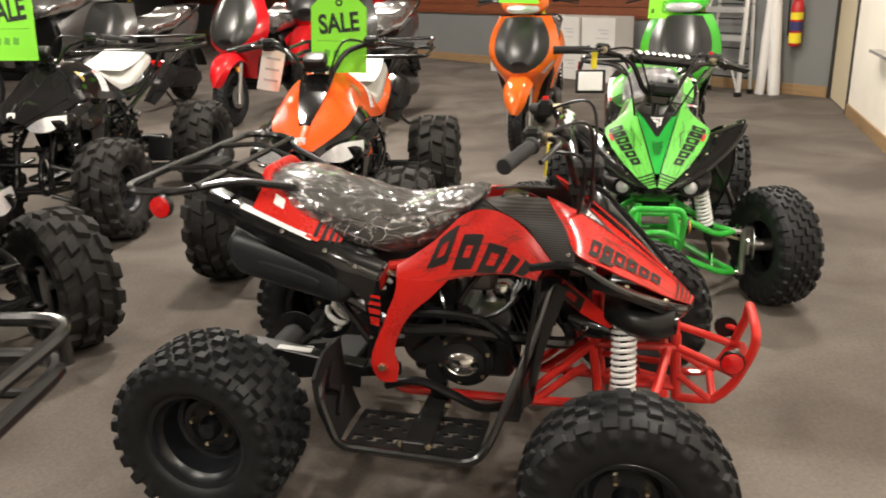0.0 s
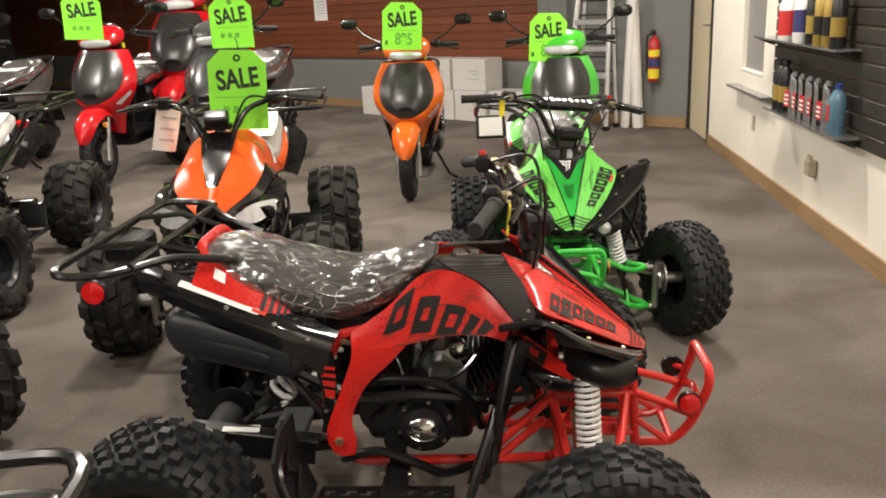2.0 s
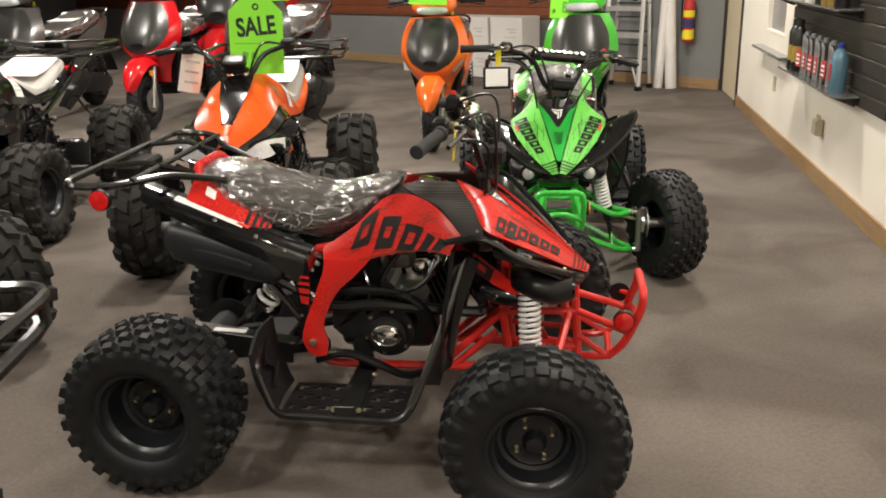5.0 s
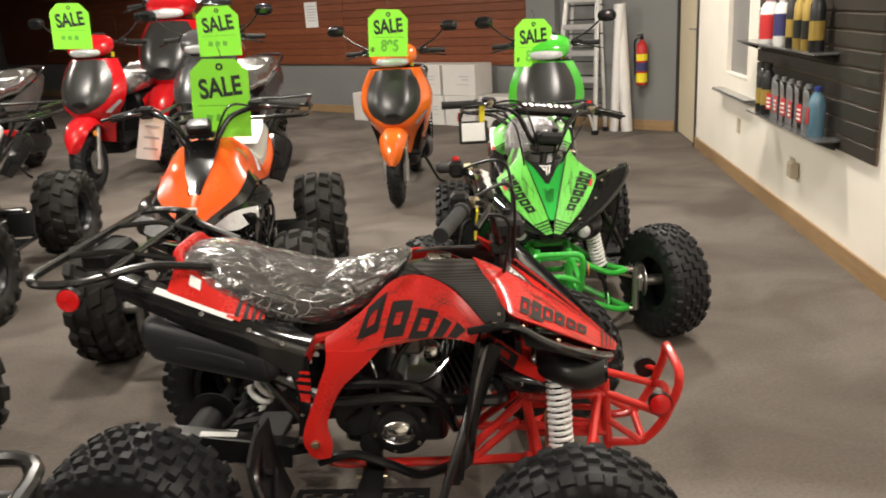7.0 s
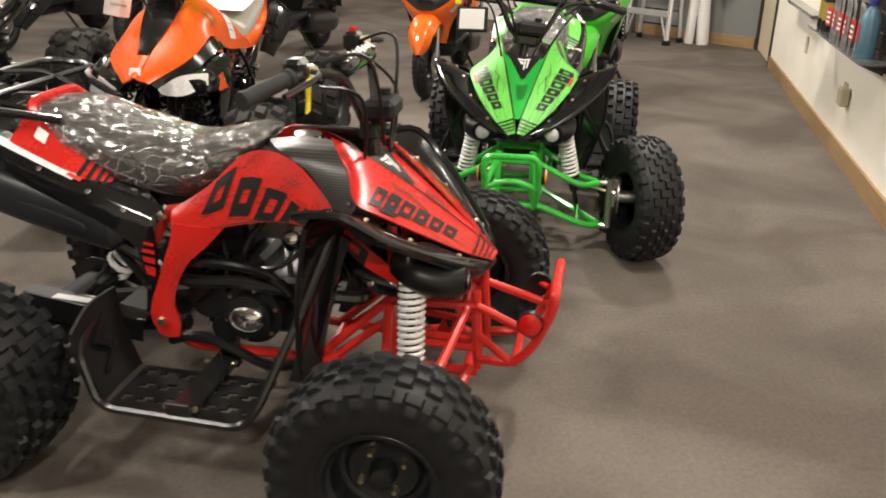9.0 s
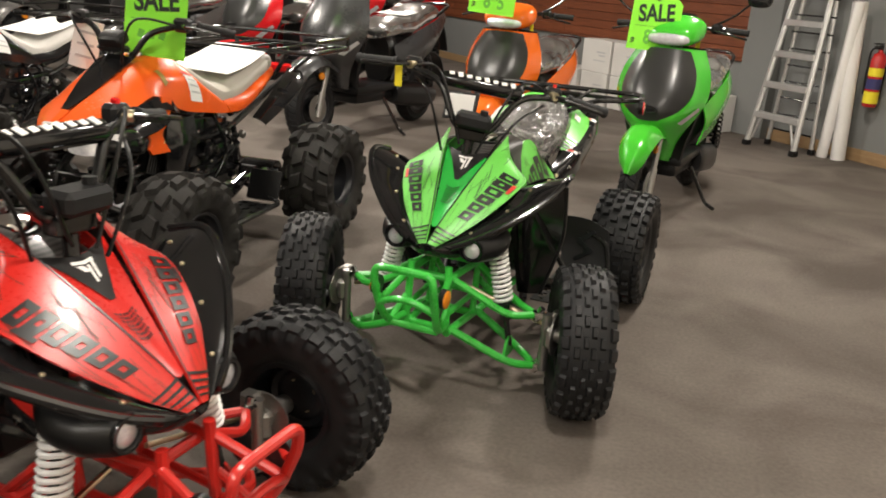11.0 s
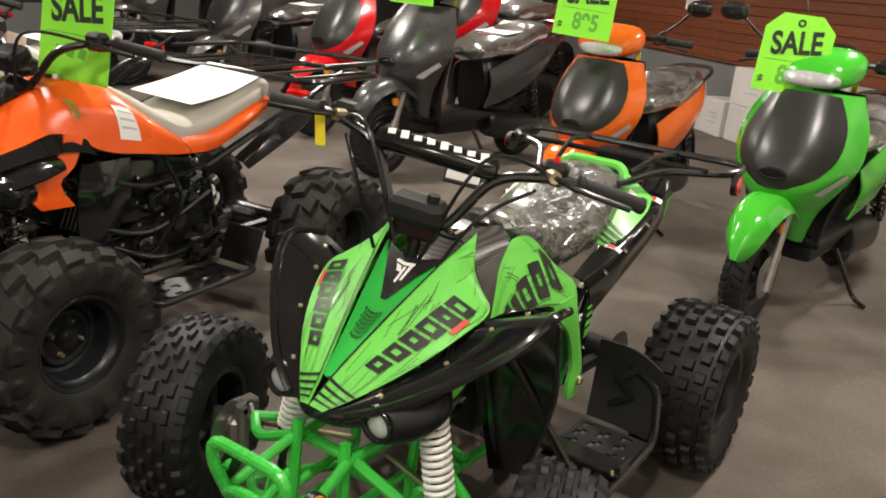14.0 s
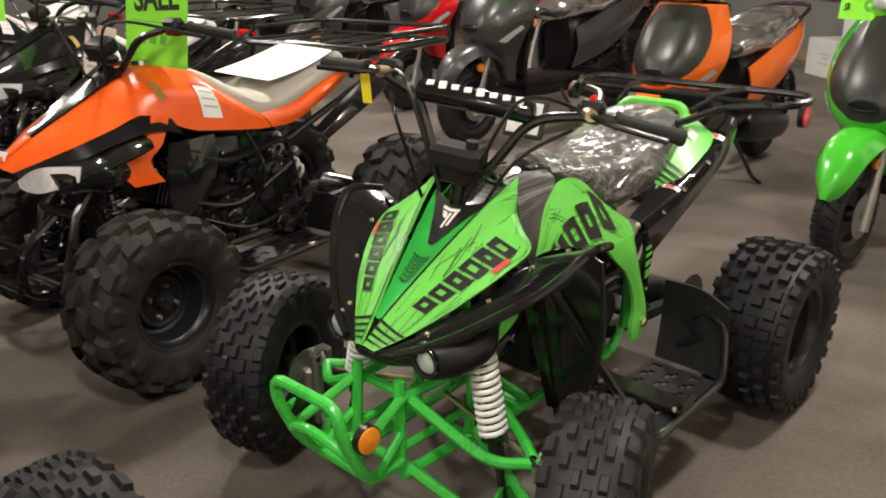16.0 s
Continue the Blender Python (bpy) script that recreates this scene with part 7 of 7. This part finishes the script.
# ---------------------------------------------------------------- tags and slips
def sale_tag(x, y, z, yaw, w=0.28, h=0.34, tilt=0.0, roll=0.0, price=""):
    t = thing("sale_tag", pose(x, y, z, tilt, roll, yaw), "neon green card sale tag with black lettering", "price tag", "green sale tags")
    c = 0.22 * w
    out = [(-w / 2, -h / 2), (w / 2, -h / 2), (w / 2, h / 2 - c), (w / 2 - c, h / 2), (-w / 2 + c, h / 2), (-w / 2, h / 2 - c)]
    part("card", slab(out, 0.003), NEON, t, smooth=0)
    part("eyelet", revolve([(-0.004, 0.008), (-0.004, 0.016), (0.004, 0.016), (0.004, 0.008)], 16), NEON_INK, t, m=pose(0, 0, h / 2 - 0.035))
    part("string", tube(spline([(0, 0, h / 2 - 0.035), (0.01, 0.012, h / 2 + 0.02), (0.0, 0.05, h / 2 + 0.06)], 5), 0.002, 5), NEON_INK, t)
    me = lettering("SALE", w * 0.345, NEON_INK)
    part("lettering", me, NEON_INK, t, "black SALE lettering", m=pose(0, -0.0028, h * 0.13, 90, 0, 0) @ pose(0, 0, 0, 0, 0, 6) @ Matrix.Diagonal((1, 1.35, 1, 1)))
    part("price_rule", rbox(w * 0.8, 0.0012, 0.003, 0, (0, -0.002, -h * 0.09)), NEON_FAINT, t)
    if price:
        part("currency_sign", lettering("$", w * 0.16, NEON_INK), NEON_INK, t, m=pose(-w * 0.40, -0.0028, -h * 0.36, 90, 0, 0))
        part("handwriting", lettering(price, w * 0.30, NEON_FAINT), NEON_FAINT, t, "faint pencilled price", m=pose(w * 0.04, -0.0028, -h * 0.28, 90, 0, 0) @ Matrix.Diagonal((1, 1.3, 1, 1)))
    else:
        part("handwriting", Geo().join(*[rbox(w * 0.10, 0.0012, h * 0.09, 0, m=pose(-w * 0.22 + w * 0.17 * i, -0.002, -h * 0.25, 0, 12, 0)) for i in range(3)]), NEON_FAINT, t, "faint pencil marks")
    return t


sale_tag(-0.50, 4.00, 1.12, 12, 0.255, 0.35, tilt=-6, roll=4)
sale_tag(0.385, 6.28, 1.29, 9, 0.29, 0.33, roll=4, price="895")
sale_tag(1.40, 6.06, 1.165, 9, 0.28, 0.33, roll=3, price="895")
sale_tag(-2.20, 7.55, 1.47, -8, 0.33, 0.37, roll=3)
sale_tag(-0.88, 6.75, 1.37, -4, 0.32, 0.37, roll=1)
sale_tag(-2.36, 4.45, 1.20, -12, 0.34, 0.40, tilt=-6)


def loose_slip(x, y, z, yaw, w, h, tilt=0, roll=0, label="white paper slip hanging from the handlebar"):
    s = thing("paper_slip", pose(x, y, z, tilt, roll, yaw), label, "paper slip", "paper slips")
    part("sheet", Panel([[(-w / 2, 0.01, -h / 2), (-w / 2, 0, 0), (-w / 2, 0.0, h / 2)], [(0, -0.01, -h / 2), (0, -0.006, 0), (0, 0, h / 2)], [(w / 2, 0.02, -h / 2), (w / 2, 0.004, 0), (w / 2, 0.0, h / 2)]]).geo(6, 6, 0.0015), PAPER, s)
    part("print", Geo().join(*[rbox(w * 0.6, 0.001, 0.01, 0, (0, -0.012, h * 0.25 - 0.05 * i)) for i in range(3)]), INK, s)
    return s


loose_slip(-0.83, 3.98, 0.97, 30, 0.11, 0.20, roll=14)
loose_slip(-2.62, 4.42, 1.02, 30, 0.16, 0.24, roll=-12)
